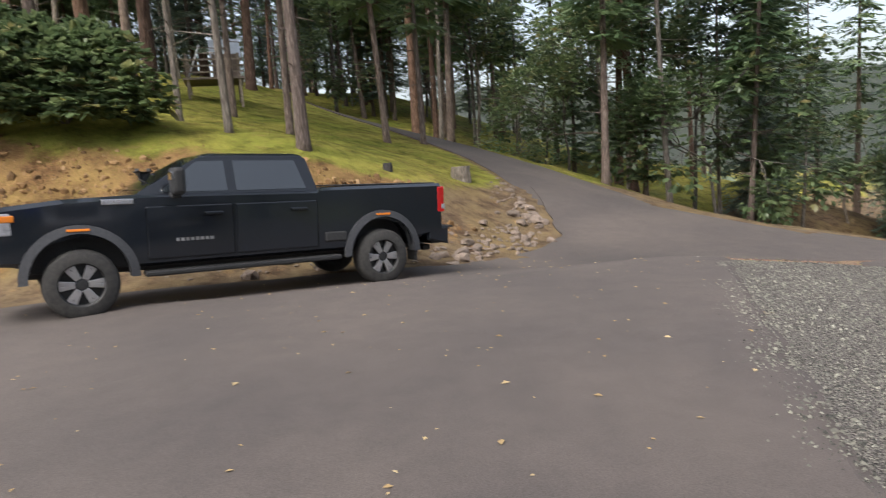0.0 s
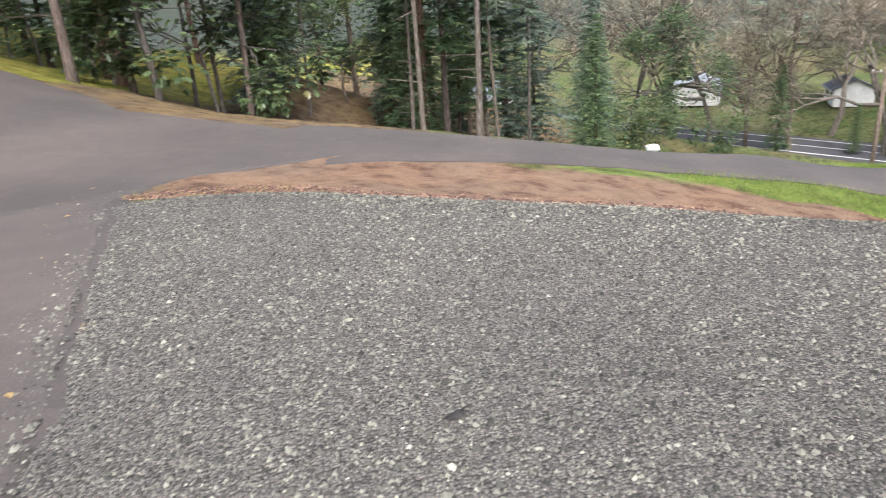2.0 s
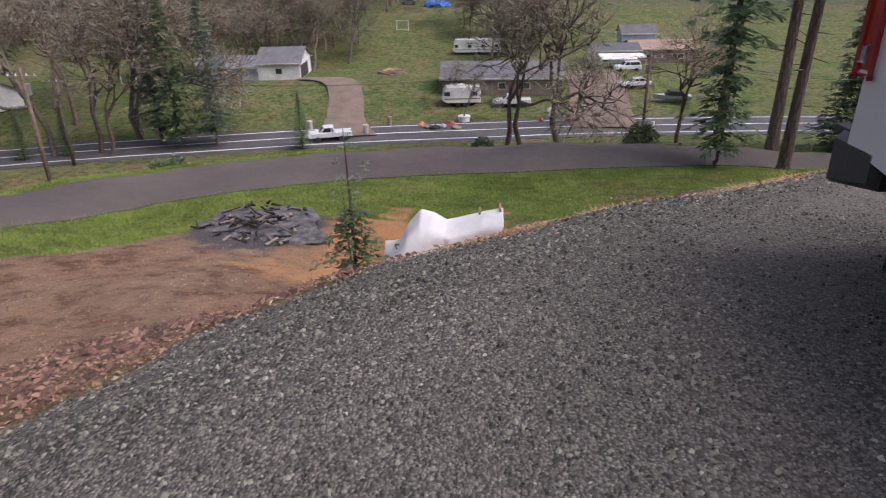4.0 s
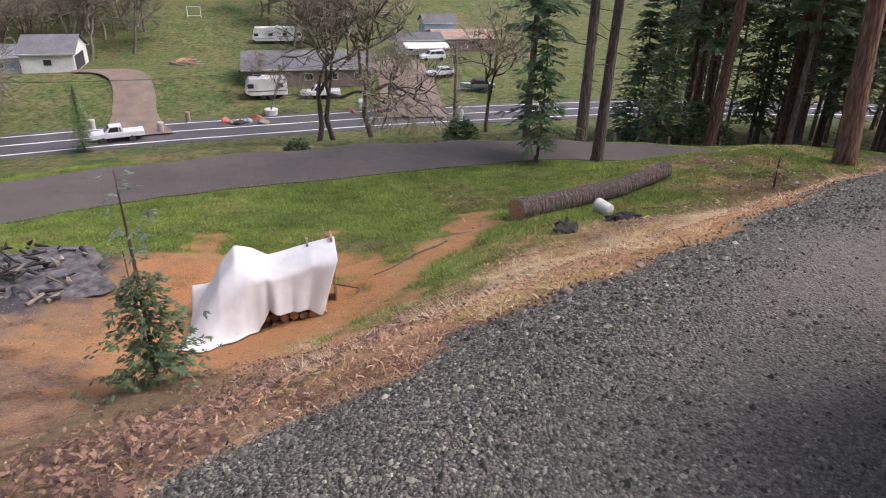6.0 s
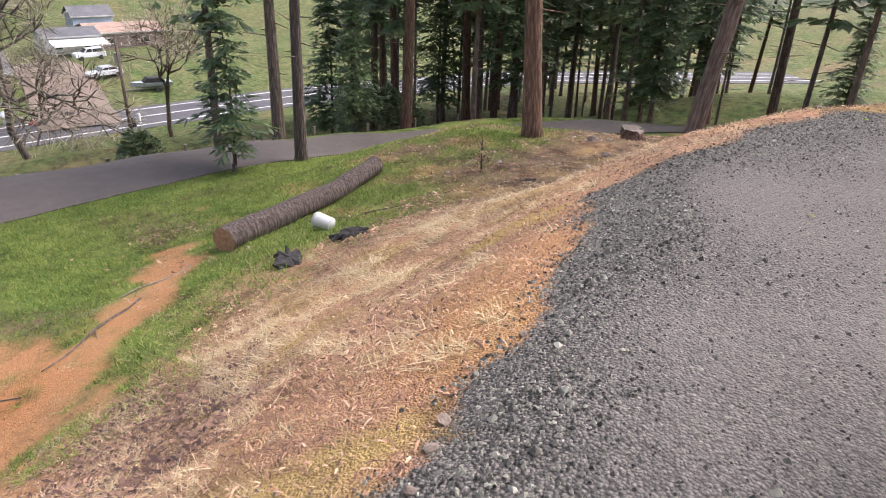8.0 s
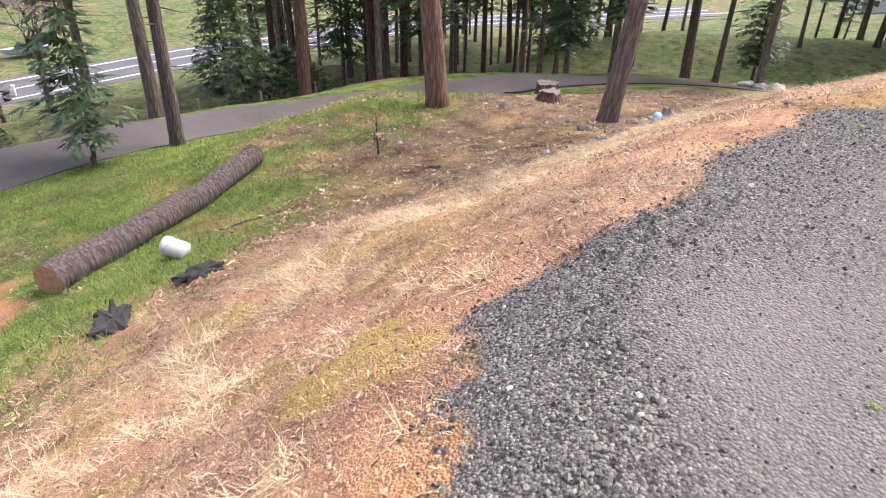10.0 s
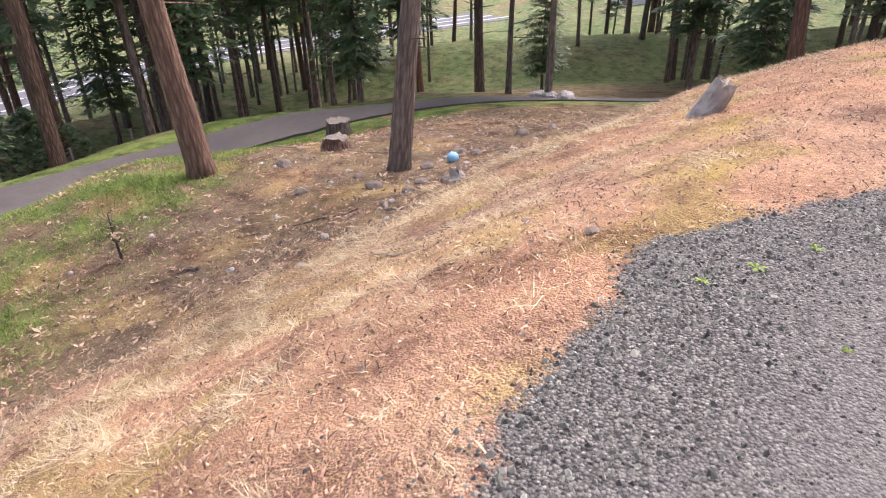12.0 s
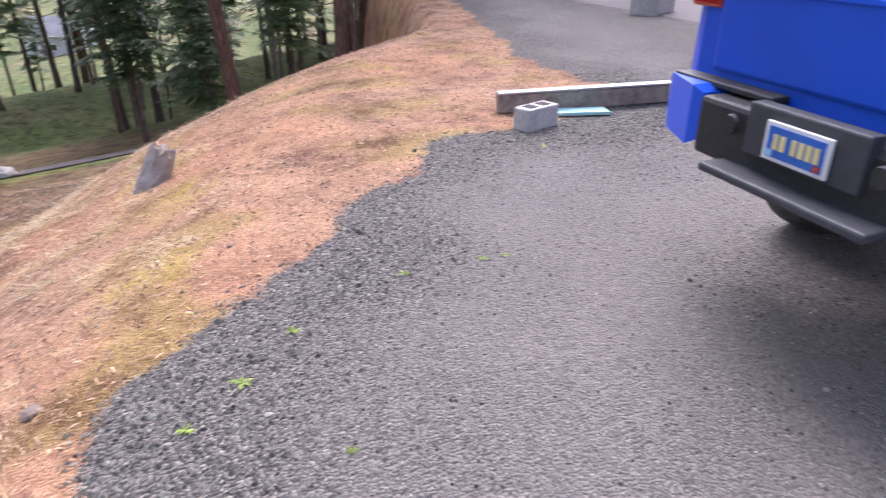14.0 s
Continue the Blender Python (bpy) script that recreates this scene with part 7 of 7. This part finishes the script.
tp = empty("tarp_pile", pose(202, 15.5, land1(202, 15.5)))
part("cover", rock_bm(np.random.RandomState(5), 3.6, 3.6, 2.0, 3, 0.35), M_BLUE_TARP, tp)
part("poles", tube(bmesh.new(), [(-3.6, -2, 0), (-3.4, 1.5, 1.6)], [0.06, 0.06], 6), M_GALV, tp)
tagged(tp, "heap under a bright blue tarpaulin", "tarp")
sw = empty("swing_frame", pose(168, 22, land1(168, 22)))
for yy in (-1.4, 1.4):
    part("post", boxed(-0.06, 0.06, yy - 0.06, yy + 0.06, -0.1, 2.3), M_SIDING, sw)
part("bar", boxed(-0.06, 0.06, -1.5, 1.5, 2.2, 2.32), M_SIDING, sw)
part("bar", boxed(-0.06, 0.06, -1.4, 1.4, 0.3, 0.4), M_SIDING, sw)
tagged(sw, "white wooden frame standing on the lawn", "frame")
for k in range(16):
    x, y = 131 + rc.normal(0, 2.5), 20.5 + rc.normal(0, 1.2)
    pl = empty("lumber_pile", pose(x, y, land1(x, y), 0, 0, rc.uniform(0, 180)))
    part("board", boxed(-1.1, 1.1, -0.3, 0.3, 0, rc.uniform(0.15, 0.5), 0.02), M_ROOF_RUST if k % 2 else M_WOOD, pl)
    part("top_board", boxed(-0.8, 1.2, -0.2, 0.1, 0.5, 0.56, 0.01, Matrix.Rotation(radians(6), 4, "Y")), M_CUT, pl)
    tagged(pl, "pile of old lumber on the ground", "lumber", "lumber piles")
for x, y, r, h, mt, lb in ((90.1, 5.6, 0.8, 0.8, M_PLASTIC_W, "round white planter under a small tree"), (83.5, -16.6, 0.4, 1.1, M_BLACK, "black wheeled rubbish bin at the roadside"), (84.5, -17.6, 0.18, 1.2, M_SIDING, "white marker post at the roadside"), (83.2, 17.6, 0.35, 1.3, M_CONCRETE, "pale stone mailbox pillar at the drive"), (85.7, 25.2, 0.35, 1.2, M_CONCRETE, "pale stone mailbox pillar at the drive"), (87.6, 15.2, 0.3, 1.3, M_WOOD, "old wooden post on the lawn")):
    root = empty("roadside_post" if r < 0.39 else ("rubbish_bin" if mt is M_BLACK else "planter"), pose(x, y, land1(x, y)))
    part("body", tube(bmesh.new(), [(0, 0, -0.1), (0, 0, h * 0.9)], [r * 0.9, r], 14), mt, root)
    part("cap", tube(bmesh.new(), [(0, 0, h * 0.9), (0, 0, h)], [r * 1.1, r * 0.9], 14), mt, root)
    tagged(root, lb, "post" if r < 0.39 else ("bin" if mt is M_BLACK else "planter"))
for k in range(14):
    x, y = (92 + rc.normal(0, 3), -9 + rc.normal(0, 3.0)) if k < 8 else (86.5 + rc.normal(0, 0.6), 11 - (k - 8) * 0.9)
    root = empty("yard_clutter", pose(x, y, land1(x, y), 0, 0, rc.uniform(0, 360)))
    part("heap", rock_bm(np.random.RandomState(k), 0.8, 0.5, 0.55, 2, 0.4), (M_RED, M_WOOD, M_CHAR, M_ROOF_METAL)[k % 4], root)
    part("stick", tube(bmesh.new(), [(-0.4, 0, 0.1), (0.6, 0.2, 0.7)], [0.04, 0.03], 6), M_WOOD, root)
    tagged(root, "heap of yard junk beside the drive", "junk", "yard junk")


def utility_pole(x, y, h, base=None):
    root = empty("utility_pole", pose(x, y, land1(x, y) if base is None else base))
    part("pole", tube(bmesh.new(), [(0, 0, -0.6), (0, 0, h)], [0.19, 0.12], 12), M_BARK, root, smooth=True)
    part("crossarm", boxed(-0.06, 0.06, -1.1, 1.1, h - 0.7, h - 0.58), M_WOOD, root)
    for yy in (-1.0, -0.4, 0.4, 1.0):
        part("insulator", tube(bmesh.new(), [(0, yy, h - 0.58), (0, yy, h - 0.42)], [0.05, 0.035], 8), M_PLASTIC_W, root)
    part("transformer", tube(bmesh.new(), [(0.3, 0, h - 2.0), (0.3, 0, h - 1.2)], [0.24, 0.24], 12), M_GALV, root)
    tagged(root, "tall wooden utility pole beside the highway", "utility pole", "utility poles")


POLES = [(50, 36.2, 10.2), (64, -11.3, 11.0), (70, 47.2, 9.5), (60, -48, 10.5)]
for p in POLES:
    utility_pole(*p)
for a, b in ((POLES[0], POLES[1]), (POLES[1], POLES[3]), (POLES[0], POLES[2])):
    pa, pb = Vector((a[0], a[1], land1(a[0], a[1]) + a[2] - 0.45)), Vector((b[0], b[1], land1(b[0], b[1]) + b[2] - 0.45))
    root = empty("power_line", Matrix.Translation(pa))
    for off in (-1.0, 1.0):
        bm = bmesh.new()
        tube(bm, [pa.lerp(pb, i / 12) - pa + Vector((0, off, -1.6 * 4 * (i / 12) * (1 - i / 12))) for i in range(13)], [0.012] * 13, 4)
        part("wire", bm, M_BLACK, root)
    tagged(root, "thin black power line between poles", "cable", "power lines")

# guard posts along the driveway's outer side and the fence of the lawn
for k in range(12):
    x, y = 33.4 + 0.02 * k, 12 - k * 2.9
    root = empty("roadside_post", pose(x, y, land1(x, y)))
    part("post", boxed(-0.05, 0.05, -0.05, 0.05, -0.2, 0.55, 0.01), M_WOOD, root)
    part("cap", boxed(-0.06, 0.06, -0.06, 0.06, 0.55, 0.58, 0.005), M_WOOD, root)
    tagged(root, "short weathered wooden post beside the driveway", "post", "driveway posts")
wf = empty("field_fence", pose(108, 46, land1(108, 46)))
for k in range(8):
    part("post", boxed(-0.05, 0.05, k * 2.5 - 0.05, k * 2.5 + 0.05, -0.2, 1.1), M_SIDING, wf)
tagged(wf, "row of pale fence posts on the lawn", "fence")
wt = tagged(part("covered_heap", rock_bm(np.random.RandomState(9), 0.3, 0.22, 0.12, 3, 0.3), M_TARP, None, smooth=True), "low white covered heap beside the driveway", "heap")
wt.matrix_world = drop(15.2, 19.0, 0.1, 60)
for x, y, r in ((16.9, -27.6, 0.34), (17.7, -27.9, 0.28), (18.3, -28.3, 0.3)):
    ob = tagged(part("boulder", rock_bm(np.random.RandomState(int(x * 10)), r * 1.3, r, r * 0.8, 3, 0.3), M_BLEACHED), "pale weathered boulder at the edge of the meadow", "boulder", "boulders by the meadow")
    ob.matrix_world = drop(x, y, r * 0.25, x * 40)
wc = np.random.RandomState(13)

# trees of the valley
for k, x, y, s in ((0, 73.5, -5.1, 1.45), (1, 73.6, 0.7, 1.45), (0, 74.2, -1.0, 1.25), (1, 72, -17, 1.2), (0, 81, 45, 1.1), (1, 75, 47, 1.0), (0, 73.5, 51.5, 1.0), (1, 61, 73, 1.1), (0, 63, 67, 1.05), (1, 64, 62, 0.9), (0, 57.4, 74, 1.2), (1, 74, 45, 0.9), (0, 83, 46, 1.0), (1, 69, 60, 1.1), (0, 78, 62, 1.15), (1, 86, 56, 1.1), (0, 91, 62, 1.2), (1, 96, 52, 1.1), (0, 70, 82, 1.2), (1, 80, 78, 1.2), (0, 92, 80, 1.25), (1, 60, 88, 1.2), (0, 49, 92, 1.2), (1, 98, 6.8, 0.55), (0, 90, 5.6, 0.5), (1, 89, -9, 0.8)):
    bare.plant(k, x, y, wc.uniform(0, 360), s * (1.45 if y > 40 else 1.05), 0, "bare oaks in the valley")
for x, y in scatter(wc, 46, (120, 175), (-14, 74), lambda x, y: y > 30 or (x > 138 and y < 12 and math.hypot(x - 148.6, y - 4.2) > 7), 3.2):
    bare.plant(wc.randint(0, 2), x, y, wc.uniform(0, 360), wc.uniform(0.95, 1.35), 0, "far bare trees")
for x, y in scatter(wc, 180, (148, 270), (14, 120), lambda x, y: y > 37 - (x - 148) * 0.2 or (x > 215), 4.5):
    bare.plant(wc.randint(0, 2), x, y, wc.uniform(0, 360), wc.uniform(1.1, 1.6), 0, "far bare trees")
for k, x, y, s in ((1, 78.5, 34.6, 0.95), (0, 77.5, 38.5, 1.2), (1, 79, 41.5, 1.0), (0, 65.2, 58.6, 0.75), (0, 77, 24, 0.48), (0, 72, 54, 0.42), (0, 73.7, 50, 0.4), (0, 15.6, 22.6, 0.36), (1, 22.7, 44.2, 0.75), (1, 26, 45.5, 0.8), (0, 31, 46, 0.8), (1, 35, 52, 0.85), (0, 28, 52, 0.9), (0, 44, 64, 0.8), (1, 48, 70, 0.85), (0, 52, 62, 0.7)):
    bushy.plant(k, x, y, wc.uniform(0, 360), s, 0, "firs in the valley")
broad.plant(0, 45, 57, 40, 1.0, 0, "trees in the valley")
broad.plant(1, 40, 51, 140, 0.9, 0, "trees in the valley")
littlefir = conifer("fir_tree", wc, 5.6, 0.9, 1.25, M_NEEDLES, M_BARK, "young fir at the edge of the driveway", 0.07, 20, 6, 0.32, 5, stubs=8)
littlefir.matrix_basis = put(None, 27.7, -4.95)


def far_woods():
    """Woods on the far slopes, as many small crowns."""
    rng = np.random.RandomState(77)
    c, d, s = [], [], []
    n = 0
    while n < 2600:
        a, r = rng.uniform(0, math.tau), rng.uniform(190, 760)
        x, y = math.cos(a) * r, math.sin(a) * r
        if x > 120 and abs(y) < 60 and r < 300:
            continue
        n += 1
        h = rng.uniform(9, 20)
        z = float(waves(np.array([x]), np.array([y]), 420, 3)[0])
        g = -18.5 + float(smooth_step(230, 750, np.array([r]))[0]) * (55 + 40 * z)
        if x < -20:
            g = None
        if g is None:
            continue
        for k in range(12):
            t = k / 12
            b = rng.uniform(0, math.tau)
            q = h * 0.2 * (1 - t)
            c.append((x + math.cos(b) * q, y + math.sin(b) * q, g + h * (0.1 + 0.9 * t)))
            d.append((math.cos(b), math.sin(b), -0.2))
            s.append(h * 0.32 * (1.1 - t))
    v, f = fans(rng, c, d, np.array(s), 4, 0.3, 0.3)
    tagged(raw("far_woods", v, f, M_NEEDLES_BLUE), "dark woods on the far valley slopes", "woods", kind="stuff")


far_woods()
